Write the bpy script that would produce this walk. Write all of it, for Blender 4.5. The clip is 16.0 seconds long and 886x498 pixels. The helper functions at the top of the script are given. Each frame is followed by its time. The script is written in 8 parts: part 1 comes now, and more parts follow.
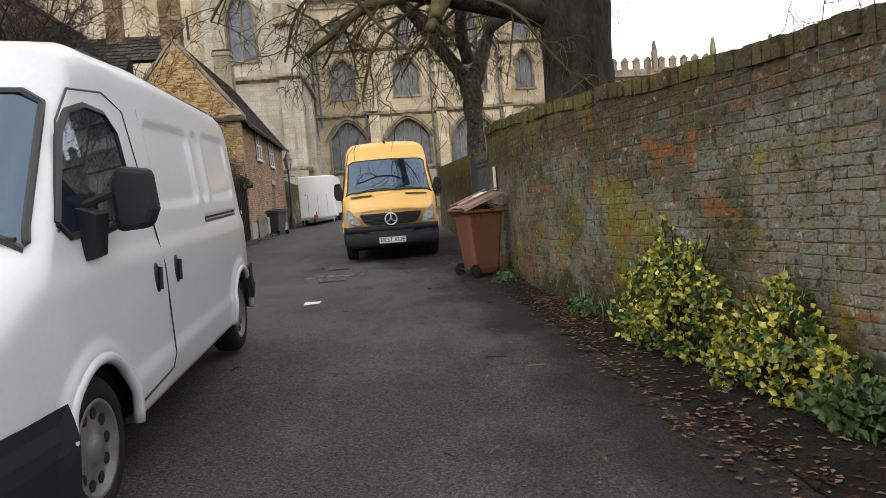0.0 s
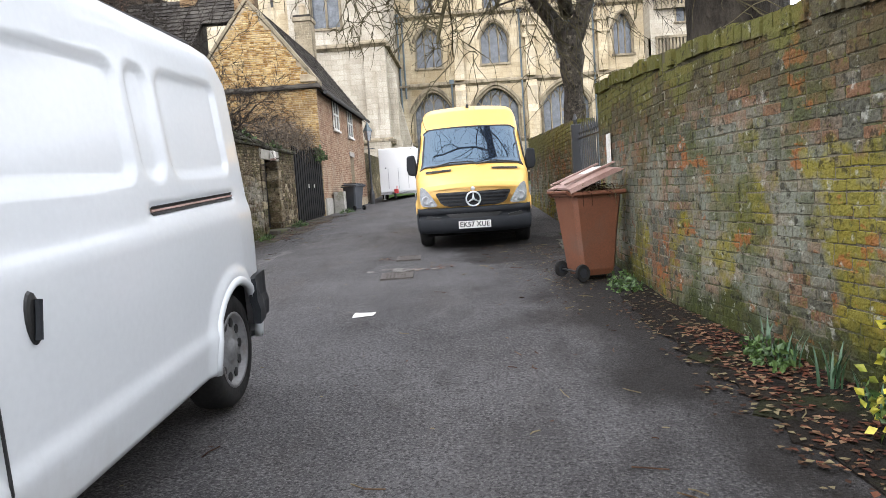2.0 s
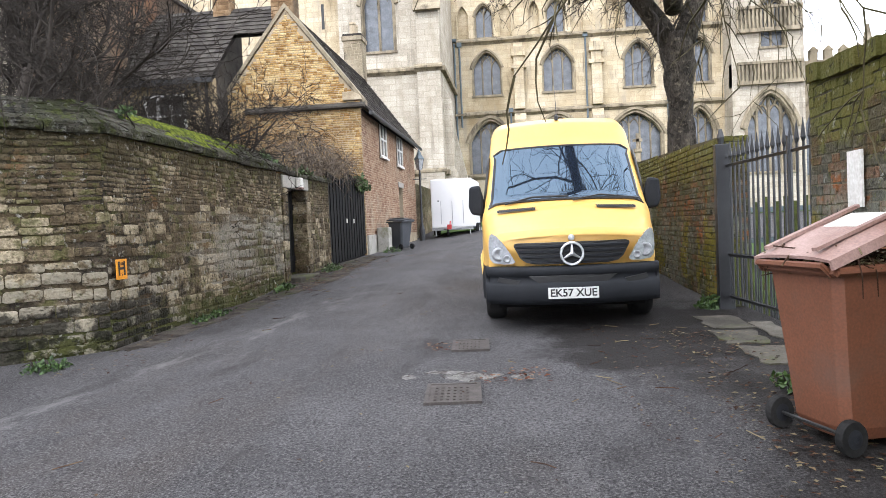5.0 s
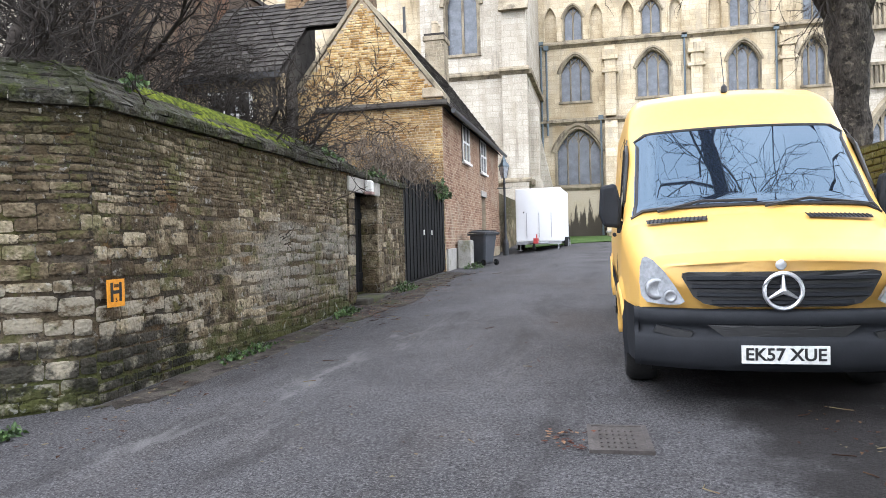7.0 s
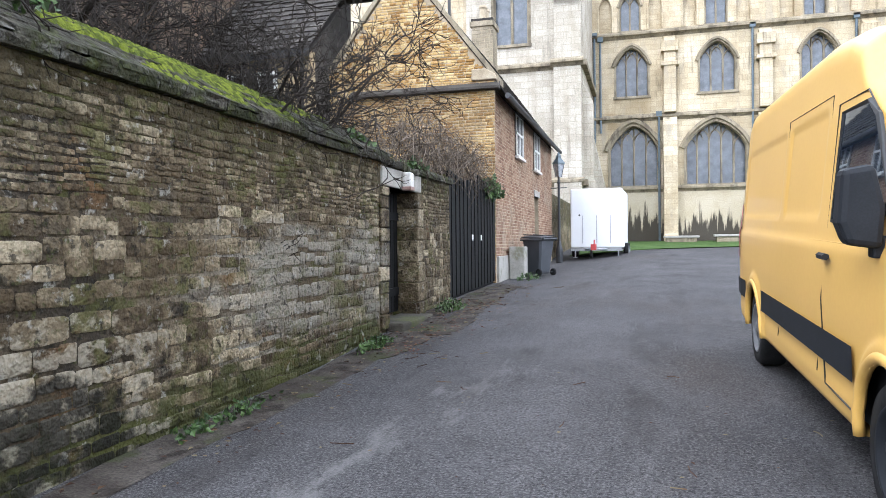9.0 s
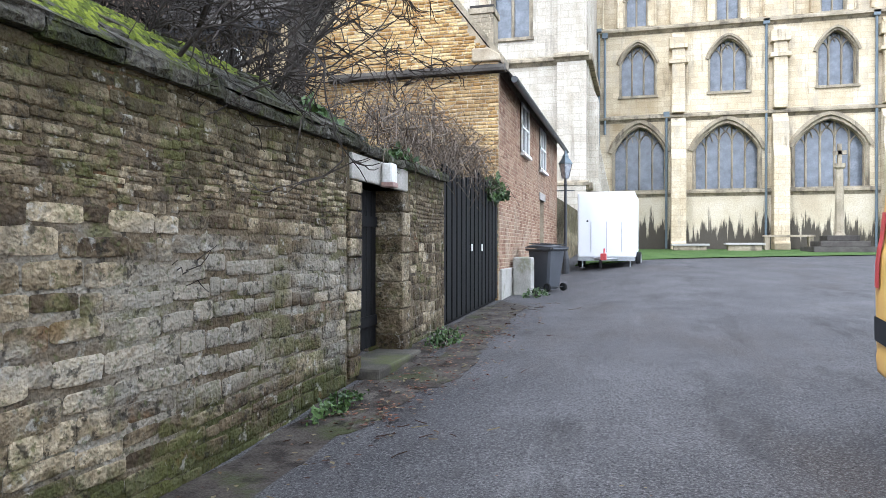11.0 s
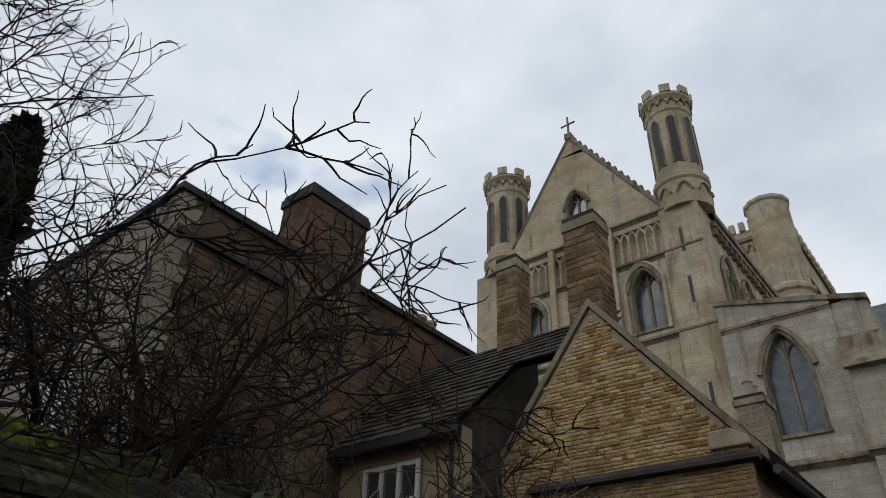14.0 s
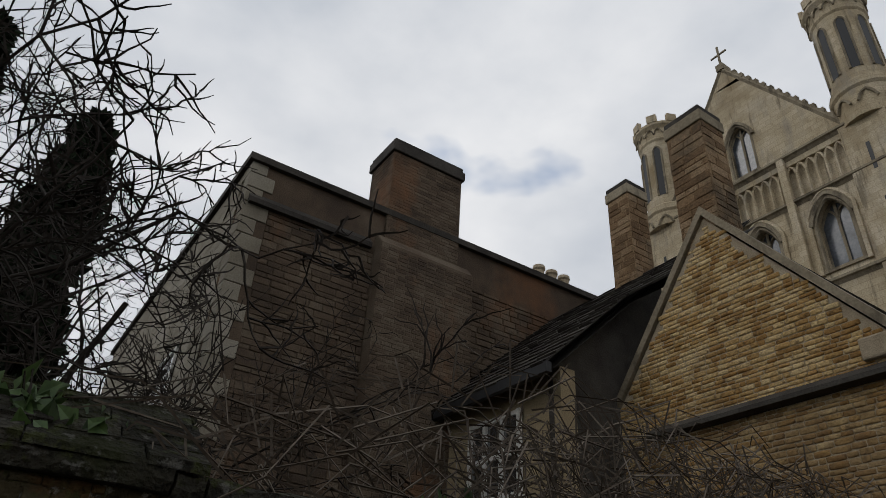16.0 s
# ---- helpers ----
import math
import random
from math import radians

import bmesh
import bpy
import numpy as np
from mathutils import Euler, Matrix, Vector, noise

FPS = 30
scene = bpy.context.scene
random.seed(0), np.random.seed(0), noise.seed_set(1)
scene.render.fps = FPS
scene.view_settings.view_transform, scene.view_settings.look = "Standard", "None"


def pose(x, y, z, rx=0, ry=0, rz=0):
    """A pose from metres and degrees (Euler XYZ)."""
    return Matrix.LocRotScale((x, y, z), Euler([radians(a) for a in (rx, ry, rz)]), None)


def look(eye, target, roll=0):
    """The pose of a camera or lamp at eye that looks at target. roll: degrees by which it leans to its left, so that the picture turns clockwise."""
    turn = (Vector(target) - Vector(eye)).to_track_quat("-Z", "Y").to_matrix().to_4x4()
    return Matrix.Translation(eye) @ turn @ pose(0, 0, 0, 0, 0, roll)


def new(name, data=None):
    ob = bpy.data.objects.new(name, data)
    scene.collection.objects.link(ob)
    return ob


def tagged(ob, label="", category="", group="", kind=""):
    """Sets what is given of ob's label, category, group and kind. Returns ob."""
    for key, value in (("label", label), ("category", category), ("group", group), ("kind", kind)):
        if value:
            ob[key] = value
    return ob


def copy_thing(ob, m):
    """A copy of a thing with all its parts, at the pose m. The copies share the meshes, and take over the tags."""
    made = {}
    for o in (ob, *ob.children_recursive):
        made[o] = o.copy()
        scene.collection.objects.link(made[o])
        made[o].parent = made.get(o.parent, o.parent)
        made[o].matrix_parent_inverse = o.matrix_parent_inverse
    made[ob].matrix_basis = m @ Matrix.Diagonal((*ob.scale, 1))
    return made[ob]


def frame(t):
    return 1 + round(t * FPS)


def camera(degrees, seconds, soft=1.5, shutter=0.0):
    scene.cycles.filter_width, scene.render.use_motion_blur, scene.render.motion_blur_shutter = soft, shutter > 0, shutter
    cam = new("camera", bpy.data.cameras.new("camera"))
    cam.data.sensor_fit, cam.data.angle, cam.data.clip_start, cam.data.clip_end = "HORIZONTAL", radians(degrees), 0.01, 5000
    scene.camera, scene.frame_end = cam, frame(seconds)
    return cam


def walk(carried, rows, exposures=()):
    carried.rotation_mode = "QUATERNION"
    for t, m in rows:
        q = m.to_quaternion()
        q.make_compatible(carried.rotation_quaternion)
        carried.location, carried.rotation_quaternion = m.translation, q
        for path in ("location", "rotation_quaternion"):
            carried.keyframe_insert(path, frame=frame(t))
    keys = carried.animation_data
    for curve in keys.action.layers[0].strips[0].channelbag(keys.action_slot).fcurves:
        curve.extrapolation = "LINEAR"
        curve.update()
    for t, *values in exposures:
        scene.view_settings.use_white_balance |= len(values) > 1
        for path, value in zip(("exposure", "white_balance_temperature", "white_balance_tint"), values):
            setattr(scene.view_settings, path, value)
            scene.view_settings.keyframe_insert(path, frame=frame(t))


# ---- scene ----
cam = camera(65.4, 16.0, soft=0.75)
METRES, EYE, TILT, LEAN, TURN = 20.0, 1.5, 0.0, 0.0, -4.7
ROWS = [
    (0.0, 0.0, 0.0, 0.0, -0.24, -3.1, 4.48),
    (0.5, 0.0, 0.03, 0.0018, 1.06, -4.73, 4.22),
    (1.0, 0.0019, 0.0587, 0.0024, 2.66, -4.99, 4.14),
    (1.5, -0.0024, 0.0892, 0.0038, 6.0, -4.87, 3.94),
    (2.0, -0.0059, 0.1221, 0.0045, 6.85, -4.77, 3.78),
    (2.5, -0.0092, 0.1541, 0.0075, 7.48, -4.42, 3.64),
    (3.0, -0.0155, 0.1871, 0.0087, 7.46, -4.1, 3.41),
    (5.5, -0.0517, 0.3448, 0.0148, 12.08, -1.3, 2.28),
    (6.0, -0.0602, 0.3759, 0.0152, 12.91, -0.92, 2.1),
    (6.5, -0.075, 0.4064, 0.0157, 14.59, -0.76, 1.75),
    (7.0, -0.0863, 0.4366, 0.0156, 17.51, -0.58, 1.46),
    (7.5, -0.0999, 0.4691, 0.0157, 20.66, -0.45, 1.2),
    (8.0, -0.1135, 0.5013, 0.0176, 20.95, -0.7, 0.99),
    (8.5, -0.1267, 0.5304, 0.0202, 20.92, -0.54, 0.8),
    (11.0, -0.1824, 0.6783, 0.0281, 20.29, -0.13, -0.05),
    (11.5, -0.1915, 0.7053, 0.0353, 22.43, 4.35, -0.21),
    (12.0, -0.1923, 0.7361, 0.0421, 28.98, 10.8, -0.67),
    (12.5, -0.1936, 0.7656, 0.048, 32.38, 20.51, -1.13),
    (13.0, -0.1935, 0.7937, 0.0511, 34.21, 30.66, -1.15),
    (13.5, -0.1908, 0.8198, 0.0526, 40.51, 33.15, -1.58),
    (14.0, -0.1894, 0.8498, 0.0508, 43.54, 33.82, -1.83),
    (14.5, -0.1876, 0.8784, 0.0504, 51.62, 33.68, -2.34),
    (15.0, -0.1897, 0.906, 0.0509, 56.87, 33.31, -2.78),
    (15.5, -0.1913, 0.9348, 0.0498, 58.72, 33.22, -2.92),
    (16.0, -0.1924, 0.9631, 0.0485, 60.41, 32.14, -2.95),
]
EXPO = [(0.0, -0.93, 6800, 13), (0.5, -0.42, 6700, 13), (1.0, -0.18, 6600, 13), (1.5, -0.06, 6450, 12), (3.0, 0.0, 6300, 12), (5.5, 0.08, 6150, 13), (8.0, 0.17, 5850, 12), (11.0, 0.34, 5600, 11), (12.4, 0.36, 5600, 11), (13.0, -1.3, 5600, 7), (13.5, -2.27, 5900, 7), (14.5, -2.5, 6250, 9), (16.0, -2.55, 6450, 10)]
walk(cam, [(t, pose(0, 0, EYE, TILT, LEAN, TURN) @ pose(METRES * x, METRES * y, METRES * z, 90 + pitch, roll, yaw)) for t, x, y, z, yaw, pitch, roll in ROWS], EXPO)

# ---- world and sun: bright broken cloud, soft sun from behind ----
SUN_EL, SUN_AZ = 38.0, 205.0   # azimuth clockwise from +y
world = bpy.data.worlds.new("sky")
scene.world = world
world.use_nodes = True
wn, wl = world.node_tree.nodes, world.node_tree.links
wn.clear()
w_out, w_bg = wn.new("ShaderNodeOutputWorld"), wn.new("ShaderNodeBackground")
w_sky, w_tc, w_map = wn.new("ShaderNodeTexSky"), wn.new("ShaderNodeTexCoord"), wn.new("ShaderNodeMapping")
w_n1, w_n2, w_r1, w_r2 = wn.new("ShaderNodeTexNoise"), wn.new("ShaderNodeTexNoise"), wn.new("ShaderNodeValToRGB"), wn.new("ShaderNodeValToRGB")
w_mix = wn.new("ShaderNodeMixRGB")
w_sky.sky_type, w_sky.sun_disc = "NISHITA", False
w_sky.sun_elevation, w_sky.sun_rotation = radians(SUN_EL), radians(SUN_AZ)
w_map.inputs["Scale"].default_value = (1.0, 1.0, 1.9)
wl.new(w_tc.outputs["Generated"], w_map.inputs["Vector"])
for n_, s_, d_ in ((w_n1, 2.1, 5.0), (w_n2, 3.4, 7.0)):
    n_.inputs["Scale"].default_value, n_.inputs["Detail"].default_value = s_, d_
    wl.new(w_map.outputs["Vector"], n_.inputs["Vector"])
w_r1.color_ramp.elements[0].position, w_r1.color_ramp.elements[1].position = 0.28, 0.37
w_r2.color_ramp.elements[0].position, w_r2.color_ramp.elements[1].position = 0.3, 0.72
w_r2.color_ramp.elements[0].color, w_r2.color_ramp.elements[1].color = (31, 33, 36, 1), (48, 48.3, 49, 1)
wl.new(w_n1.outputs["Fac"], w_r1.inputs["Fac"])
wl.new(w_n2.outputs["Fac"], w_r2.inputs["Fac"])
wl.new(w_r1.outputs["Color"], w_mix.inputs["Fac"])
w_blue = wn.new("ShaderNodeMixRGB")
w_blue.blend_type = "MULTIPLY"
w_blue.inputs["Fac"].default_value, w_blue.inputs["Color2"].default_value = 1.0, (11, 11, 10.5, 1)
wl.new(w_sky.outputs["Color"], w_blue.inputs["Color1"])
wl.new(w_blue.outputs["Color"], w_mix.inputs["Color1"])
wl.new(w_r2.outputs["Color"], w_mix.inputs["Color2"])
wl.new(w_mix.outputs["Color"], w_bg.inputs["Color"])
w_bg.inputs["Strength"].default_value = 0.1
wl.new(w_bg.outputs["Background"], w_out.inputs["Surface"])
sun_data = bpy.data.lights.new("sun", "SUN")
sun_data.energy, sun_data.angle, sun_data.color = 1.5, radians(14), (1.0, 0.965, 0.91)
sun = new("sun", sun_data)
sun.matrix_world = look((60 * math.sin(radians(SUN_AZ)), 60 * math.cos(radians(SUN_AZ)), 60 * math.tan(radians(SUN_EL))), (0, 0, 0))


# ---- materials ----
AGED = 0.8   # all surfaces here are old and grimy


def surf(name, cols, rough=0.85, scale=3.0, fine=45.0, bump=0.25, dist=0.01, metal=0.0, rand=0.0, hue=0.0, stains_and_shade=(), stretch=(1, 1, 1), coat=0.0, spec=None, grain=0.45, ashlar=None):
    """A procedural surface in world metres: base tones by broad noise, fine grain, per-piece variation, stains.
    stains_and_shade: (colour, scale, low, high, stretch, z0, z1, strength); z0..z1 is where that stain grows, or None,
    or z0 lists lines across the ground (cx, cy, cz, c0, from, to, gain there, gain beyond, to both sides)."""
    cols = [tuple(v * AGED for v in c) for c in cols]
    stains_and_shade = [(tuple(v * AGED for v in q[0]), *q[1:]) for q in stains_and_shade]
    m = bpy.data.materials.new(name)
    m.use_nodes = True
    nt, b = m.node_tree, m.node_tree.nodes["Principled BSDF"]
    n, l = nt.nodes, nt.links
    geo = n.new("ShaderNodeNewGeometry")
    mp = n.new("ShaderNodeMapping")
    mp.inputs["Scale"].default_value = stretch
    l.new(geo.outputs["Position"], mp.inputs["Vector"])
    n1 = n.new("ShaderNodeTexNoise")
    n1.inputs["Scale"].default_value, n1.inputs["Detail"].default_value, n1.inputs["Roughness"].default_value = scale, 6, 0.6
    l.new(mp.outputs["Vector"], n1.inputs["Vector"])
    n2 = n.new("ShaderNodeTexNoise")
    n2.inputs["Scale"].default_value, n2.inputs["Detail"].default_value = fine, 4
    l.new(mp.outputs["Vector"], n2.inputs["Vector"])
    ramp = n.new("ShaderNodeValToRGB")
    el = ramp.color_ramp.elements
    while len(el) < len(cols):
        el.new(0.5)
    for i, c in enumerate(cols):
        el[i].position = 0.28 + 0.44 * i / max(1, len(cols) - 1)
        el[i].color = (*c, 1)
    fac = n1.outputs["Fac"]
    if rand > 0:
        oi = n.new("ShaderNodeObjectInfo")
        add = n.new("ShaderNodeMath")
        add.operation = "ADD"
        l.new(oi.outputs["Random"], add.inputs[0])
        l.new(geo.outputs["Random Per Island"], add.inputs[1])
        fr = n.new("ShaderNodeMath")
        fr.operation = "FRACT"
        l.new(add.outputs[0], fr.inputs[0])
        mr = n.new("ShaderNodeMapRange")
        mr.inputs["To Min"].default_value, mr.inputs["To Max"].default_value = -rand * 0.5, rand * 0.5
        l.new(fr.outputs[0], mr.inputs["Value"])
        ad2 = n.new("ShaderNodeMath")
        ad2.operation = "ADD"
        l.new(fac, ad2.inputs[0])
        l.new(mr.outputs["Result"], ad2.inputs[1])
        fac = ad2.outputs[0]
    l.new(fac, ramp.inputs["Fac"])
    col = ramp.outputs["Color"]
    gm = n.new("ShaderNodeMixRGB")
    gm.blend_type = "OVERLAY"
    gm.inputs["Fac"].default_value = grain
    l.new(col, gm.inputs["Color1"])
    l.new(n2.outputs["Fac"], gm.inputs["Color2"])
    col = gm.outputs["Color"]
    joint = None
    if ashlar:
        sx = n.new("ShaderNodeSeparateXYZ")
        l.new(geo.outputs["Position"], sx.inputs[0])
        sxy = n.new("ShaderNodeMath")
        sxy.operation = "ADD"
        l.new(sx.outputs["X"], sxy.inputs[0])
        l.new(sx.outputs["Y"], sxy.inputs[1])
        cv = n.new("ShaderNodeCombineXYZ")
        l.new(sxy.outputs[0], cv.inputs["X"])
        l.new(sx.outputs["Z"], cv.inputs["Y"])
        bt = n.new("ShaderNodeTexBrick")
        bt.inputs["Scale"].default_value = 1.0
        bt.inputs["Brick Width"].default_value, bt.inputs["Row Height"].default_value = ashlar
        bt.inputs["Mortar Size"].default_value, bt.inputs["Bias"].default_value = 0.012, 0.0
        bt.inputs["Color1"].default_value, bt.inputs["Color2"].default_value, bt.inputs["Mortar"].default_value = (0.84, 0.82, 0.79, 1), (1.07, 1.06, 1.05, 1), (0.66, 0.62, 0.56, 1)
        l.new(cv.outputs[0], bt.inputs["Vector"])
        am = n.new("ShaderNodeMixRGB")
        am.blend_type = "MULTIPLY"
        am.inputs["Fac"].default_value = 0.8
        l.new(col, am.inputs["Color1"])
        l.new(bt.outputs["Color"], am.inputs["Color2"])
        col = am.outputs["Color"]
    for k, (sc, ss, lo, hi, st, z0, z1, am) in enumerate(stains_and_shade):
        mp2 = n.new("ShaderNodeMapping")
        mp2.inputs["Scale"].default_value = st
        mp2.inputs["Location"].default_value = (3.7 * k + 1, 5.1 * k, 2.3 * k)
        l.new(geo.outputs["Position"], mp2.inputs["Vector"])
        n3 = n.new("ShaderNodeTexNoise")
        n3.inputs["Scale"].default_value, n3.inputs["Detail"].default_value, n3.inputs["Roughness"].default_value = ss, 7, 0.65
        l.new(mp2.outputs["Vector"], n3.inputs["Vector"])
        v = n3.outputs["Fac"]
        if isinstance(z0, list):
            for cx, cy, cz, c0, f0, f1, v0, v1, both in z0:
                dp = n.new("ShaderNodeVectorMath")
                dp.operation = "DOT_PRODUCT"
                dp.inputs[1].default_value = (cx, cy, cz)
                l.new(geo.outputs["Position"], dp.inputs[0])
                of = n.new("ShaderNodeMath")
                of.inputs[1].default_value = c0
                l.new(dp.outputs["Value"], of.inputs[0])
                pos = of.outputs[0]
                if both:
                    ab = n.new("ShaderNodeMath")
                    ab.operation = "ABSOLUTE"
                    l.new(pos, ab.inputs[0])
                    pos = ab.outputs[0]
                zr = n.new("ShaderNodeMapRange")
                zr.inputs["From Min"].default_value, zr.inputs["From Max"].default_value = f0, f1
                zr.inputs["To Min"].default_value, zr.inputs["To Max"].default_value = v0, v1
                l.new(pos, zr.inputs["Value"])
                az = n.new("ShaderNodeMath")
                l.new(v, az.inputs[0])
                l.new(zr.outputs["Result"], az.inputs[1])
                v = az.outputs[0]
        elif z0 is not None:
            sp = n.new("ShaderNodeSeparateXYZ")
            l.new(geo.outputs["Position"], sp.inputs[0])
            zr = n.new("ShaderNodeMapRange")
            zr.inputs["From Min"].default_value, zr.inputs["From Max"].default_value = z0, z1
            zr.inputs["To Min"].default_value, zr.inputs["To Max"].default_value = 0.22, -0.3
            l.new(sp.outputs["Z"], zr.inputs["Value"])
            az = n.new("ShaderNodeMath")
            az.operation = "ADD"
            l.new(v, az.inputs[0])
            l.new(zr.outputs["Result"], az.inputs[1])
            v = az.outputs[0]
        r3 = n.new("ShaderNodeMapRange")
        r3.inputs["From Min"].default_value, r3.inputs["From Max"].default_value = lo, hi
        r3.inputs["To Max"].default_value = am
        l.new(v, r3.inputs["Value"])
        mx = n.new("ShaderNodeMixRGB")
        mx.inputs["Color2"].default_value = (*sc, 1)
        l.new(r3.outputs["Result"], mx.inputs["Fac"])
        l.new(col, mx.inputs["Color1"])
        col = mx.outputs["Color"]
    l.new(col, b.inputs["Base Color"])
    b.inputs["Roughness"].default_value, b.inputs["Metallic"].default_value = rough, metal
    b.inputs["Coat Weight"].default_value = coat
    b.inputs["Coat Roughness"].default_value = 0.08
    b.inputs["Specular IOR Level"].default_value = spec if spec is not None else (0.15 if rough >= 0.69 else 0.5)   # porous against sealed
    if bump > 0:
        bp = n.new("ShaderNodeBump")
        bp.inputs["Strength"].default_value, bp.inputs["Distance"].default_value = bump, dist
        sm = n.new("ShaderNodeMath")
        sm.operation = "ADD"
        l.new(n1.outputs["Fac"], sm.inputs[0])
        l.new(n2.outputs["Fac"], sm.inputs[1])
        l.new(sm.outputs[0], bp.inputs["Height"])
        l.new(bp.outputs["Normal"], b.inputs["Normal"])
    return m


def glass(name, tint=(0.02, 0.025, 0.03), rough=0.03, clear=0.0, ior=1.9, tint_gloss=(1, 1, 1)):
    m = bpy.data.materials.new(name)
    m.use_nodes = True
    b = m.node_tree.nodes["Principled BSDF"]
    b.inputs["Base Color"].default_value = (*tint, 1)
    b.inputs["Roughness"].default_value = rough
    b.inputs["Transmission Weight"].default_value = clear
    b.inputs["Specular IOR Level"].default_value = 1.0
    b.inputs["IOR"].default_value = ior
    b.inputs["Specular Tint"].default_value = (*tint_gloss, 1)
    return m


MOSS, LICHEN, SOOT = (0.10, 0.11, 0.022), (0.32, 0.30, 0.20), (0.025, 0.022, 0.02)
U = (1, 1, 1)
LEFT_SEAM = (1.0, -0.17, 0.0, 6.2)   # where the pale worn line runs along the lane
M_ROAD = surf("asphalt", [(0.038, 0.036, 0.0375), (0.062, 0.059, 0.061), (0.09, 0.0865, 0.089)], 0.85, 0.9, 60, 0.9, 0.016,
              stains_and_shade=[((0.052, 0.043, 0.038), 0.55, 0.52, 0.68, (1, 0.5, 1), None, None, 0.7),
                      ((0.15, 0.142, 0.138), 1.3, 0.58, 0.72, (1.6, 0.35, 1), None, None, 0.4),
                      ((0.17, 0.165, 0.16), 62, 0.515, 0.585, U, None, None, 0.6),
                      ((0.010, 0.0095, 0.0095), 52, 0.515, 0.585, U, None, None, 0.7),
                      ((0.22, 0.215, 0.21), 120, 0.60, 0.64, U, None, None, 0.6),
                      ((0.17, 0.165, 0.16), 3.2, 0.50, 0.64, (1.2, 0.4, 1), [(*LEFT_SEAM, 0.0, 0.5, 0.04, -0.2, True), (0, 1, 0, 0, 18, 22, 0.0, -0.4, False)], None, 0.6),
                      # lane's start darker: shade of the overhead trees put into the colour
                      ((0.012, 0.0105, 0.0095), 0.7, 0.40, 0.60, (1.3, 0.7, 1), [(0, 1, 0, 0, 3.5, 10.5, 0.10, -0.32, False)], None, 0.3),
                      # right side: brown mud, plus van shade put into the same colour
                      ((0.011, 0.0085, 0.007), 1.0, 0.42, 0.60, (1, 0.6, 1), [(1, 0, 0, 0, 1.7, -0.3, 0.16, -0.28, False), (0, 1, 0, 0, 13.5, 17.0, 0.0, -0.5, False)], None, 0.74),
                      # shadow under the yellow van's nose, painted as an oily dark patch
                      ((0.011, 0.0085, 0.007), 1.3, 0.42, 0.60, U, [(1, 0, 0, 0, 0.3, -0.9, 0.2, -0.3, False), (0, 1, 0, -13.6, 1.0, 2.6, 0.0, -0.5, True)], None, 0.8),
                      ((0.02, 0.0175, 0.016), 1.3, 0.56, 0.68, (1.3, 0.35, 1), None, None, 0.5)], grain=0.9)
M_GRASS = surf("grass", [(0.035, 0.07, 0.018), (0.06, 0.105, 0.026), (0.09, 0.14, 0.042)], 0.9, 1.5, 70, 0.7, 0.03)
M_SOIL = surf("soil", [(0.0076, 0.0059, 0.0046), (0.0126, 0.0097, 0.0076), (0.021, 0.016, 0.0118)], 0.95, 4, 60, 0.8, 0.03, stains_and_shade=[((0.03, 0.035, 0.012), 2.2, 0.55, 0.66, U, None, None, 0.6)])
M_VERGE = surf("trodden_verge", [(0.03, 0.025, 0.02), (0.062, 0.052, 0.043), (0.105, 0.092, 0.078)], 0.92, 2.6, 55, 0.8, 0.02, grain=0.9, stains_and_shade=[((0.045, 0.055, 0.016), 2.0, 0.53, 0.62, U, None, None, 0.7), ((0.018, 0.014, 0.011), 3.4, 0.52, 0.60, U, None, None, 0.8)])
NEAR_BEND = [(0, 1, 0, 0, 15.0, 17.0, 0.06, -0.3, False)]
WALL_WEAR = [((0.085, 0.062, 0.034), 0.75, 0.45, 0.60, (1, 0.7, 1.3), None, None, 0.8), ((0.045, 0.037, 0.029), 1.6, 0.54, 0.66, U, None, None, 0.75),
             ((0.33, 0.31, 0.26), 0.9, 0.46, 0.60, (1, 0.6, 1.5), [(0, 0, 1, -1.6, 0.3, 1.1, 0.03, -0.3, True), (0, 1, 0, -18.3, 1.2, 3.4, 0.05, -0.2, True)], None, 0.62),
             ((0.055, 0.062, 0.018), 1.5, 0.47, 0.58, U, 0.5, 1.35, 0.85), ((0.045, 0.038, 0.017), 1.1, 0.44, 0.58, U, 3.05, 2.1, 0.7),
             ((0.085, 0.088, 0.024), 2.2, 0.54, 0.61, U, None, None, 0.6), ((0.14, 0.075, 0.03), 1.4, 0.61, 0.66, U, None, None, 0.6),
             ((0.36, 0.35, 0.31), 8, 0.60, 0.66, U, None, None, 0.6), ((0.018, 0.016, 0.012), 11, 0.56, 0.63, U, None, None, 0.75), ((0.07, 0.08, 0.024), 17, 0.58, 0.64, U, None, None, 0.6)]
M_MORTAR = surf("lime_mortar", [(0.085, 0.066, 0.043), (0.15, 0.12, 0.08), (0.23, 0.19, 0.135)], 0.95, 3.2, 40, 1.0, 0.03, grain=0.9, stains_and_shade=[((0.012, 0.010, 0.008), 2.2, 0.46, 0.58, U, NEAR_BEND, None, 0.8)] + WALL_WEAR)
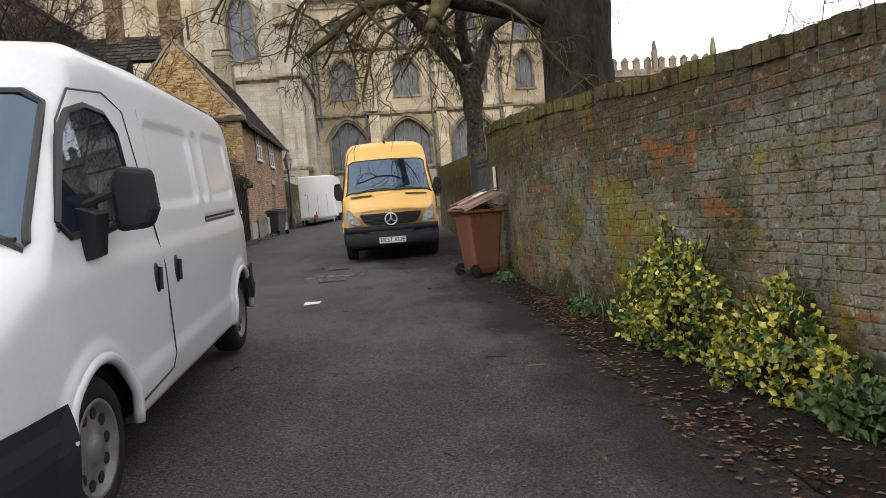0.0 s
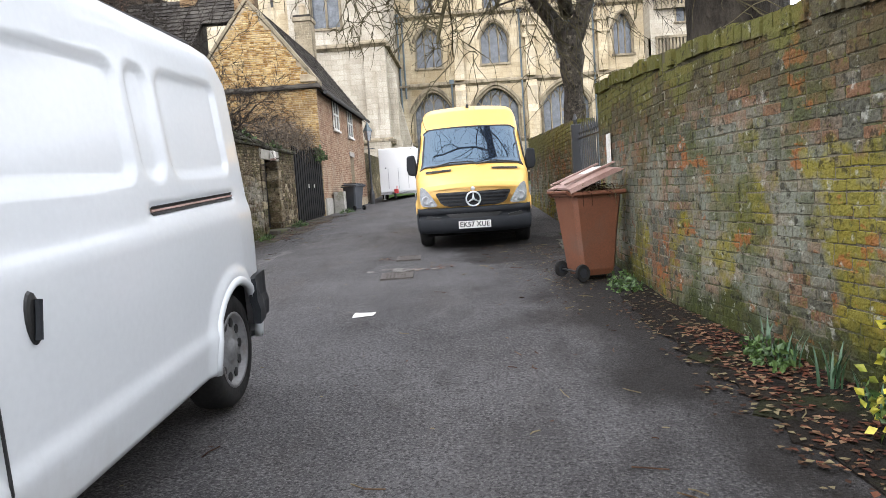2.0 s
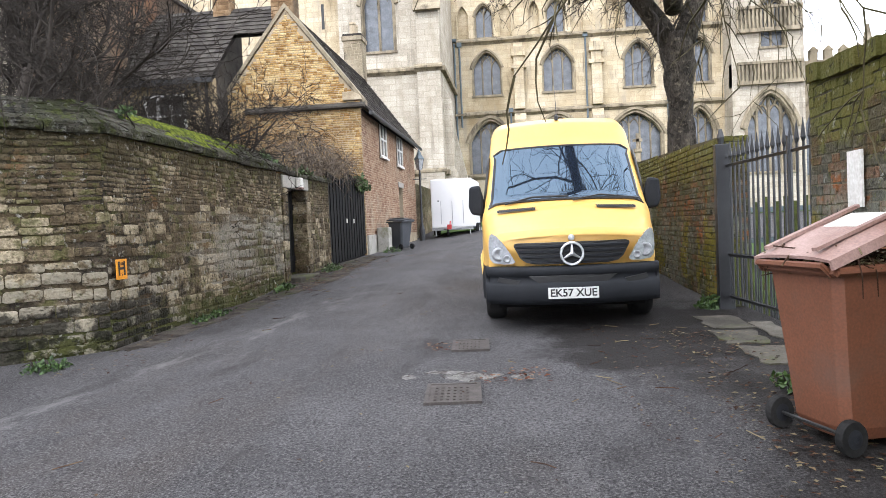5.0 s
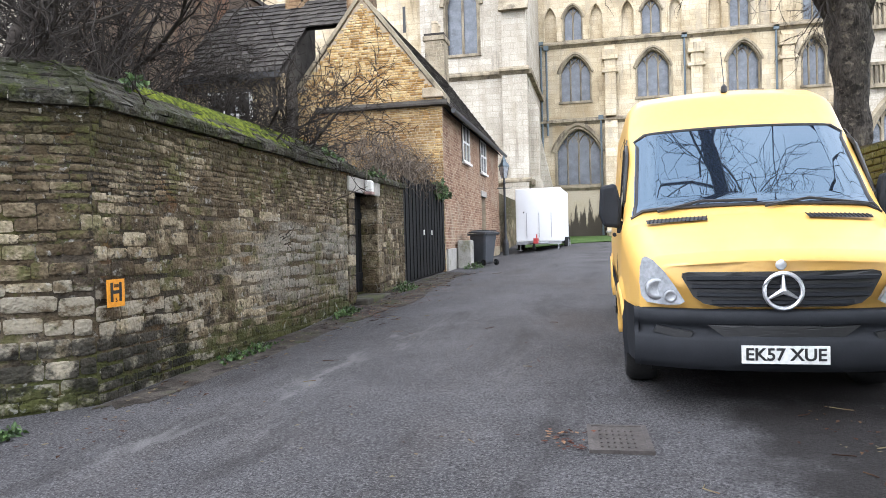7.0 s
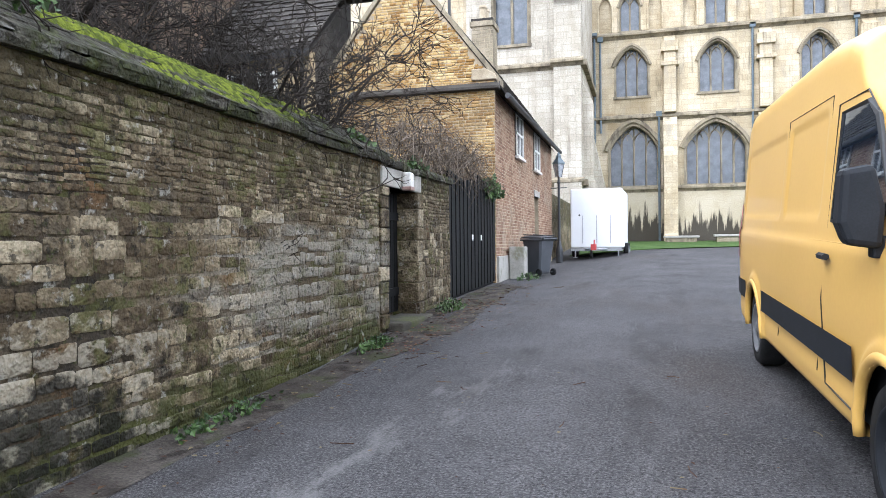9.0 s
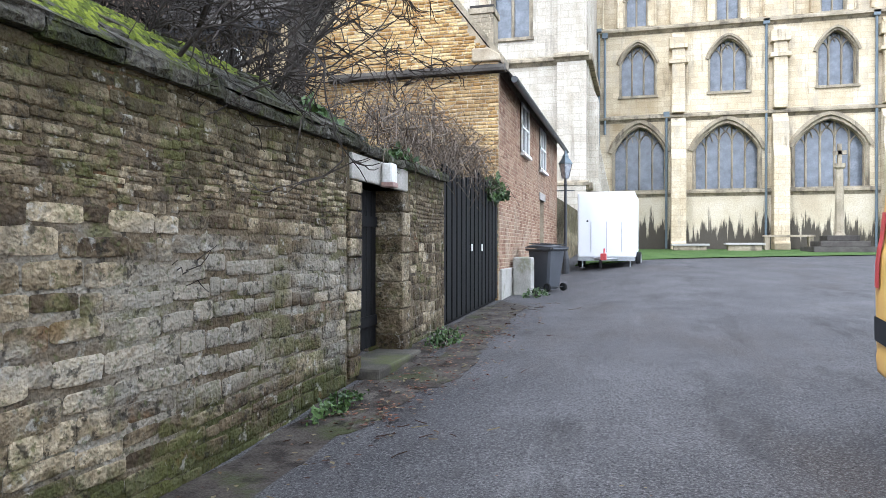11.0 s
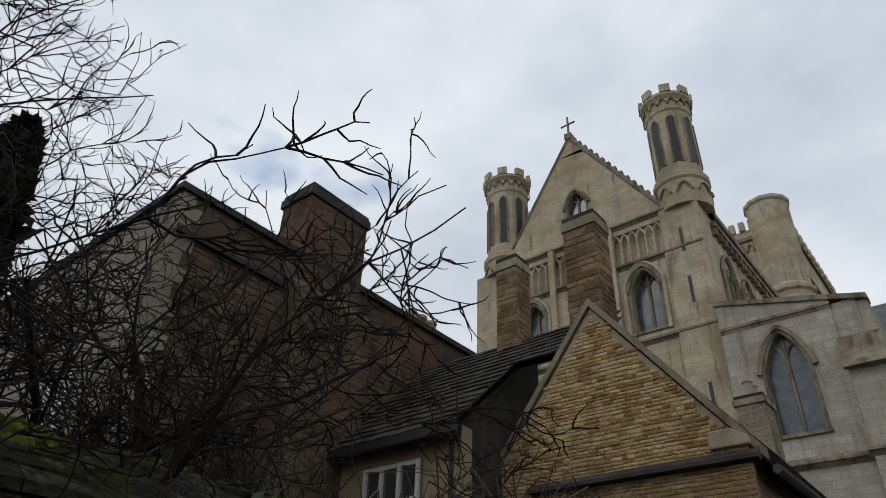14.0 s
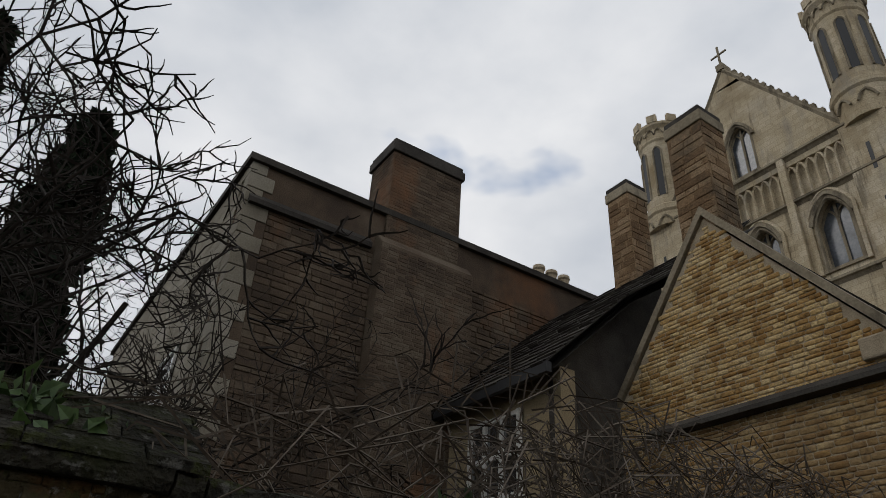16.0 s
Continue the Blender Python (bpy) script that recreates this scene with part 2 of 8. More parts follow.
M_RUBBLE = surf("rubble_limestone", [(0.06, 0.043, 0.026), (0.14, 0.108, 0.066), (0.24, 0.192, 0.122), (0.40, 0.335, 0.225)], 0.92, 6.5, 34, 1.0, 0.035, rand=0.5, grain=0.95,
                stains_and_shade=WALL_WEAR + [((0.36, 0.325, 0.25), 3.2, 0.50, 0.57, (1, 1, 1.4), [(0, 1, 0, 0, 15.0, 17.0, 0.03, -0.3, False), (0, 0, 1, 0, 1.3, 1.8, 0.03, -0.2, False)], None, 0.65), ((0.012, 0.011, 0.009), 2.0, 0.50, 0.58, U, [(0, 1, 0, 0, 15.0, 17.0, 0.0, -0.3, False), (0, 0, 1, 0, 1.0, 1.4, 0.1, -0.3, False)], None, 0.85)])
M_COPING = surf("mossy_coping_stone", [(0.024, 0.022, 0.017), (0.045, 0.041, 0.031), (0.085, 0.078, 0.062)], 0.93, 4.0, 26, 1.0, 0.05, grain=0.9, rand=0.35,
                stains_and_shade=[((0.03, 0.034, 0.012), 1.6, 0.47, 0.6, U, None, None, 0.8), ((0.17, 0.165, 0.145), 9, 0.57, 0.63, U, None, None, 0.6), ((0.055, 0.065, 0.016), 6.0, 0.53, 0.60, U, None, None, 0.7), ((0.010, 0.009, 0.007), 13, 0.55, 0.62, U, None, None, 0.7)])
M_CUSHION = surf("bright_moss", [(0.045, 0.058, 0.008), (0.10, 0.125, 0.012), (0.17, 0.20, 0.018)], 0.95, 5.0, 70, 1.0, 0.02, grain=0.8, rand=0.5)
M_BRICK = surf("old_brick", [(0.075, 0.072, 0.055), (0.125, 0.116, 0.09), (0.115, 0.085, 0.06), (0.16, 0.086, 0.05)], 0.92, 2.2, 42, 1.0, 0.016, rand=0.7, grain=0.85,
               stains_and_shade=[((0.235, 0.245, 0.195), 0.9, 0.45, 0.57, U, [(0, 0, 1, -1.2, 0.3, 1.2, 0.05, -0.15, True)], None, 0.55), ((0.19, 0.16, 0.016), 1.1, 0.51, 0.575, U, [(0, 0, 1, -0.85, 0.2, 1.1, 0.04, -0.12, True)], None, 0.85), ((0.06, 0.068, 0.02), 1.6, 0.50, 0.60, (1, 1, 0.7), None, None, 0.7), ((0.25, 0.09, 0.028), 2.6, 0.595, 0.635, (1, 1, 1.3), None, None, 0.8),
                       ((0.034, 0.042, 0.012), 1.3, 0.46, 0.58, U, 0.2, 1.2, 0.88), ((0.06, 0.048, 0.02), 1.4, 0.44, 0.60, U, 2.5, 1.6, 0.75), ((0.125, 0.125, 0.024), 1.9, 0.52, 0.62, U, 2.7, 1.7, 0.6), ((0.36, 0.36, 0.31), 9, 0.60, 0.66, U, None, None, 0.6), ((0.02, 0.018, 0.012), 12, 0.56, 0.63, U, None, None, 0.75), ((0.09, 0.095, 0.02), 19, 0.57, 0.63, U, None, None, 0.6)])
M_BRICKMORTAR = surf("brick_mortar", [(0.085, 0.075, 0.05), (0.15, 0.132, 0.095), (0.22, 0.20, 0.15)], 0.95, 3, 60, 0.6, 0.02, grain=0.8, stains_and_shade=[((0.07, 0.08, 0.02), 1.2, 0.48, 0.6, U, None, None, 0.7), ((0.03, 0.036, 0.012), 1.3, 0.46, 0.58, U, 0.2, 1.2, 0.88), ((0.05, 0.042, 0.02), 1.4, 0.44, 0.60, U, 2.5, 1.6, 0.75), ((0.02, 0.018, 0.012), 9, 0.55, 0.62, U, None, None, 0.75)])
M_HOUSESTONE = surf("golden_rubble_stone", [(0.33, 0.185, 0.062), (0.48, 0.30, 0.115), (0.57, 0.395, 0.175), (0.64, 0.475, 0.245)], 0.92, 2.2, 30, 0.8, 0.02, rand=0.55, grain=0.7,
                    stains_and_shade=[((0.17, 0.105, 0.05), 0.8, 0.54, 0.68, U, None, None, 0.6), ((0.22, 0.14, 0.07), 1.3, 0.45, 0.60, U, [(0, 0, 1, 0, 5.6, 6.0, 0.08, -0.25, False)], None, 0.7), ((0.09, 0.06, 0.035), 9, 0.57, 0.64, U, None, None, 0.6)])
M_CHIMNEY = surf("rusty_chimney_stone", [(0.18, 0.112, 0.06), (0.28, 0.18, 0.098), (0.36, 0.25, 0.148)], 0.92, 2.0, 30, 0.8, 0.02, rand=0.6, grain=0.7, stains_and_shade=[((0.08, 0.068, 0.05), 0.9, 0.48, 0.62, U, None, None, 0.7)])
M_HOUSEBRICK = surf("house_brick", [(0.20, 0.115, 0.075), (0.29, 0.175, 0.115), (0.36, 0.25, 0.17)], 0.92, 1.4, 50, 0.5, 0.012, rand=0.45, stains_and_shade=[((0.34, 0.28, 0.21), 0.8, 0.52, 0.66, U, None, None, 0.6)])
M_HOUSEMORTAR = surf("house_mortar", [(0.30, 0.24, 0.16), (0.44, 0.36, 0.25), (0.54, 0.46, 0.34)], 0.95, 3, 60, 0.5, 0.02)
M_DARKHOUSE = surf("dark_old_masonry", [(0.075, 0.055, 0.039), (0.125, 0.09, 0.062), (0.17, 0.135, 0.096)], 0.92, 1.0, 40, 0.6, 0.02, rand=0.3, stains_and_shade=[((0.25, 0.115, 0.052), 0.45, 0.54, 0.68, (1, 1, 0.6), None, None, 0.65), ((0.06, 0.045, 0.035), 0.6, 0.52, 0.7, U, None, None, 0.7)])
M_PALEDARK = surf("grey_ashlar", [(0.21, 0.182, 0.138), (0.29, 0.26, 0.2), (0.36, 0.325, 0.265)], 0.9, 1.0, 40, 0.4, 0.02, rand=0.3)
M_SLATE = surf("stone_slate", [(0.0372, 0.03224, 0.0279), (0.062, 0.05456, 0.0465), (0.093, 0.0837, 0.0713)], 0.85, 2.0, 40, 0.5, 0.02, rand=0.4, stains_and_shade=[((0.22, 0.21, 0.18), 3, 0.66, 0.72, U, None, None, 0.6)])
M_ASHLAR = surf("cathedral_limestone", [(0.42, 0.335, 0.21), (0.585, 0.49, 0.335), (0.695, 0.605, 0.455)], 0.9, 0.45, 14, 0.35, 0.03, ashlar=(0.75, 0.33),
                stains_and_shade=[((0.27, 0.19, 0.09), 0.35, 0.53, 0.7, (1, 1, 0.5), None, None, 0.6), ((0.33, 0.30, 0.25), 0.8, 0.52, 0.66, (1.5, 1.5, 0.4), None, None, 0.55), ((0.13, 0.105, 0.07), 1.1, 0.575, 0.67, (2.4, 2.4, 0.25), None, None, 0.65)])
M_ASHLARPALE = surf("pale_ashlar", [(0.39, 0.345, 0.275), (0.49, 0.445, 0.365), (0.57, 0.525, 0.445)], 0.9, 0.5, 14, 0.3, 0.03, ashlar=(0.8, 0.35), stains_and_shade=[((0.30, 0.255, 0.18), 0.5, 0.52, 0.68, (1.5, 1.5, 0.35), None, None, 0.6), ((0.22, 0.19, 0.15), 1.4, 0.56, 0.66, (2.2, 2.2, 0.2), None, None, 0.5)])
M_ASHLARBASE = surf("streaked_ashlar", [(0.40, 0.33, 0.22), (0.50, 0.43, 0.30), (0.57, 0.50, 0.38)], 0.9, 0.5, 14, 0.35, 0.03, stains_and_shade=[((0.035, 0.03, 0.024), 1.5, 0.50, 0.58, (2.2, 2.2, 0.22), 2.2, 5.4, 0.92)])
M_STRING = surf("weathered_moulding", [(0.20, 0.165, 0.115), (0.31, 0.26, 0.18), (0.42, 0.36, 0.26)], 0.92, 1.2, 20, 0.5, 0.03, stains_and_shade=[((0.07, 0.058, 0.045), 1.0, 0.5, 0.64, (2, 2, 0.6), None, None, 0.7)])
M_LEADED = surf("leaded_glass", [(0.055, 0.062, 0.072), (0.10, 0.112, 0.128), (0.16, 0.175, 0.195)], 0.25, 2.5, 9, 0.2, 0.02, spec=0.6)
M_DARKGLASS = glass("dark_window_glass", (0.03, 0.034, 0.04), 0.06)
M_LEAD = surf("lead_roof", [(0.10, 0.10, 0.10), (0.15, 0.148, 0.145), (0.20, 0.198, 0.195)], 0.7, 0.8, 20, 0.3, 0.02)
M_PIPE = surf("painted_downpipe", [(0.09, 0.12, 0.14), (0.13, 0.165, 0.18)], 0.6, 4, 30, 0.1)
M_BLACK = surf("black_painted_timber", [(0.005, 0.005, 0.0055), (0.009, 0.009, 0.0095)], 0.7, 6, 50, 0.3, 0.005, stretch=(1, 1, 0.15), spec=0.15)
M_IRON = surf("black_painted_iron", [(0.013, 0.014, 0.016), (0.024, 0.025, 0.028)], 0.5, 8, 60, 0.25, 0.004)
M_IRONMOSS = surf("algae_covered_iron", [(0.03, 0.035, 0.012), (0.10, 0.12, 0.03)], 0.85, 5, 60, 0.3, 0.004)
M_WHITEPAINT = surf("white_van_paint", [(0.585, 0.61, 0.63), (0.635, 0.655, 0.675)], 0.36, 0.7, 30, 0.02, 0.002, coat=0.5, stains_and_shade=[((0.45, 0.44, 0.42), 1.4, 0.56, 0.75, (1, 1, 0.6), 0.5, 1.2, 0.5)], grain=0.06)
M_YELLOW = surf("yellow_van_paint", [(0.74, 0.435, 0.105), (0.79, 0.475, 0.125)], 0.42, 0.7, 30, 0.015, 0.002, coat=0.15, spec=0.35, grain=0.06)
M_PLASTIC = surf("dark_grey_plastic", [(0.012, 0.0135, 0.0165), (0.02, 0.022, 0.026)], 0.66, 4, 120, 0.15, 0.002, spec=0.22)
M_RUBBER = surf("tyre_rubber", [(0.012, 0.012, 0.012), (0.028, 0.027, 0.026)], 0.85, 6, 50, 0.25, 0.004)
M_STEELRIM = surf("silver_painted_wheel", [(0.15, 0.15, 0.153), (0.22, 0.22, 0.225)], 0.42, 6, 40, 0.1, 0.002, metal=0.25, stains_and_shade=[((0.12, 0.10, 0.085), 7, 0.52, 0.66, U, None, None, 0.6)])
M_WELL = surf("black_underbody", [(0.006, 0.006, 0.006), (0.012, 0.012, 0.012)], 0.9, 5, 40, 0.1)
M_CHROME = surf("chrome", [(0.72, 0.73, 0.75), (0.80, 0.81, 0.83)], 0.34, 3, 30, 0.0, metal=0.85)
M_LAMPGLASS = surf("headlight_lens", [(0.30, 0.32, 0.34), (0.62, 0.64, 0.66)], 0.14, 9, 40, 0.03, 0.004, metal=0.3, coat=1.0)
# blue gloss tint stands in for blue sky mirrored in the glass
M_SCREEN = glass("windscreen_glass", (0.010, 0.014, 0.022), 0.02, ior=1.6, tint_gloss=(0.55, 0.78, 1.0))
M_PLATEWHITE = surf("plate_white", [(0.74, 0.74, 0.70), (0.80, 0.80, 0.77)], 0.4, 5, 40, 0.0)
M_INK = surf("black_ink", [(0.010, 0.010, 0.010), (0.016, 0.016, 0.016)], 0.5, 5, 40, 0.0)
M_BINBROWN = surf("brown_bin_plastic", [(0.13, 0.046, 0.021), (0.18, 0.066, 0.032)], 0.6, 2.5, 70, 0.15, 0.003, stains_and_shade=[((0.12, 0.08, 0.06), 1.7, 0.56, 0.72, U, None, None, 0.5)])
M_BINLID = surf("faded_bin_lid", [(0.26, 0.15, 0.12), (0.40, 0.27, 0.235)], 0.6, 3, 70, 0.15, 0.003)
M_BINGREY = surf("charcoal_bin_plastic", [(0.035, 0.04, 0.047), (0.055, 0.06, 0.07)], 0.55, 2.5, 70, 0.15, 0.003)
M_TRAILER = surf("white_trailer_panel", [(0.74, 0.74, 0.735), (0.82, 0.82, 0.815)], 0.45, 0.7, 30, 0.03, 0.003, grain=0.06)
M_ALU = surf("galvanised_steel", [(0.36, 0.37, 0.38), (0.50, 0.51, 0.52)], 0.45, 8, 50, 0.15, 0.003, metal=0.8)
M_RED = surf("red_coupling_paint", [(0.40, 0.03, 0.03), (0.5, 0.05, 0.045)], 0.5, 6, 40, 0.1)
M_AMBER = surf("amber_sign", [(0.70, 0.27, 0.012), (0.80, 0.34, 0.02)], 0.5, 5, 40, 0.05)
M_WHITE = surf("white_painted_wood", [(0.64, 0.62, 0.57), (0.78, 0.76, 0.71)], 0.6, 5, 40, 0.15, 0.003)
M_CREAM = surf("cream_render", [(0.32, 0.248, 0.144), (0.4, 0.32, 0.2)], 0.9, 2, 40, 0.3)
M_CONCRETE = surf("pale_concrete", [(0.30, 0.285, 0.25), (0.42, 0.40, 0.36)], 0.9, 4, 50, 0.4, 0.01, stains_and_shade=[(MOSS, 2, 0.55, 0.65, U, None, None, 0.5)])
M_BARK = surf("rough_bark", [(0.0132, 0.0108, 0.0084), (0.03, 0.0246, 0.0192), (0.057, 0.048, 0.0372)], 0.95, 5, 30, 1.0, 0.05, stretch=(1, 1, 0.35), stains_and_shade=[((0.075, 0.085, 0.025), 1.4, 0.55, 0.68, U, None, None, 0.6)])
M_PLANE = surf("grey_plane_bark", [(0.03, 0.025, 0.02), (0.06, 0.051, 0.041), (0.105, 0.091, 0.074)], 0.95, 4, 30, 1.0, 0.06, stretch=(1, 1, 0.4), grain=0.9, stains_and_shade=[((0.015, 0.0125, 0.01), 5, 0.52, 0.60, U, None, None, 0.8), ((0.17, 0.145, 0.11), 7, 0.56, 0.63, U, None, None, 0.7)])
M_TWIG = surf("grey_brown_twigs", [(0.026, 0.0215, 0.018), (0.055, 0.046, 0.038)], 0.9, 4, 30, 0.2, 0.01)
M_LIMETWIG = surf("olive_brown_twigs", [(0.05, 0.042, 0.022), (0.10, 0.085, 0.045)], 0.9, 4, 30, 0.2, 0.01)
M_MOSSBARK = surf("mossy_bark", [(0.075, 0.065, 0.03), (0.12, 0.105, 0.045), (0.17, 0.15, 0.075)], 0.95, 3, 30, 0.8, 0.03)
M_DEADVINE = surf("dead_vine_stems", [(0.078, 0.0598, 0.0442), (0.1352, 0.1092, 0.0832), (0.1872, 0.156, 0.1248)], 0.9, 6, 40, 0.2, 0.005, rand=0.6)
M_IVY = surf("green_leaves", [(0.0245, 0.0525, 0.0105), (0.049, 0.098, 0.021), (0.084, 0.147, 0.035)], 0.55, 5, 40, 0.1, 0.003, rand=0.6)
M_VARIEG = surf("variegated_leaves", [(0.035, 0.075, 0.015), (0.06, 0.11, 0.02), (0.30, 0.30, 0.03), (0.52, 0.45, 0.05)], 0.5, 3.5, 40, 0.1, 0.003, rand=0.6)
M_YEW = surf("yew_foliage", [(0.010, 0.016, 0.008), (0.02, 0.03, 0.014)], 0.8, 5, 40, 0.2, 0.01, rand=0.5)
M_LEAFLITTER = surf("fallen_leaves", [(0.0338, 0.0158, 0.009), (0.0585, 0.027, 0.0158), (0.117, 0.072, 0.0382), (0.162, 0.135, 0.0765)], 0.85, 6, 40, 0.1, 0.003, rand=0.75)
M_PATCHPALE = surf("worn_pale_patch", [(0.12, 0.115, 0.108), (0.24, 0.23, 0.215)], 0.9, 9, 60, 0.9, 0.02, grain=0.9, stains_and_shade=[((0.05, 0.04, 0.035), 7, 0.52, 0.60, U, None, None, 0.8)])
M_REDLEAF = surf("red_brown_leaves", [(0.05, 0.018, 0.012), (0.10, 0.036, 0.02), (0.15, 0.062, 0.036), (0.20, 0.12, 0.07)], 0.85, 6, 40, 0.1, 0.003, rand=0.8)
M_BLADE = surf("daffodil_leaves", [(0.03, 0.075, 0.035), (0.055, 0.12, 0.055)], 0.5, 5, 40, 0.1, 0.003, rand=0.5)
M_IRONCOVER = surf("cast_iron_cover", [(0.06, 0.052, 0.048), (0.11, 0.098, 0.09)], 0.7, 9, 60, 0.4, 0.005, metal=0.3)
M_FLAG = surf("worn_flagstone", [(0.0562, 0.051, 0.0413), (0.0975, 0.0885, 0.0713), (0.1425, 0.1275, 0.105)], 0.92, 3, 50, 0.5, 0.01, rand=0.3, stains_and_shade=[((0.075, 0.085, 0.025), 1.8, 0.54, 0.66, U, None, None, 0.7)])


# ---- mesh building ----
class Mesh:
    """Collects vertices and faces for one mesh."""
    def __init__(self):
        self.v, self.f = [], []

    def add(self, verts, faces):
        k = len(self.v)
        self.v += [tuple(p) for p in verts]
        self.f += [tuple(i + k for i in q) for q in faces]
        return self

    def box(self, x0, x1, y0, y1, z0, z1):
        return self.add([(x, y, z) for x in (x0, x1) for y in (y0, y1) for z in (z0, z1)],
                        [(0, 1, 3, 2), (4, 6, 7, 5), (0, 4, 5, 1), (2, 3, 7, 6), (0, 2, 6, 4), (1, 5, 7, 3)])

    def prism(self, pts, a, b, axis="y"):
        """The outline pts, pushed from a to b along an axis (y: pts are x, z; x: y, z; z: x, y)."""
        n = len(pts)
        put = {"y": lambda p, c: (p[0], c, p[1]), "x": lambda p, c: (c, p[0], p[1]), "z": lambda p, c: (p[0], p[1], c)}[axis]
        return self.add([put(p, a) for p in pts] + [put(p, b) for p in pts],
                        [tuple(range(n)), tuple(range(2 * n - 1, n - 1, -1))] + [(i, i + n, (i + 1) % n + n, (i + 1) % n) for i in range(n)])

    def tube(self, pts, radii, n=6, cap=True):
        pts = [Vector(p) for p in pts]
        if not hasattr(radii, "__len__"):
            radii = [radii] * len(pts)
        k, ref = len(self.v), Vector((0.31, 0.57, 0.76))
        for i, p in enumerate(pts):
            d = (pts[min(i + 1, len(pts) - 1)] - pts[max(i - 1, 0)]).normalized()
            a = d.cross(ref)
            a = a.normalized() if a.length > 1e-3 else d.orthogonal().normalized()
            b = d.cross(a)
            for j in range(n):
                c, s = math.cos(2 * math.pi * j / n), math.sin(2 * math.pi * j / n)
                self.v.append(tuple(p + radii[i] * (c * a + s * b)))
        for i in range(len(pts) - 1):
            for j in range(n):
                self.f.append((k + i * n + j, k + i * n + (j + 1) % n, k + (i + 1) * n + (j + 1) % n, k + (i + 1) * n + j))
        if cap:
            self.f.append(tuple(k + j for j in range(n - 1, -1, -1)))
            self.f.append(tuple(k + (len(pts) - 1) * n + j for j in range(n)))
        return self

    def lathe(self, prof, c=(0, 0, 0), n=16, axis="z", hollow=False):
        """prof: (radius, height) pairs turned about an axis through c."""
        k = len(self.v)
        for r, h in prof:
            for j in range(n):
                a = 2 * math.pi * j / n
                p = {"z": (r * math.cos(a), r * math.sin(a), h), "x": (h, r * math.cos(a), r * math.sin(a)), "y": (r * math.sin(a), h, r * math.cos(a))}[axis]
                self.v.append((c[0] + p[0], c[1] + p[1], c[2] + p[2]))
        for i in range(len(prof) - 1):
            for j in range(n):
                self.f.append((k + i * n + j, k + i * n + (j + 1) % n, k + (i + 1) * n + (j + 1) % n, k + (i + 1) * n + j))
        if not hollow:
            self.f.append(tuple(k + j for j in range(n - 1, -1, -1)))
        self.f.append(tuple(k + (len(prof) - 1) * n + j for j in range(n)))
        return self

    def grid(self, rows):
        k, n = len(self.v), len(rows[0])
        for r in rows:
            self.v += [tuple(p) for p in r]
        for i in range(len(rows) - 1):
            for j in range(n - 1):
                self.f.append((k + i * n + j, k + i * n + j + 1, k + (i + 1) * n + j + 1, k + (i + 1) * n + j))
        return self

    def data(self, name, material, smooth=False):
        me = bpy.data.meshes.new(name)
        me.from_pydata(self.v, [], self.f)
        me.materials.append(material)
        me.validate()
        if smooth:
            me.shade_smooth()
        me.update()
        return me


def part(name, mesh, material, parent=None, label="", smooth=False, bevel=0.0, thick=0.0, fix=False):
    ob = new(name, mesh.data(name, material, smooth))
    if fix:
        bm = bmesh.new()
        bm.from_mesh(ob.data)
        bmesh.ops.remove_doubles(bm, verts=bm.verts, dist=0.0005)
        bmesh.ops.recalc_face_normals(bm, faces=bm.faces)
        bm.to_mesh(ob.data)
        bm.free()
    if parent:
        ob.parent = parent
    if label:
        ob["label"] = label
    if thick:
        md = ob.modifiers.new("thickness", "SOLIDIFY")
        md.thickness, md.offset = thick, -1
    if bevel:
        md = ob.modifiers.new("rounding", "BEVEL")
        md.width, md.segments, md.limit_method, md.angle_limit = bevel, 2, "ANGLE", radians(40)
    return ob


def thing(name, x=0, y=0, z=0, rz=0, label="", category="", group="", kind="", rx=0, ry=0):
    ob = new(name)
    ob.empty_display_size = 0.2
    ob.matrix_world = pose(x, y, z, rx, ry, rz)
    return tagged(ob, label, category, group, kind)


def lerp(y, pts):
    for (a, va), (b, vb) in zip(pts, pts[1:]):
        if y <= b:
            return va + (vb - va) * max(0.0, (y - a) / (b - a))
    return pts[-1][1]


def ground_z(x, y):
    """The lane climbs towards the cathedral and falls a little to its left edge."""
    z = lerp(y, [(-60, -0.9), (-10, -0.3), (0, 0.08), (6, 0.31), (9, 0.43), (13, 0.57), (22, 0.90), (39, 1.53), (57, 1.93), (400, 2.0)])
    s = min(1.0, max(0.0, (-x - 1.5) / 3.5))
    return z - lerp(y, [(0, 0.0), (10, 0.06), (18, 0.14), (22, 0.05), (30, 0.15), (38, 0.28), (48, 0.0)]) * s * s * (3 - 2 * s)


# ---- ground ----
def spread(near, far, fine, coarse):
    out, v = [], near[0]
    while v <= near[1]:
        out.append(v)
        v += fine
    lo, hi, step = near[0], near[1], coarse
    a, b = [], []
    while lo > far[0]:
        lo -= step
        a.append(lo)
        step *= 1.5
    step = coarse
    while hi < far[1]:
        hi += step
        b.append(hi)
        step *= 1.5
    return a[::-1] + out + b


def sheet(xs, ys, lift=0.0, rough=0.0):
    m = Mesh()
    m.grid([[(x, y, ground_z(x, y) + lift + rough * noise.noise((x * 0.9, y * 0.9, 0))) for x in xs] for y in ys])
    return m


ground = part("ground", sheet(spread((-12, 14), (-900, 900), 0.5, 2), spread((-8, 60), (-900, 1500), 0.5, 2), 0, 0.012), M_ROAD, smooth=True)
tagged(ground, "dark worn asphalt lane climbing towards the cathedral", "ground", kind="structure")


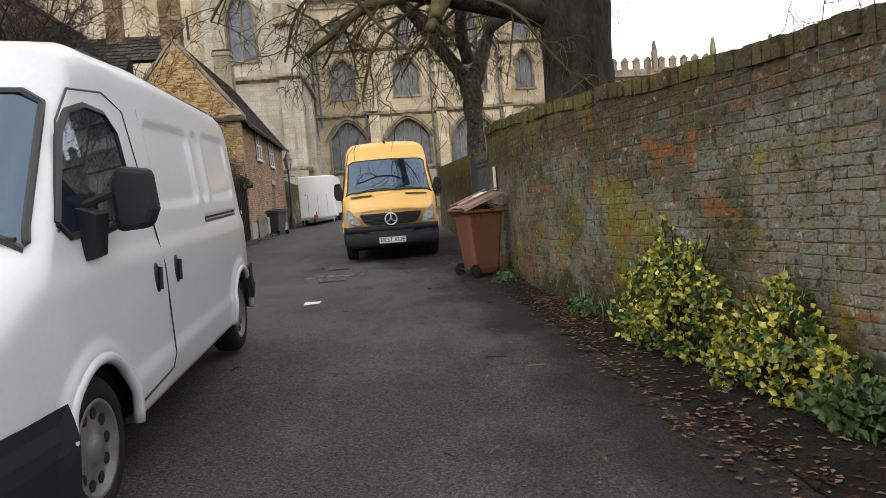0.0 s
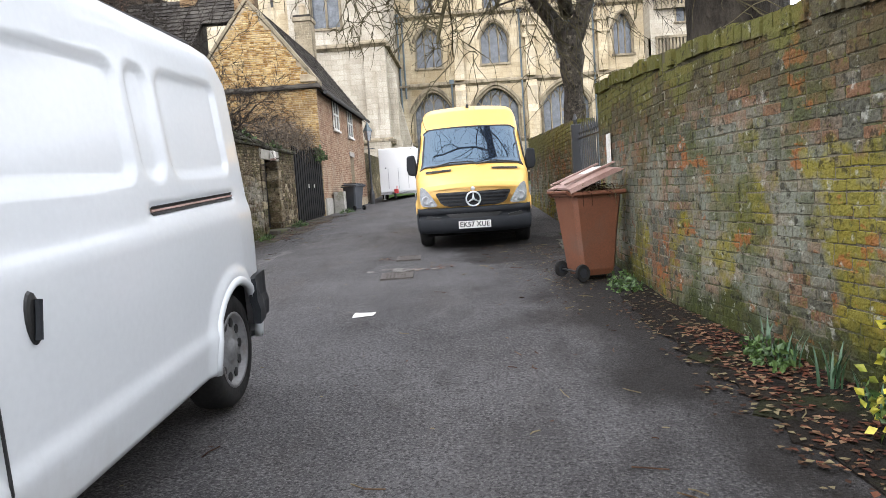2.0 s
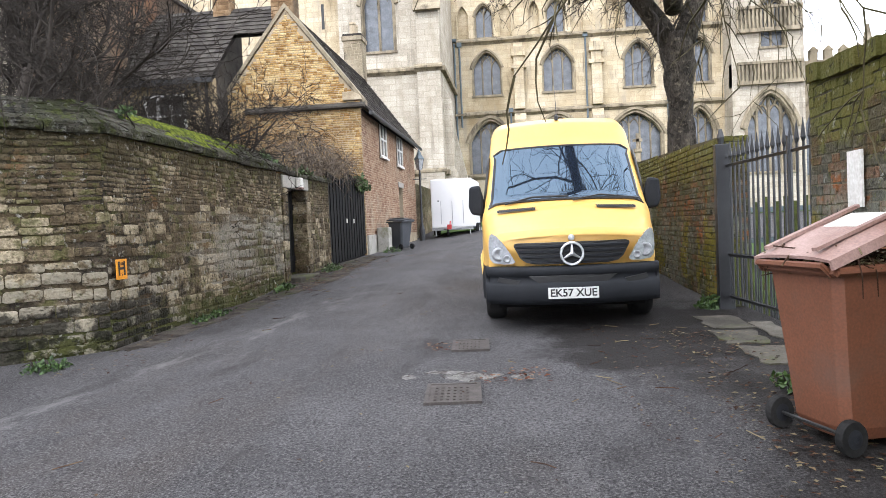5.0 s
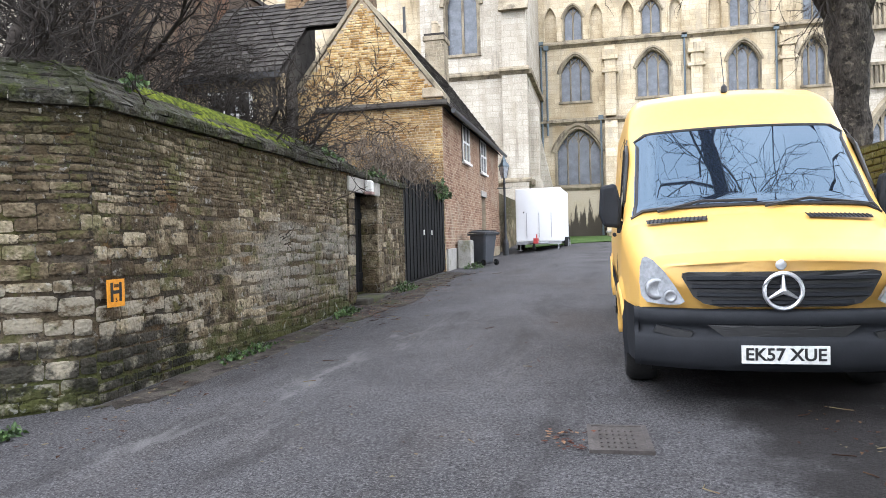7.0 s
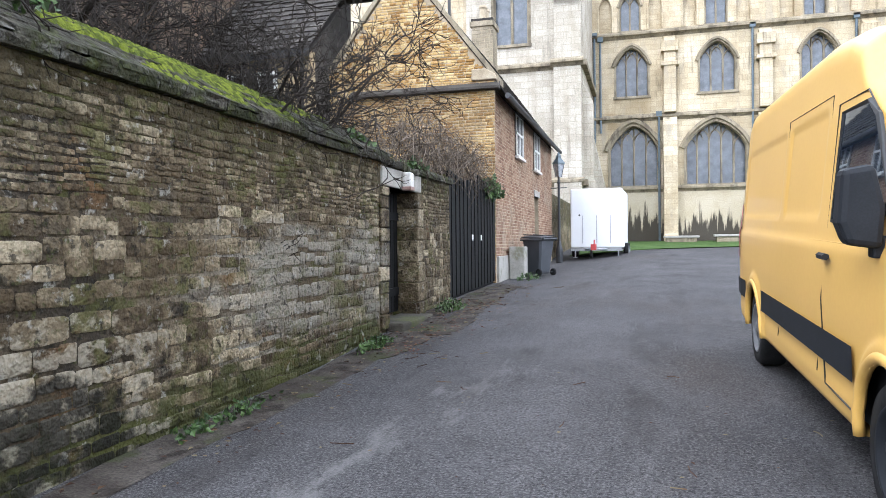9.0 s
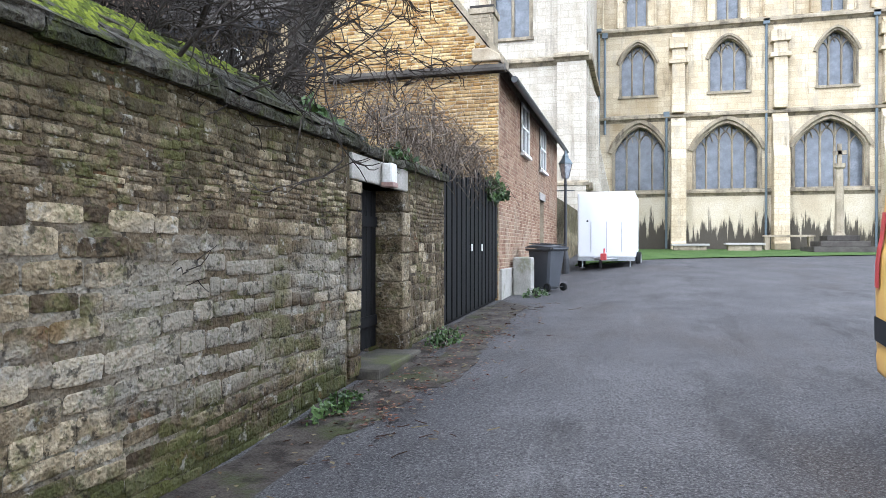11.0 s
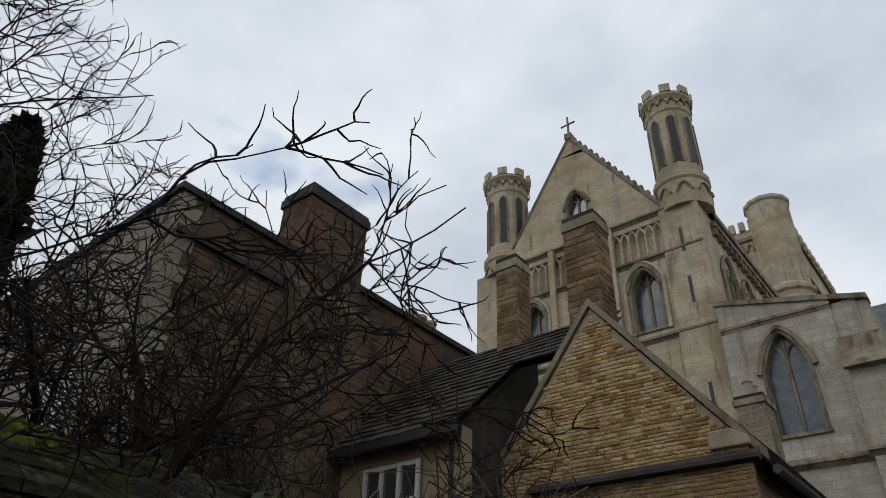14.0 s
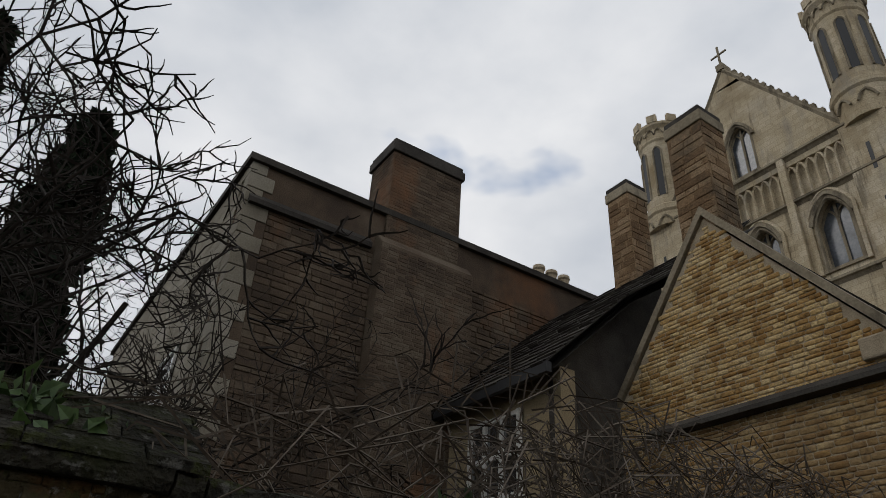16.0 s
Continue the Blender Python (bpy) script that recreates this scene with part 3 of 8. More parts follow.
def patch(name, pts, material, lift, label, kind="structure", n=1, jag=0.0, seed=1, category="ground"):
    """A thin irregular sheet laid on the ground inside the outline pts."""
    r = random.Random(seed)
    m, cx, cy = Mesh(), sum(p[0] for p in pts) / len(pts), sum(p[1] for p in pts) / len(pts)
    ring = []
    for (ax, ay), (bx, by) in zip(pts, pts[1:] + pts[:1]):
        for i in range(n):
            t = i / n
            ring.append((ax + (bx - ax) * t + r.uniform(-jag, jag), ay + (by - ay) * t + r.uniform(-jag, jag)))
    loops = []
    for k in range(1, 7):
        q = k / 6
        loops.append([(cx + (x - cx) * q, cy + (y - cy) * q) for x, y in ring])
    m.grid([[(x, y, ground_z(x, y) + lift + (0.012 * noise.noise((x * 0.9, y * 0.9, 0)))) for x, y in lp + lp[:1]] for lp in loops])
    m.f.append(tuple(range(len(ring))))
    m.v += [(x, y, ground_z(x, y) - 0.03) for x, y in ring]
    k, n_ = len(m.v) - len(ring), len(ring)
    o = 5 * (n_ + 1)
    m.f += [(o + i, o + (i + 1), k + (i + 1) % n_, k + i) for i in range(n_)]
    return tagged(part(name, m, material, smooth=False), label, category, kind=kind)


patch("lawn", [(-2.7, 41.5), (2, 45), (8, 48.5), (16, 50.5), (30, 50), (30, 57.4), (-4.7, 57.4), (-4.7, 40.5)], M_GRASS, 0.04, "mown green lawn along the foot of the cathedral", category="lawn", n=4, jag=0.05)
patch("garden_lawn", [(3.35, 2), (26, 2), (26, 25), (2.6, 25), (2.45, 12)], M_GRASS, 0.03, "rough green garden grass behind the brick walls", category="lawn", n=3)
patch("garden_soil", [(-5.7, 14.6), (-5.7, 27), (-12.4, 26.1), (-30, 21.7), (-30, 9), (-11, 9.3)], M_SOIL, 0.05, "dark overgrown soil behind the stone wall", category="soil", n=3)
patch("verge_soil", [(2.95, 1.0), (2.36, 5.3), (1.87, 8.8), (1.87, 9.8), (1.55, 9.2), (1.5, 7.6), (1.55, 6.2), (1.62, 4.6), (1.75, 3.2), (1.9, 1.0)], M_SOIL, 0.012, "dark earth strip with leaf litter at the wall foot", category="soil", n=14, jag=0.07, seed=4)


patch("verge_moss", [(-5.18, 13.8), (-4.85, 13.9), (-4.75, 16.0), (-4.7, 18.2), (-4.45, 19.6), (-4.2, 20.6), (-4.35, 22.5), (-4.5, 26.8), (-5.18, 27.4), (-5.18, 20.0)], M_VERGE, 0.006, "trodden mossy strip at the foot of the stone wall", category="soil", n=12, jag=0.09, seed=10)


# ---- masonry laying ----
def courses(p0, p1, zb, zt, rh, ln, seed, skip=(), over=None, wave=0.0):
    """Lay stones on the line p0 to p1: a list of (along, height, length, course height)."""
    r, out = random.Random(seed), []
    L = math.hypot(p1[0] - p0[0], p1[1] - p0[1])
    z = min(zb(0), zb(L)) - 0.1
    top = max(zt(s * L / 12) for s in range(13))
    while z < top:
        h = r.uniform(*(rh(z) if callable(rh) else rh))
        s = -r.uniform(0, 0.35)
        while s < L:
            w = r.uniform(*(ln(z) if callable(ln) else ln))
            a, b = max(s, 0), min(s + w, L)
            s += w
            c = (a + b) / 2
            if b - a < 0.05 or z + h < zb(c) or z + h > zt(c) + 0.02:
                continue
            if any(a < q[1] and b > q[0] and z < q[3] and z + h > q[2] for q in skip):
                for q in skip:
                    if a < q[1] and b > q[0] and z < q[3] and z + h > q[2]:
                        if a < q[0] < b:
                            b = q[0]
                        elif a < q[1] < b:
                            a = q[1]
                        else:
                            a = b
                if b - a < 0.04:
                    continue
            if over and not over((a + b) / 2, z + h):
                continue
            out.append(((a + b) / 2, z + h / 2 + wave * noise.noise(((a + b) * 0.7, z * 2.0, seed)) + (r.uniform(-0.1, 0.1) * h if callable(rh) else 0), b - a, h * r.uniform(1 - 6 * wave, 1.0)))
        z += h
    return out


def stone_shape(r, square):
    """A worn block, 1 x 1 x 1, its face towards +x: an uneven outline, a rounded edge and a lumpy face."""
    n, e = (8, 0.16) if square else (10, 0.30)
    vs, ring = [], []
    for k in range(n):
        a = 2 * math.pi * (k + 0.5) / n
        c, q = math.cos(a), math.sin(a)
        ring.append((math.copysign(abs(c) ** e, c) * 0.5, math.copysign(abs(q) ** e, q) * 0.5))
    for dep, size, jit in ((-0.4, 1.0, 0.0), (0.6, 0.985, 0.035 if square else 0.06), (1.0, 0.9 if square else 0.84, 0.045 if square else 0.10)):
        for a, b in ring:
            g = size + r.uniform(-jit, jit)
            vs.append((dep * (r.uniform(0.7, 1.15) if dep > 0.5 else 1), a * g, b * g))
    vs.append((r.uniform(0.95, 1.2), r.uniform(-0.1, 0.1), r.uniform(-0.1, 0.1)))
    fs = [(n * i + j, n * i + (j + 1) % n, n * i + n + (j + 1) % n, n * i + n + j) for i in range(2) for j in range(n)]
    return vs, fs + [(2 * n + j, 2 * n + (j + 1) % n, 3 * n) for j in range(n)]


def joined_stones(name, stones, p0, p1, out, material, parent, gap, depth, seed, label="", square=True):
    """Many stones as one mesh of their own faces, standing proud of the wall plane towards out (2D unit)."""
    r, m = random.Random(seed), Mesh()
    L = math.hypot(p1[0] - p0[0], p1[1] - p0[1])
    ux, uy = (p1[0] - p0[0]) / L, (p1[1] - p0[1]) / L
    for s, z, w, h in stones:
        d, (vs, fs) = depth * r.uniform(0.35, 1.0), stone_shape(r, square)
        if out[0] * uy - out[1] * ux < 0:
            fs = [f[::-1] for f in fs]
        m.add([(p0[0] + ux * (s + b * (w - gap)) + out[0] * d * a, p0[1] + uy * (s + b * (w - gap)) + out[1] * d * a, z + c * (h - gap)) for a, b, c in vs], fs)
    ob = part(name, m, material, parent, label, smooth=not square)
    ob["kind"] = "stuff"
    return ob


UNIT_STONES = {}


def unit_stone(material, k, square):
    """One of a few shared worn blocks."""
    if (material.name, k) not in UNIT_STONES:
        UNIT_STONES[(material.name, k)] = Mesh().add(*stone_shape(random.Random(50 + k), square)).data("block", material, not square)
    return UNIT_STONES[(material.name, k)]


def single_stones(name, stones, p0, p1, out, material, parent, gap, depth, seed, square=True):
    """The stones that the walk passes nearest, each an object of its own on shared meshes."""
    r = random.Random(seed)
    L = math.hypot(p1[0] - p0[0], p1[1] - p0[1])
    ux, uy = (p1[0] - p0[0]) / L, (p1[1] - p0[1]) / L
    turn = math.degrees(math.atan2(out[1], out[0]))
    for s, z, w, h in stones:
        ob = new(name, unit_stone(material, r.randrange(24), square))
        ob.matrix_world = pose(p0[0] + ux * s, p0[1] + uy * s, z, r.uniform(-2, 2), 0, turn) @ Matrix.Diagonal((depth * r.uniform(0.35, 1.0), w - gap, h - gap, 1))
        ob.parent = parent


def split_near(stones, lo, hi, limit=300):
    near = [q for q in stones if lo <= q[0] <= hi][:limit]
    keep = set(near)
    return near, [q for q in stones if q not in keep]


def wall_slab(p0, p1, back, zb, zt, step=0.5, skip=()):
    """A thick wall along p0 to p1; back: 2D offset to its rear face; openings (a, b, z0, z1) go through from z0 or the ground."""
    L = math.hypot(p1[0] - p0[0], p1[1] - p0[1])
    ux, uy = (p1[0] - p0[0]) / L, (p1[1] - p0[1]) / L
    cuts = sorted({0.0, L, *[min(L, i * step) for i in range(int(L / step) + 1)], *[v for q in skip for v in q[:2]]})
    m = Mesh()
    for a, b in zip(cuts, cuts[1:]):
        if b - a < 1e-6:
            continue
        c, spans = (a + b) / 2, [(zb(a) - 0.3, zb(b) - 0.3, zt(a), zt(b))]
        for q in skip:
            if q[0] <= c <= q[1]:
                spans = [(q[3], q[3], zt(a), zt(b))]
        for z0, z1, z2, z3 in spans:
            vs = []
            for ox, oy in ((0, 0), back):
                for s, lo, hi in ((a, z0, z2), (b, z1, z3)):
                    for z in (lo, hi):
                        vs.append((p0[0] + ux * s + ox, p0[1] + uy * s + oy, z))
            m.add(vs, [(0, 2, 3, 1), (4, 5, 7, 6), (1, 3, 7, 5), (0, 4, 6, 2), (0, 1, 5, 4), (2, 6, 7, 3)])
    return m


# ---- stone boundary wall beside the lane ----
LW0, LW1 = (-5.2, 13.9), (-5.2, 23.45)
LB0, LB1 = (-9.6, 9.5), (-5.2, 13.9)
S45 = math.sqrt(0.5)
DOOR = (6.35, 7.62, 0.0, 2.73)
lw_top = lambda s: 3.04 if s < 8.1 else 3.0
lw_zb = lambda s: ground_z(-5.2, 13.9 + s)
lb_top = lambda s: 3.04
lb_zb = lambda s: ground_z(-9.6 + s * S45, 9.5 + s * S45)
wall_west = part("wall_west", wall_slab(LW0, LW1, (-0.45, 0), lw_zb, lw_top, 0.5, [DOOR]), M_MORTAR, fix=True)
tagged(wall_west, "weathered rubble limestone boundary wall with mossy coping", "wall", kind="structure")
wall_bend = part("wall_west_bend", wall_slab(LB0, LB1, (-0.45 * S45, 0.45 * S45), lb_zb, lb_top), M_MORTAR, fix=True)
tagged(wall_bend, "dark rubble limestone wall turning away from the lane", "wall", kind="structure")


def coping(name, p0, p1, back, z, length, seed, parent, rise=0.40, width=0.42):
    """Sloping coping slabs with a lipped lower edge, each a part."""
    r = random.Random(seed)
    L = math.hypot(p1[0] - p0[0], p1[1] - p0[1])
    ux, uy = (p1[0] - p0[0]) / L, (p1[1] - p0[1]) / L
    s = 0.0
    while s < L - 0.05:
        w = min(r.uniform(*length), L - s)
        m, j = Mesh(), r.uniform(-0.02, 0.02)
        prof = [(-0.07, 0.0), (-0.085, 0.04), (-0.08, 0.08), (-0.04, 0.10), (width * 0.12, rise * 0.40), (width * 0.3, rise * 0.58), (width * 0.45, rise * 0.72), (width * 0.65, rise * 0.88), (width * 0.85, rise), (width + 0.08, rise * 0.9), (width + 0.1, 0.0)]
        n, cuts = len(prof), max(2, int(w / 0.09))
        for q in range(cuts + 1):
            e = s + 0.006 + (w - 0.012) * q / cuts
            for k, (d, h) in enumerate(prof):
                g = 0.05 * noise.noise((e * 3.7, k * 0.8, seed)) + 0.03 * noise.noise((e * 11, k * 1.9, seed + 3))
                o = 0.03 * noise.noise((e * 6, k * 1.1, seed + 9))
                m.v.append((p0[0] + ux * e + back[0] * (d + o), p0[1] + uy * e + back[1] * (d + o), z(e) + h + j + (g if 0 < k < n - 1 else 0)))
            if q:
                m.f += [((q - 1) * n + a, (q - 1) * n + (a + 1) % n, q * n + (a + 1) % n, q * n + a) for a in range(n)]
        m.f += [tuple(range(n)), tuple(range(cuts * n + n - 1, cuts * n - 1, -1))]
        part(name, m, M_COPING, parent, fix=True)
        s += w


coping("coping_stone", LW0, (-5.2, 20.3), (-1, 0), lambda s: 3.03, (0.5, 0.95), 5, wall_west)
coping("coping_stone", (-5.2, 20.3), (-5.2, 23.42), (-1, 0), lambda s: 2.99, (0.4, 0.7), 6, wall_west, 0.12, 0.40)
coping("coping_stone", LB0, LB1, (-S45, S45), lambda s: 3.03, (0.5, 0.9), 7, wall_bend)

COPE = [(-0.075, 0.085), (-0.03, 0.12), (0.05, 0.17), (0.126, 0.24), (0.19, 0.30), (0.27, 0.36), (0.36, 0.42), (0.45, 0.41)]


def coping_slabs(p0, p1, back, z, seed, parent):
    """Thin overlapping stone slabs bedded up the slope of the coping."""
    r = random.Random(seed)
    L = math.hypot(p1[0] - p0[0], p1[1] - p0[1])
    ux, uy = (p1[0] - p0[0]) / L, (p1[1] - p0[1]) / L
    for row, (d0, d1) in enumerate(((-0.085, 0.09), (0.04, 0.17), (0.13, 0.27), (0.23, 0.36), (0.32, 0.47))):
        s = -r.uniform(0, 0.3)
        while s < L:
            w, t = r.uniform(0.16, 0.55), r.uniform(0.02, 0.045)
            a, b = max(s, 0) + 0.004, min(s + w, L) - 0.004
            s += w
            if b - a < 0.06:
                continue
            vs = []
            for up in (-0.03, 1):
                for e, d in ((a, d0), (b, d0), (b, d1), (a, d1)):
                    dd = d + r.uniform(-0.015, 0.015)
                    h = lerp(d, COPE) + (t if d == d0 else 0.012) * up + r.uniform(-0.006, 0.006)
                    vs.append((p0[0] + ux * e + back[0] * dd, p0[1] + uy * e + back[1] * dd, z + h))
            m = Mesh().add(vs, [(4, 5, 6, 7), (0, 1, 5, 4), (1, 2, 6, 5), (2, 3, 7, 6), (3, 0, 4, 7), (3, 2, 1, 0)])
            part("coping_slab", m, M_COPING, parent, fix=True)


def moss_cushions(name, x, y0, y1, z, n, seed, label):
    """Low domes of moss in drifts over the coping."""
    r, m = random.Random(seed), Mesh()
    while n:
        n -= 1
        y, d = r.uniform(y0, y1), r.triangular(-0.06, 0.46, 0.34)
        cover_ = 0.95 * math.exp(-((y - 16.6) / 1.5) ** 2) + 0.12
        if noise.noise((y * 1.5, d * 5, seed)) * 0.9 + 0.42 * (d - 0.2) / 0.25 + 1.5 * cover_ < 1.05 + r.uniform(-0.25, 0.25):
            continue
        q, k = r.uniform(0.014, 0.045), len(m.v)
        for rr, hh in ((1.0, 0.0), (0.75, 0.4), (0.3, 0.62)):
            for j in range(6):
                a = j * 1.0472 + q * 300
                g = q * rr * r.uniform(0.8, 1.2)
                dd = d + g * math.cos(a)
                m.v.append((x - dd, y + g * math.sin(a), z + lerp(dd, COPE) + 0.014 + q * hh * r.uniform(0.8, 1.2)))
        m.f += [(k + 6 * i + j, k + 6 * i + (j + 1) % 6, k + 6 * i + 6 + (j + 1) % 6, k + 6 * i + 6 + j) for i in range(2) for j in range(6)]
        m.f.append(tuple(k + 12 + j for j in range(6)))
    return tagged(part(name, m, M_CUSHION, smooth=True), label, "moss", kind="stuff")


coping_slabs(LW0, (-5.2, 20.3), (-1, 0), 3.03, 15, wall_west)
coping_slabs(LB0, LB1, (-S45, S45), 3.03, 17, wall_bend)
moss_cushions("moss", -5.2, 13.95, 20.2, 3.03, 9000, 3, "bright green moss cushions on the sloping wall coping")

# ---- brick garden wall beside the lane ----
RW0, RW1 = (1.88, 8.8), (1.90, 12.05)
RN0, RN1 = (2.98, 1.0), (1.88, 8.8)
RNL = math.hypot(1.1, 7.8)
RNO = (-7.8 / RNL, -1.1 / RNL)
rtop = lambda y: 2.17 + 0.061 * y + 0.02 * math.sin(3.1 * y) * math.sin(1.3 * y)
rw_top = lambda s: rtop(8.8 + s)
rw_zb = lambda s: ground_z(1.9, 8.8 + s)
rn_top = lambda s: rtop(1.0 + 7.8 * s / RNL)
rn_zb = lambda s: ground_z(2.3, 1 + s)
wall_east = part("wall_east", wall_slab(RW0, RW1, (0.34, 0), rw_zb, rw_top, 0.3), M_BRICKMORTAR, fix=True)
tagged(wall_east, "old mossy patched brick garden wall", "wall", kind="structure")
wall_near = part("wall_east_near", wall_slab(RN0, RN1, (-0.34 * RNO[0], -0.34 * RNO[1]), rn_zb, rn_top, 0.3), M_BRICKMORTAR, fix=True)
tagged(wall_near, "old brick wall patched grey, green and orange", "wall", kind="structure")
R20, R21 = (2.05, 15.05), (2.05, 24.5)
r2_top = lambda s: 2.72 + 0.035 * s
r2_zb = lambda s: ground_z(2.05, 15.05 + s)
wall_east2 = part("wall_east_far", wall_slab(R20, R21, (0.34, 0), r2_zb, r2_top, 0.4), M_BRICKMORTAR, fix=True)
tagged(wall_east2, "mossy brick wall continuing past the iron gate", "wall", kind="structure")


# ---- arched walls and windows of the cathedral ----
def arch_line(uc, w, vs, va, n=8):
    left = []
    for i in range(n + 1):
        t = i / n
        left.append((uc - w / 2 * (1 - t), vs + (va - vs) * (1 - (1 - t) ** 1.6) ** 0.78))
    return left + [(2 * uc - u, v) for u, v in left[-2::-1]]


def arch_panel(m, put, u0, u1, v0, v1, uc, w, vb, vs, va, depth):
    """A rectangle of wall with one arched opening right through it, with its reveals."""
    def quad(pts, d=0.0):
        m.add([put(u, v, d) for u, v in pts], [(0, 1, 2, 3)])
    a, b = uc - w / 2, uc + w / 2
    quad([(u0, v0), (a, v0), (a, v1), (u0, v1)])
    quad([(b, v0), (u1, v0), (u1, v1), (b, v1)])
    quad([(a, v0), (b, v0), (b, vb), (a, vb)])
    line = arch_line(uc, w, vs, va)
    for (p, q), (r, s) in zip(line, line[1:]):
        quad([(p, q), (r, s), (r, v1), (p, v1)])
    rim = [(a, vb)] + line + [(b, vb)]
    for (p, q), (r, s) in zip(rim, rim[1:] + rim[:1]):
        m.add([put(p, q, 0), put(r, s, 0), put(r, s, depth), put(p, q, depth)], [(0, 1, 2, 3)])


def arch_window(parent, put, uc, w, vb, vs, va, depth, lights, hood=0.1, bar=0.07, dark=None):
    """Leaded window set back in its opening: glass, mullions with cusped heads, sill and hood moulding."""
    line = [(uc - w / 2, vb)] + arch_line(uc, w, vs, va) + [(uc + w / 2, vb)]
    g = Mesh()
    g.add([put(u, v, depth) for u, v in line], [tuple(range(len(line)))])
    win = part("window", g, dark or M_LEADED, parent, "leaded window under a pointed arch")
    t = Mesh()
    lw = w / lights
    for i in range(1, lights):
        u = uc - w / 2 + i * lw
        q = 1 - abs(u - uc) / (w / 2)
        top = vs + (va - vs) * (1 - (1 - q) ** 1.6) ** 0.78
        t.tube([put(u, vb, depth - 0.04), put(u, top, depth - 0.04)], bar, 4)
    for i in range(lights):
        c = uc - w / 2 + (i + 0.5) * lw
        q = 1 - abs(c - uc) / (w / 2)
        top = vs + (va - vs) * (1 - (1 - q) ** 1.6) ** 0.78
        hi = min(top - 0.02, vs + 0.55 * (va - vs) + lw * 0.35)
        lo = hi - lw * 0.75
        t.tube([put(u, v, depth - 0.04) for u, v in arch_line(c, lw, lo, hi, 4)], bar * 0.75, 4)
        if lights > 1 and i < lights - 1 and hi < va - 0.25:
            c2 = c + lw / 2
            t.tube([put(u, v, depth - 0.04) for u, v in arch_line(c2, lw, hi - lw * 0.1, min(va - 0.05, hi + lw * 0.75), 4)], bar * 0.6, 4)
    t.tube([put(u, v, depth - 0.05) for u, v in line], bar * 1.1, 4)
    part("tracery", t, M_STRING, win)
    h = Mesh()
    if hood:
        big = arch_line(uc, w + 2.6 * hood, vs - 0.05, va + 1.5 * hood)
        h.tube([put(u, v, -0.05) for u, v in big], hood, 5)
        inner = [(uc - w / 2 - 0.02, vb)] + arch_line(uc, w + 0.04, vs, va + 0.02) + [(uc + w / 2 + 0.02, vb)]
        h.tube([put(u, v, 0.03) for u, v in inner], hood * 0.7, 5)
        h.box(*sorted((put(uc - w / 2 - 0.15, 0, 0)[0], put(uc + w / 2 + 0.15, 0, 0)[0])), *sorted((put(0, 0, -0.12)[1], put(0, 0, depth)[1])), vb - 0.16, vb) if abs(put(1, 0, 0)[0] - put(0, 0, 0)[0]) > 0.5 else None
        part("hood_mould", h, M_STRING, win)
    return win


def moulding(m, u0, u1, z, y, out=0.18, h=0.32):
    m.prism([(y, z - h), (y - out * 0.5, z - h * 0.55), (y - out, z - h * 0.4), (y - out, z), (y, z + out * 0.6)], u0, u1, "x")


cathedral = thing("cathedral", label="pale golden limestone medieval cathedral with gothic windows and turrets", category="cathedral")
NY = 57.5
nave = lambda u, v, d: (u, NY + d, v)
bays = [(-4.9, -0.08, -2.3, 3.05, -2.4, 2.05), (-0.08, 5.47, 2.64, 3.6, 2.75, 2.15), (5.47, 11.05, 8.1, 3.75, 8.46, 2.0), (11.05, 14.3, 12.6, 2.0, 12.7, 1.5)]
nb, nw, ncl = Mesh(), Mesh(), Mesh()
for u0, u1, c1, w1, c2, w2 in bays:
    nb.box(u0, u1, NY, NY + 0.9, 1.4, 5.35)
    arch_panel(nw, nave, u0, u1, 5.35, 9.75 + 0.35, c1, w1, 5.55, 7.9, 9.45, 0.7)
    arch_panel(nw, nave, u0, u1, 10.1, 15.15, c2, w2, 11.3, 13.3, 14.45, 0.6)
    arch_window(cathedral, nave, c1, w1, 5.55, 7.9, 9.45, 0.62, 5 if w1 > 3.2 else 4, 0.17, 0.065)
    arch_window(cathedral, nave, c2, w2, 11.3, 13.3, 14.45, 0.5, 3, 0.11, 0.06)
    mid, reach = u0 + 0.5 * (u1 - u0), (2.24 if u1 - u0 > 4 else 0.84)
    for c3, w3 in ((mid, 1.25), (mid - 1.55, 0.75), (mid + 1.55, 0.75))[:3 if reach > 1 else 1]:
        arch_panel(ncl, nave, c3 - (0.84 if w3 > 1 else 0.71), c3 + (0.84 if w3 > 1 else 0.71), 15.15, 18.6, c3, w3, 15.5, 17.1, 17.85, 0.35)
        if w3 > 1:
            arch_window(cathedral, nave, c3, w3, 15.5, 17.1, 17.85, 0.3, 2, 0.09, 0.06)
        else:
            ncl.add([nave(c3 - 0.5, 15.3, 0.3), nave(c3 + 0.5, 15.3, 0.3), nave(c3 + 0.5, 18.2, 0.3), nave(c3 - 0.5, 18.2, 0.3)], [(0, 1, 2, 3)])
            ncl.tube([nave(c3 - 0.45, 15.5, -0.03), nave(c3 - 0.45, 17.1, -0.03)] + [nave(u, v, -0.03) for u, v in arch_line(c3, 0.9, 17.1, 17.9, 4)] + [nave(c3 + 0.45, 15.5, -0.03)], 0.06, 5)
    for e in (u0, u1):
        ncl.box(*((u0, mid - reach) if e == u0 else (mid + reach, u1)), NY - 0.02, NY + 0.4, 15.15, 18.6)
part("wall", nb, M_ASHLARBASE, cathedral, "limestone plinth streaked with black")
part("wall", nw, M_ASHLAR, cathedral)
part("wall", ncl, M_ASHLAR, cathedral)
npar = Mesh()
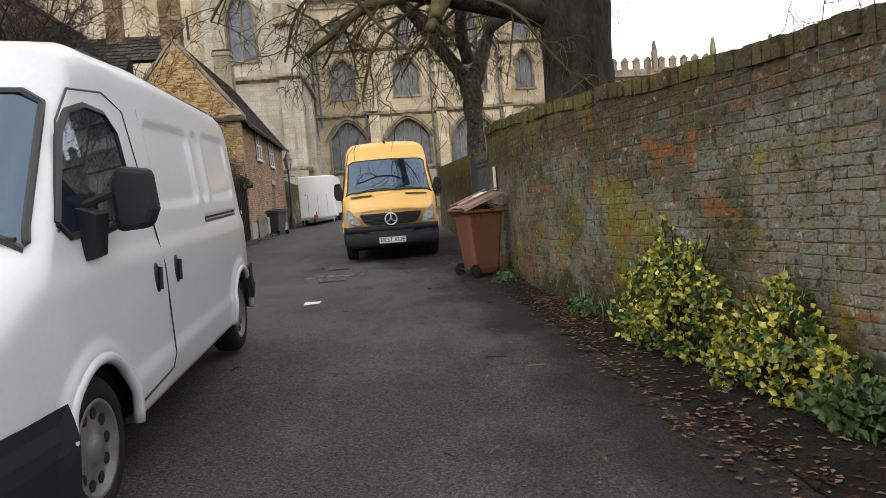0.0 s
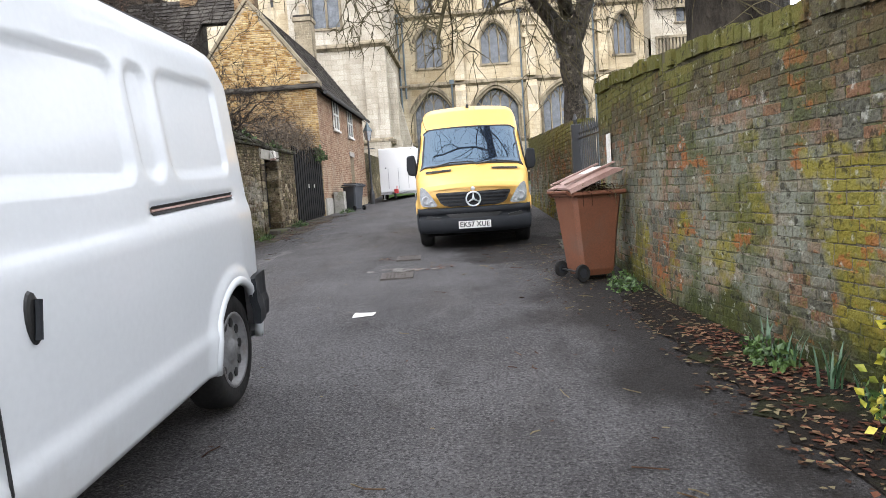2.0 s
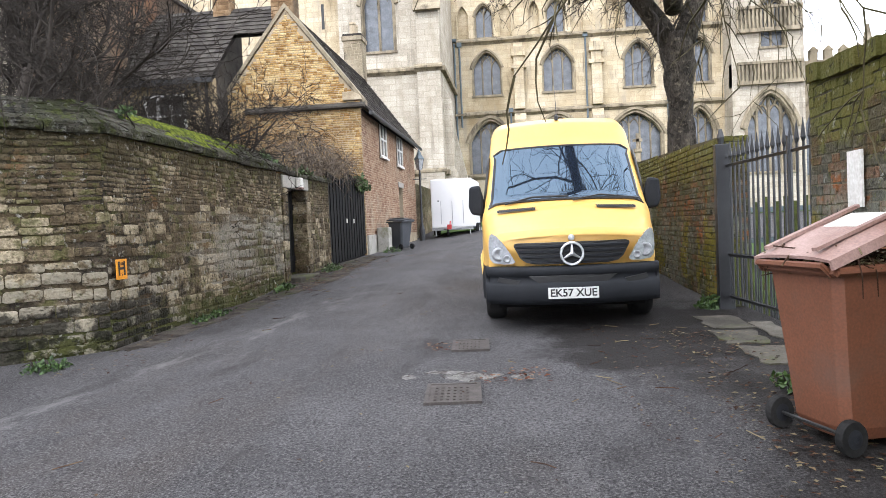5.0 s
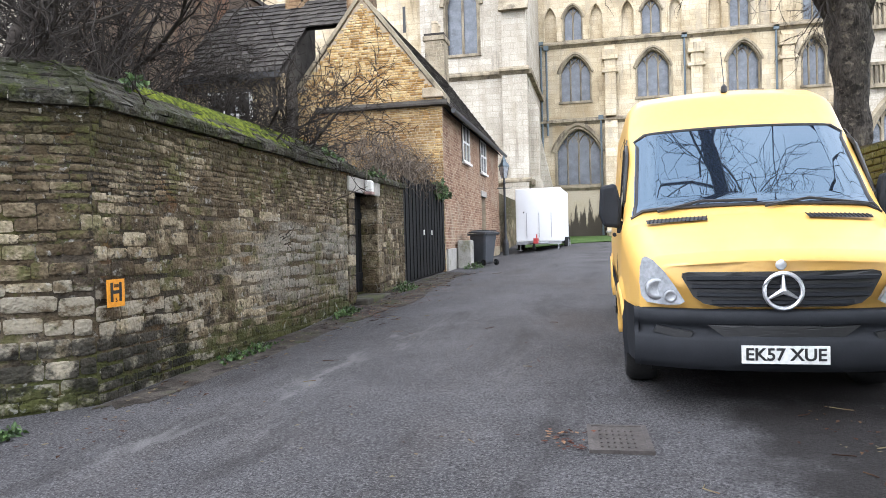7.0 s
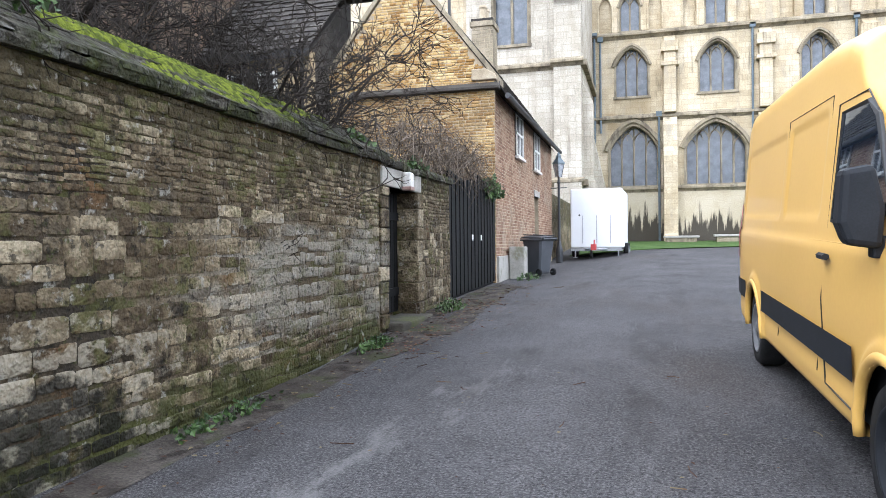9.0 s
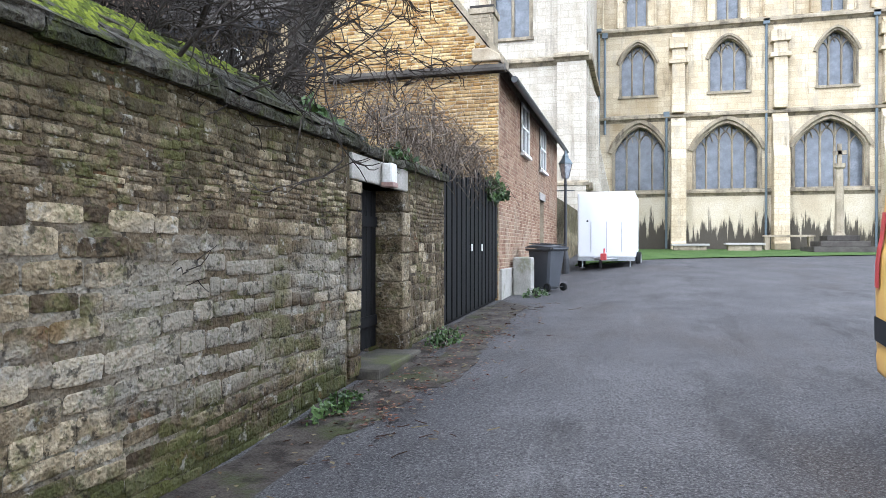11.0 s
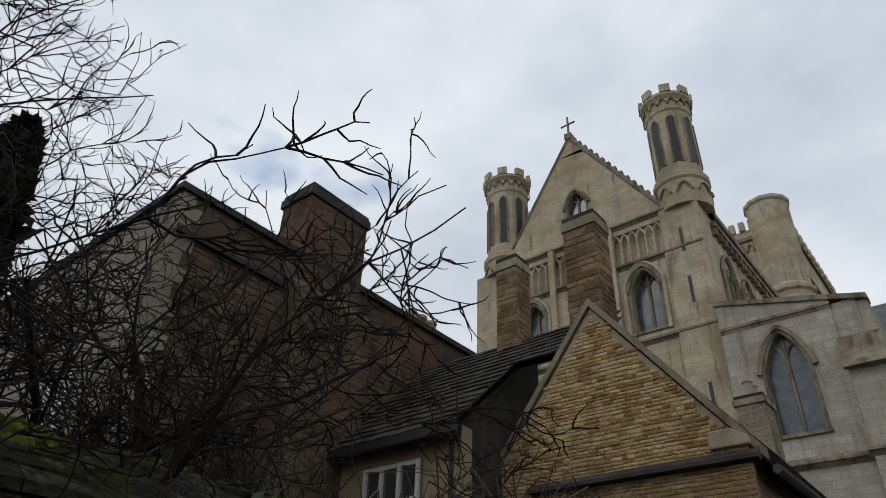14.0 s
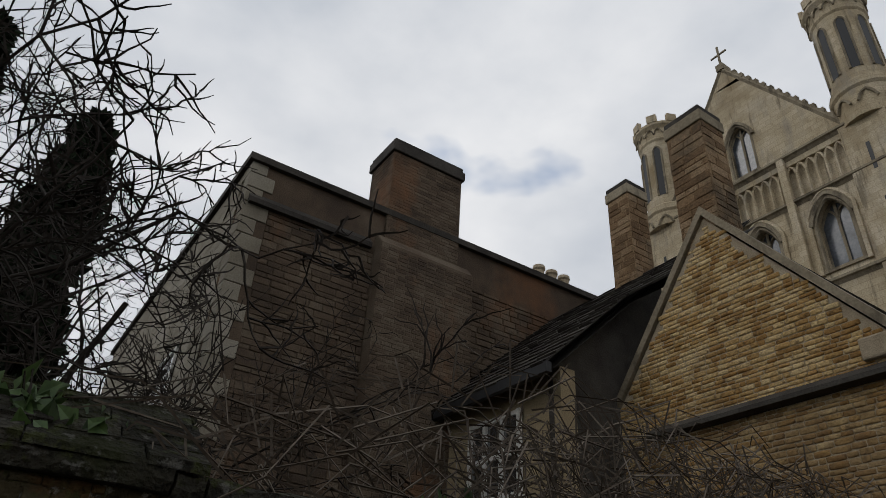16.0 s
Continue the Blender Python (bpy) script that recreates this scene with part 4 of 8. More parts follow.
npar.box(-4.9, 14.3, NY - 0.3, NY + 0.4, 19.15, 20.75)
npar.box(-4.9, 14.3, NY - 0.1, NY + 0.4, 18.6, 19.15)
for i in range(48):
    u = -4.7 + i * 0.4
    npar.tube([nave(a, b, -0.2) for a, b in arch_line(u, 0.36, 18.6, 18.95, 2)], 0.07, 4)
part("parapet", npar, M_ASHLAR, cathedral, "parapet on a corbel table")
nroof = Mesh()
nroof.add([(-12, NY + 0.6, 20.3), (40, NY + 0.6, 20.3), (40, NY + 9, 26.0), (-12, NY + 9, 26.0)], [(0, 1, 2, 3)])
part("roof", nroof, M_LEAD, cathedral, "dark grey lead roof", thick=0.2)
for z, o in ((5.42, 0.2), (9.98, 0.26), (15.3, 0.3), (19.3, 0.2), (20.85, 0.22)):
    strings = Mesh()
    moulding(strings, -4.85, 14.25, z, NY - (0.28 if z > 19 else 0), o)
    part("string_course", strings, M_STRING, cathedral)
for u in (-0.08, 5.47, 11.05):
    b = Mesh()
    b.prism([(NY, 1.4), (NY - 1.05, 1.4), (NY - 1.05, 2.3), (NY - 0.9, 2.45), (NY - 0.9, 7.3), (NY - 0.6, 7.9), (NY - 0.55, 9.3), (NY - 0.05, 10.0), (NY, 10.0)], u - 0.42, u + 0.42, "x")
    b.prism([(NY, 10.1), (NY - 0.5, 10.1), (NY - 0.5, 13.0), (NY - 0.42, 13.1), (NY - 0.42, 14.6), (NY, 15.0)], u - 0.36, u + 0.36, "x")
    b.box(u - 0.55, u + 0.55, NY - 0.58, NY, 13.0, 13.25)
    b.box(u - 0.52, u + 0.52, NY - 0.55, NY, 13.9, 14.55)
    part("buttress", b, M_ASHLAR, cathedral, "stepped limestone buttress", bevel=0.03)
for u, z0, z1 in ((-4.35, 9.0, 14.9), (-4.72, 2.0, 15.2), (-0.75, 2.0, 9.9), (4.75, 2.0, 15.0), (10.4, 2.0, 15.0)):
    pipes = Mesh()
    pipes.tube([(u, NY - 0.17, z0), (u, NY - 0.17, z1)], 0.075, 8)
    pipes.box(u - 0.17, u + 0.17, NY - 0.3, NY - 0.02, z1, z1 + 0.3)
    part("downpipe", pipes, M_PIPE, cathedral, "blue-grey cast iron rainwater pipe")

# porch bay and lower range beyond it
pb = Mesh()
for i, (ya, yb) in enumerate([(0, 0)]):
    porch = lambda u, v, d: (u, 55.6 + d, v)
    arch_panel(pb, porch, 14.3, 19.0, 1.4, 10.4, 16.75, 3.2, 4.6, 7.6, 9.9, 0.8)
    arch_panel(pb, porch, 14.3, 19.0, 12.0, 20.0, 17.0, 1.6, 13.0, 15.4, 16.4, 0.5)
    pb.box(14.3, 19.0, 55.6, 56.3, 10.4, 12.0)
    pb.box(14.3, 14.7, 55.62, 60, 1.4, 20)
    pb.box(18.6, 19.0, 55.62, 60, 1.4, 20)
    arch_window(cathedral, porch, 16.75, 3.2, 4.6, 7.6, 9.9, 0.5, 4, 0.2, 0.12)
    arch_window(cathedral, porch, 17.0, 1.6, 13.0, 15.4, 16.4, 0.4, 2, 0.12, 0.08)
part("wall", pb, M_ASHLARPALE, cathedral)
bal = Mesh()
for z0, z1, yo in ((10.7, 11.8, 55.25), (14.2, 15.5, 55.25)):
    bal.box(14.6, 18.9, yo, yo + 0.3, z0 - 0.25, z0)
    bal.box(14.6, 18.9, yo, yo + 0.25, z1, z1 + 0.18)
    for i in range(17):
        part("baluster", Mesh().box(14.62 + i * 0.255, 14.75 + i * 0.255, yo + 0.05, yo + 0.2, z0, z1), M_STRING, cathedral)
part("balustrade", bal, M_STRING, cathedral, "carved stone balustrade")
lr = Mesh()
lowr = lambda u, v, d: (u, 58.0 + d, v)
for k in range(4):
    u0 = 19.0 + 5.2 * k
    arch_panel(lr, lowr, u0, u0 + 5.2, 1.4, 12.0, u0 + 2.4, 3.2, 4.3, 7.8, 9.8, 0.7)
    arch_window(cathedral, lowr, u0 + 2.4, 3.2, 4.3, 7.8, 9.8, 0.5, 4, 0.2, 0.12)
    lr.box(u0 - 0.35, u0 + 0.35, 57.1, 58.0, 1.4, 10.5)
    for i in range(5):
        lr.box(u0 + 0.2 + i * 1.0, u0 + 0.75 + i * 1.0, 57.75, 58.05, 12.3, 12.95)
        lr.prism([(u0 + 0.12 + i, 12.95), (u0 + 0.83 + i, 12.95), (u0 + 0.475 + i, 13.3)], 57.7, 58.1, "y")
    lr.prism([(u0 - 0.3, 12.0), (u0 + 0.1, 12.0), (u0 + 0.08, 13.6), (u0 - 0.1, 14.6), (u0 - 0.28, 13.6)], 57.6, 58.1, "y")
lr.box(19.0, 39.8, 57.7, 58.2, 11.7, 12.3)
lr.box(19.0, 39.8, 58.6, 70, 1.4, 11.6)
part("wall", lr, M_STRING, cathedral, "lower range with pinnacled parapet")

# ---- south transept: block, gable front, turrets ----
BY = 49.4
blk = lambda u, v, d: (u, BY + d, v)
tb = Mesh()
arch_panel(tb, blk, -11.3, -6.35, 11.6, 18.55, -8.75, 2.0, 12.95, 15.9, 17.75, 0.5)
tb.box(-11.3, -6.35, BY + 0.02, BY + 0.6, 1.3, 11.6)
tb.prism([(-11.3, 18.55), (-6.35, 18.55), (-6.35, 18.75), (-11.3, 20.0)], BY, BY + 0.6, "y")
tb.box(-5.35, -4.85, BY + 0.1, NY, 1.3, 18.35)
tb.box(-6.4, -5.3, BY + 0.05, BY + 0.6, 1.3, 18.5)
part("wall", tb, M_ASHLARPALE, cathedral, "pale refaced ashlar wall")
arch_window(cathedral, blk, -8.75, 2.0, 12.95, 15.9, 17.75, 0.4, 2, 0.16, 0.1)
bb = Mesh()
bb.prism([(BY + 0.1, 1.3), (BY - 0.75, 1.3), (BY - 0.75, 5.2), (BY - 0.6, 5.4), (BY - 0.6, 11.5), (BY - 0.4, 11.9), (BY - 0.4, 15.3), (BY - 0.1, 16.6), (BY + 0.1, 16.6)], -6.35, -4.9, "x")
bb.prism([(-4.95, 1.3), (-4.2, 1.3), (-4.2, 5.2), (-4.35, 5.4), (-4.35, 9.6), (-4.95, 10.8)], BY + 0.3, BY + 1.4, "y")
bb.prism([(-4.95, 1.3), (-3.9, 1.3), (-3.9, 5.0), (-4.9, 9.6)], BY + 5.0, BY + 6.0, "y")
part("buttress", bb, M_ASHLARPALE, cathedral, "stepped corner buttress", bevel=0.03)
for z, o in ((11.7, 0.28), (5.3, 0.2), (18.6, 0.12)):
    bs = Mesh()
    moulding(bs, -11.3, -6.3, z, BY, o)
    part("string_course", bs, M_STRING, cathedral)
    if z < 15:
        bs = Mesh()
        moulding(bs, -6.5, -4.75, z, BY - 0.6, o)
        part("string_course", bs, M_STRING, cathedral)
        part("string_course", Mesh().box(-4.9, -4.6, BY - 0.6, NY, z - 0.3, z), M_STRING, cathedral)
bs = Mesh()
bs.prism([(BY - 0.5, 15.1), (BY - 0.85, 15.1), (BY - 0.5, 15.6), (BY - 0.1, 16.75)], -6.45, -4.75, "x")
part("weathering", bs, M_STRING, cathedral)
bs = Mesh()
bs.prism([(-11.35, 19.95), (-6.3, 18.7), (-4.8, 18.3), (-4.8, 18.55), (-6.3, 18.95), (-11.35, 20.2)], BY - 0.12, BY + 0.7, "y")
part("string_course", bs, M_STRING, cathedral)
broof = Mesh()
broof.add([(-11.2, BY + 0.5, 19.9), (-4.9, BY + 0.5, 18.3), (-4.9, NY + 1, 18.3), (-11.2, NY + 1, 19.9)], [(0, 1, 2, 3)])
part("roof", broof, M_LEAD, cathedral)

GY = 50.0
gab = lambda u, v, d: (u, GY + d, v)
tg = Mesh()
for u0, u1, c in ((-23.3, -20.75, -22.3), (-20.75, -16.75, -18.7), (-16.75, -13.4, -15.0)):
    arch_panel(tg, gab, u0, u1, 19.6, 24.4, c, 1.75, 20.0, 22.6, 23.85, 0.7)
    arch_window(cathedral, gab, c, 1.75, 20.0, 22.6, 23.85, 0.6, 2, 0.16, 0.1)
    tg.tube([gab(c - 1.15, 19.8, -0.08), gab(c - 1.15, 23.0, -0.08)] + [gab(u, v, -0.08) for u, v in arch_line(c, 2.3, 23.0, 24.3, 5)] + [gab(c + 1.15, 19.8, -0.08)], 0.12, 6)
tg.box(-23.3, -13.4, GY, GY + 0.6, 1.3, 19.6)
tg.box(-23.3, -13.4, GY + 0.25, GY + 0.7, 24.4, 27.2)
for i in range(19):
    u = -23.1 + i * 0.52
    tg.tube([gab(u - 0.26, 24.5, 0.02), gab(u - 0.26, 26.1, 0.02)] + [gab(a, b, 0.02) for a, b in arch_line(u, 0.52, 26.1, 26.6, 3)], 0.08, 5)
tg.box(-23.3, -13.4, GY, GY + 0.5, 26.7, 27.2)
part("wall", tg, M_ASHLAR, cathedral)
tr = Mesh()
ga = lambda u: 27.2 + (36.0 - 27.2) * (1 - abs(u + 18.85) / 5.9)
tr.add([gab(-24.6, 27.2, 0), gab(-19.75, 27.2, 0), gab(-19.75, ga(-19.75), 0)], [(0, 1, 2)])
tr.add([gab(-17.75, 27.2, 0), gab(-13.1, 27.2, 0), gab(-17.75, ga(-17.75), 0)], [(0, 1, 2)])
arch_panel(tr, gab, -19.75, -17.75, 27.2, ga(-19.75) - 0.02, -18.75, 1.5, 27.6, 30.1, 31.2, 0.5)
tr.add([gab(-19.75, ga(-19.75) - 0.02, 0), gab(-17.75, ga(-17.75) - 0.02, 0), gab(-18.85, 36.0, 0)], [(0, 1, 2)])
arch_window(cathedral, gab, -18.75, 1.5, 27.6, 30.1, 31.2, 0.4, 2, 0.13, 0.09)
part("gable", tr, M_ASHLAR, cathedral, "golden ashlar gable with a traceried window")
ts = Mesh()
for z in (19.45, 27.35, 24.45):
    tsm = Mesh()
    moulding(tsm, -24.6, -11.3, z, GY, 0.25)
    part("string_course", tsm, M_STRING, cathedral)
for sgn in (-1, 1):
    ts.tube([gab(-18.85 + sgn * 6.0, 27.0, 0.1), gab(-18.85, 36.15, 0.1)], 0.2, 5)
    if sgn > 0:
        for i in range(16):
            q = i / 16
            ts.box(-18.85 + 6.0 * q - 0.12, -18.85 + 6.0 * q + 0.12, GY - 0.05, GY + 0.25, 36.2 - 9.15 * q, 36.55 - 9.15 * q)
part("gable_coping", ts, M_STRING, cathedral, "crocketed gable coping")
cr = Mesh()
cr.tube([(-18.85, GY + 0.1, 36.0), (-18.85, GY + 0.1, 38.2)], 0.08, 5)
cr.tube([(-19.4, GY + 0.1, 37.5), (-18.3, GY + 0.1, 37.5)], 0.07, 5)
cr.box(-19.1, -18.6, GY - 0.15, GY + 0.35, 36.0, 36.5)
part("cross", cr, M_STRING, cathedral, "slim gable cross")
tw = Mesh()
tw.box(-16.9, -16.5, GY - 0.28, GY, 19.6, 27.2)
tw.box(-20.95, -20.55, GY - 0.28, GY, 19.6, 27.2)
tw.box(-13.5, -11.2, GY - 0.2, GY + 1.5, 1.3, 27.2)
tw.box(-26.6, -23.2, GY - 0.2, GY + 1.5, 1.3, 27.2)
tw.box(-11.7, -11.24, GY + 1.5, 74, 19, 27.2)
tw.box(-26.0, -25.6, GY + 0.3, 74, 1.3, 27.2)
part("wall", tw, M_ASHLAR, cathedral, bevel=0.04)
for u, z in ((-12.4, 24.8), (-12.4, 21.6), (-12.4, 15.5), (-24.8, 24.2), (-24.8, 21.0)):
    part("slit_window", Mesh().box(u - 0.09, u + 0.09, GY - 0.215, GY - 0.1, z - 0.8, z + 0.8), M_INK, cathedral)
side = Mesh()
sidep = lambda u, v, d: (-11.2 - d, u, v)
for k in range(6):
    u = 53.0 + 3.3 * k
    side.tube([sidep(u - 1.2, 20.5, -0.05), sidep(u - 1.2, 23.3, -0.05)] + [sidep(a, b, -0.05) for a, b in arch_line(u, 2.4, 23.3, 24.8, 4)] + [sidep(u + 1.2, 20.5, -0.05)], 0.14, 5)
    arch_window(cathedral, sidep, u, 1.4, 20.8, 22.8, 23.9, -0.03, 2, 0, 0.08)
for k in range(28):
    side.box(-11.3, -10.95, 51.6 + k * 0.8, 51.95 + k * 0.8, 25.6, 26.1)
side.box(-11.25, -10.9, 51.5, 74, 26.1, 26.4)
side.box(-11.25, -10.95, 51.5, 74, 27.0, 27.4)
part("arcade", side, M_STRING, cathedral)
troof = Mesh()
troof.add([(-24.5, GY + 0.5, 27.0), (-18.85, GY + 0.5, 35.6), (-13, GY + 0.5, 27.0), (-24.5, 76, 27.0), (-18.85, 76, 35.6), (-13, 76, 27.0)], [(0, 1, 4, 3), (1, 2, 5, 4)])
part("roof", troof, M_LEAD, cathedral)


def turret(cx, r, z0, z1):
    """An octagonal stair turret with louvred lancets, an arcade band and battlements."""
    t = Mesh()
    cy, n = GY + 1.0, 8
    prof = [(r * 1.12, 27.0), (r * 1.12, z0 - 0.5), (r * 1.2, z0 - 0.35), (r * 1.2, z0), (r, z0 + 0.25), (r, z1 - 2.0), (r * 1.06, z1 - 1.85), (r * 1.06, z1 - 1.0), (r * 1.2, z1 - 0.75), (r * 1.2, z1 - 0.55)]
    t.lathe(prof, (cx, cy, 0), 16)
    tower = part("turret", t, M_ASHLAR, cathedral, "round battlemented stair turret")
    d, arc = Mesh(), Mesh()
    for j in range(n):
        a = 2 * math.pi * (j + 0.5) / n
        ca, sa = math.cos(a), math.sin(a)
        pt = lambda e, z, o: (cx + ca * (r + o) - sa * e, cy + sa * (r + o) + ca * e, z)
        line = [(-0.2, z0 + 0.9)] + [(u, v) for u, v in arch_line(0, 0.4, z1 - 2.8, z1 - 2.45, 3)] + [(0.2, z0 + 0.9)]
        d.add([pt(u, v, 0.0) for u, v in line], [tuple(range(len(line)))])
        arc.tube([pt(u * 1.35, v, -0.02) for u, v in line], 0.07, 4)
        arc.tube([pt(u, v, 0.1) for u, v in arch_line(-0.28, 0.56, z1 - 1.5, z1 - 1.05, 3)] + [pt(u, v, 0.1) for u, v in arch_line(0.28, 0.56, z1 - 1.5, z1 - 1.05, 3)], 0.06, 4)
        arc.tube([pt(u, v, 0.12 * r + 0.02) for u, v in arch_line(0, 0.9, z0 - 1.4, z0 - 0.8, 3)], 0.08, 4)
        w = 0.33
        mer = Mesh()
        mer.add([pt(e, z, o) for o in (0.22 * r, 0.04) for e in (-w, w) for z in (z1 - 0.56, z1 + 0.05)], [(0, 1, 3, 2), (4, 6, 7, 5), (1, 5, 7, 3), (0, 4, 5, 1), (2, 3, 7, 6), (0, 2, 6, 4)])
        part("battlement", mer, M_ASHLAR, tower)
    part("louvre", d, M_INK, tower, "dark lancet opening")
    part("arcade", arc, M_STRING, tower)


turret(-12.2, 1.38, 29.2, 36.3)
turret(-24.75, 1.45, 28.4, 35.7)

ct = Mesh()
ct.box(-26.0, -11.0, 76, 94, 20, 41.2)
ct.lathe([(1.9, 20), (1.9, 33.0), (2.1, 33.2), (2.1, 33.6), (1.85, 33.9), (1.85, 42.6), (2.05, 42.8), (2.05, 43.1)], (-12.2, 76, 0), 12)
for k in range(9):
    ct.box(-19.4 + k * 0.9 - 1, -19.4 + k * 0.9 - 0.5, 75.8, 76.3, 41.2, 42.2)
for k in range(11):
    ct.box(-11.3, -10.8, 78.2 + k * 1.5, 79.0 + k * 1.5, 41.2, 42.2)
part("tower", ct, M_ASHLAR, cathedral, "battlemented crossing tower beyond the transept")
for z in (40.0, 36.2):
    tband = Mesh()
    tband.box(-26.1, -11.0, 75.75, 76.1, z, z + 0.35)
    part("string_course", tband, M_STRING, cathedral)
    part("string_course", Mesh().box(-11.0, -10.75, 75.75, 94, z, z + 0.35), M_STRING, cathedral)
tband = Mesh()
for k in range(7):
    tband.tube([(-16.5 + k * 0.7 + u, 75.9, v) for u, v in arch_line(0, 0.6, 38.8, 39.6, 3)], 0.08, 4)
part("arcade", tband, M_STRING, cathedral)

# ---- stone and brick house beside the lane ----
house = thing("house", label="small old house with golden stone gable and brick front", category="house")
HX0, HX1, HY0, HY1, HR, HRZ, HE = -9.8, -5.2, 27.6, 38.3, -7.48, 8.8, 5.85
hz = lambda u: HRZ - (HRZ - HE) * (abs(u - HR) / ((HX1 - HR) if u > HR else (HR - HX0)))
hw = Mesh()
hw.prism([(HX0, 0.5), (HX1, 0.5), (HX1, HE), (HR, HRZ), (HX0, HE)], HY0, HY0 + 0.45, "y")
hw.prism([(HX0, 0.5), (HX1, 0.5), (HX1, HE), (HR, HRZ), (HX0, HE)], HY1 - 0.4, HY1, "y")
hw.box(HX0, HX0 + 0.4, HY0 + 0.45, HY1 - 0.4, 0.5, HE)
gable_wall = part("wall", hw, M_HOUSEMORTAR, house, "gable wall of golden rubble stone")
FWIN = [(2.2, 3.35, 4.35, 5.55), (5.55, 6.75, 4.3, 5.5)]
FDOOR = (5.75, 6.65, 0.0, 3.45)
fw = wall_slab((HX1, HY0 + 0.45), (HX1, HY1 - 0.4), (-0.35, 0), lambda s: 0.9, lambda s: HE, 0.6, [FDOOR])
front_wall = part("wall", fw, M_HOUSEMORTAR, house, "front wall of weathered red-brown brick", fix=True)
for a, b, z0, z1 in FWIN:
    y0, y1 = HY0 + 0.45 + a, HY0 + 0.45 + b
    wf = Mesh()
    wf.box(HX1 - 0.02, HX1 + 0.035, y0, y1, z0, z1)
    win = part("window", wf, M_DARKGLASS, house, "small casement window with worn white frame")
    fr = Mesh()
    for e in (y0, (y0 + y1) / 2 - 0.03, y1 - 0.06):
        fr.box(HX1 + 0.03, HX1 + 0.07, e, e + 0.06, z0, z1)
    for e in (z0, (z0 + z1) / 2, z1 - 0.06):
        fr.box(HX1 + 0.03, HX1 + 0.066, y0, y1, e, e + 0.06)
    fr.box(HX1 + 0.03, HX1 + 0.13, y0 - 0.05, y1 + 0.05, z0 - 0.07, z0)
    part("window_frame", fr, M_WHITE, win)
hd = Mesh()
hd.box(HX1 - 0.22, HX1 - 0.16, HY0 + 6.2, HY0 + 7.1, 1.0, 3.45)
part("door", hd, M_BLACK, house, "dark painted house door")
lint = Mesh()
lint.box(HX1 - 0.1, HX1 + 0.04, HY0 + 6.05, HY0 + 7.25, 3.45, 3.65)
part("lintel", lint, M_CONCRETE, house)
pl = Mesh()
pl.box(HX1 - 0.1, HX1 + 0.06, HY0 + 0.1, HY0 + 6.1, 0.8, 1.62)
part("plinth", pl, M_CONCRETE, house, "rendered stone plinth", bevel=0.02)
# stone verge, kneeler and the weathered ledge across the gable
vg = Mesh()
for u0, z0, u1, z1 in ((HX1 + 0.12, HE - 0.12, HR, HRZ + 0.05), (HX0 - 0.12, HE - 0.12, HR, HRZ + 0.05)):
    vg.prism([(u0, z0), (u1, z1), (u1, z1 + 0.17), (u0, z0 + 0.17)], HY0 - 0.06, HY0 + 0.5, "y")
part("verge", vg, M_STRING, house, "thin stone verge", fix=True)
kn = Mesh()
kn.prism([(-5.75, 5.84), (-5.12, 5.84), (-5.17, 5.98), (-5.4, 6.12), (-5.75, 6.12)], HY0 - 0.08, HY0 + 0.1, "y")
part("kneeler", kn, M_HOUSEMORTAR, house, "pale kneeler stone", bevel=0.03)
lg = Mesh()
lg.prism([(HY0 - 0.16, 5.62), (HY0 - 0.16, 5.68), (HY0, 5.8), (HY0, 5.6)], -8.9, HX1 + 0.14, "x")
part("ledge", lg, M_SLATE, house, "dark tile drip ledge")


def slate_roof(name, p, along, up, n_a, n_u, material, parent, seed, label=""):
    """Overlapping slates from the eave corner p; along and up are the roof's full vectors."""
    r, m = random.Random(seed), Mesh()
    A, B, P = Vector(along), Vector(up), Vector(p)
    nrm = A.cross(B).normalized()
    if nrm.z < 0:
        nrm = -nrm
    m.add([P - nrm * 0.02, P + A - nrm * 0.02, P + A + B - nrm * 0.02, P + B - nrm * 0.02], [(0, 1, 2, 3)])
    m.add([P - nrm * 0.14, P + A - nrm * 0.14, P + A + B - nrm * 0.14, P + B - nrm * 0.14], [(0, 1, 2, 3)])
    for i in range(n_u):
        off = r.random()
        for j in range(n_a + 1):
            a0, a1 = max(0, (j - off) / n_a), min(1, (j + 1 - off) / n_a - 0.04 / n_a)
            if a1 <= a0:
                continue
            b0, b1 = i / n_u - 0.15 / n_u, min(1, (i + 1) / n_u)
            h, g = 0.028 + 0.018 * r.random(), r.uniform(-0.1, 0.1) / n_u
            q = [P + A * a0 + B * (b0 + g) + nrm * h, P + A * a1 + B * (b0 + g) + nrm * h, P + A * a1 + B * b1 + nrm * 0.004, P + A * a0 + B * b1 + nrm * 0.004]
            lo = [P + A * a0 + B * (b0 + g), P + A * a1 + B * (b0 + g)]
            m.add(q + lo, [(0, 1, 2, 3), (0, 4, 5, 1), (0, 3, 4), (1, 5, 2)])
    ob = part(name, m, material, parent, label)
    ob["kind"] = "stuff"
    return ob


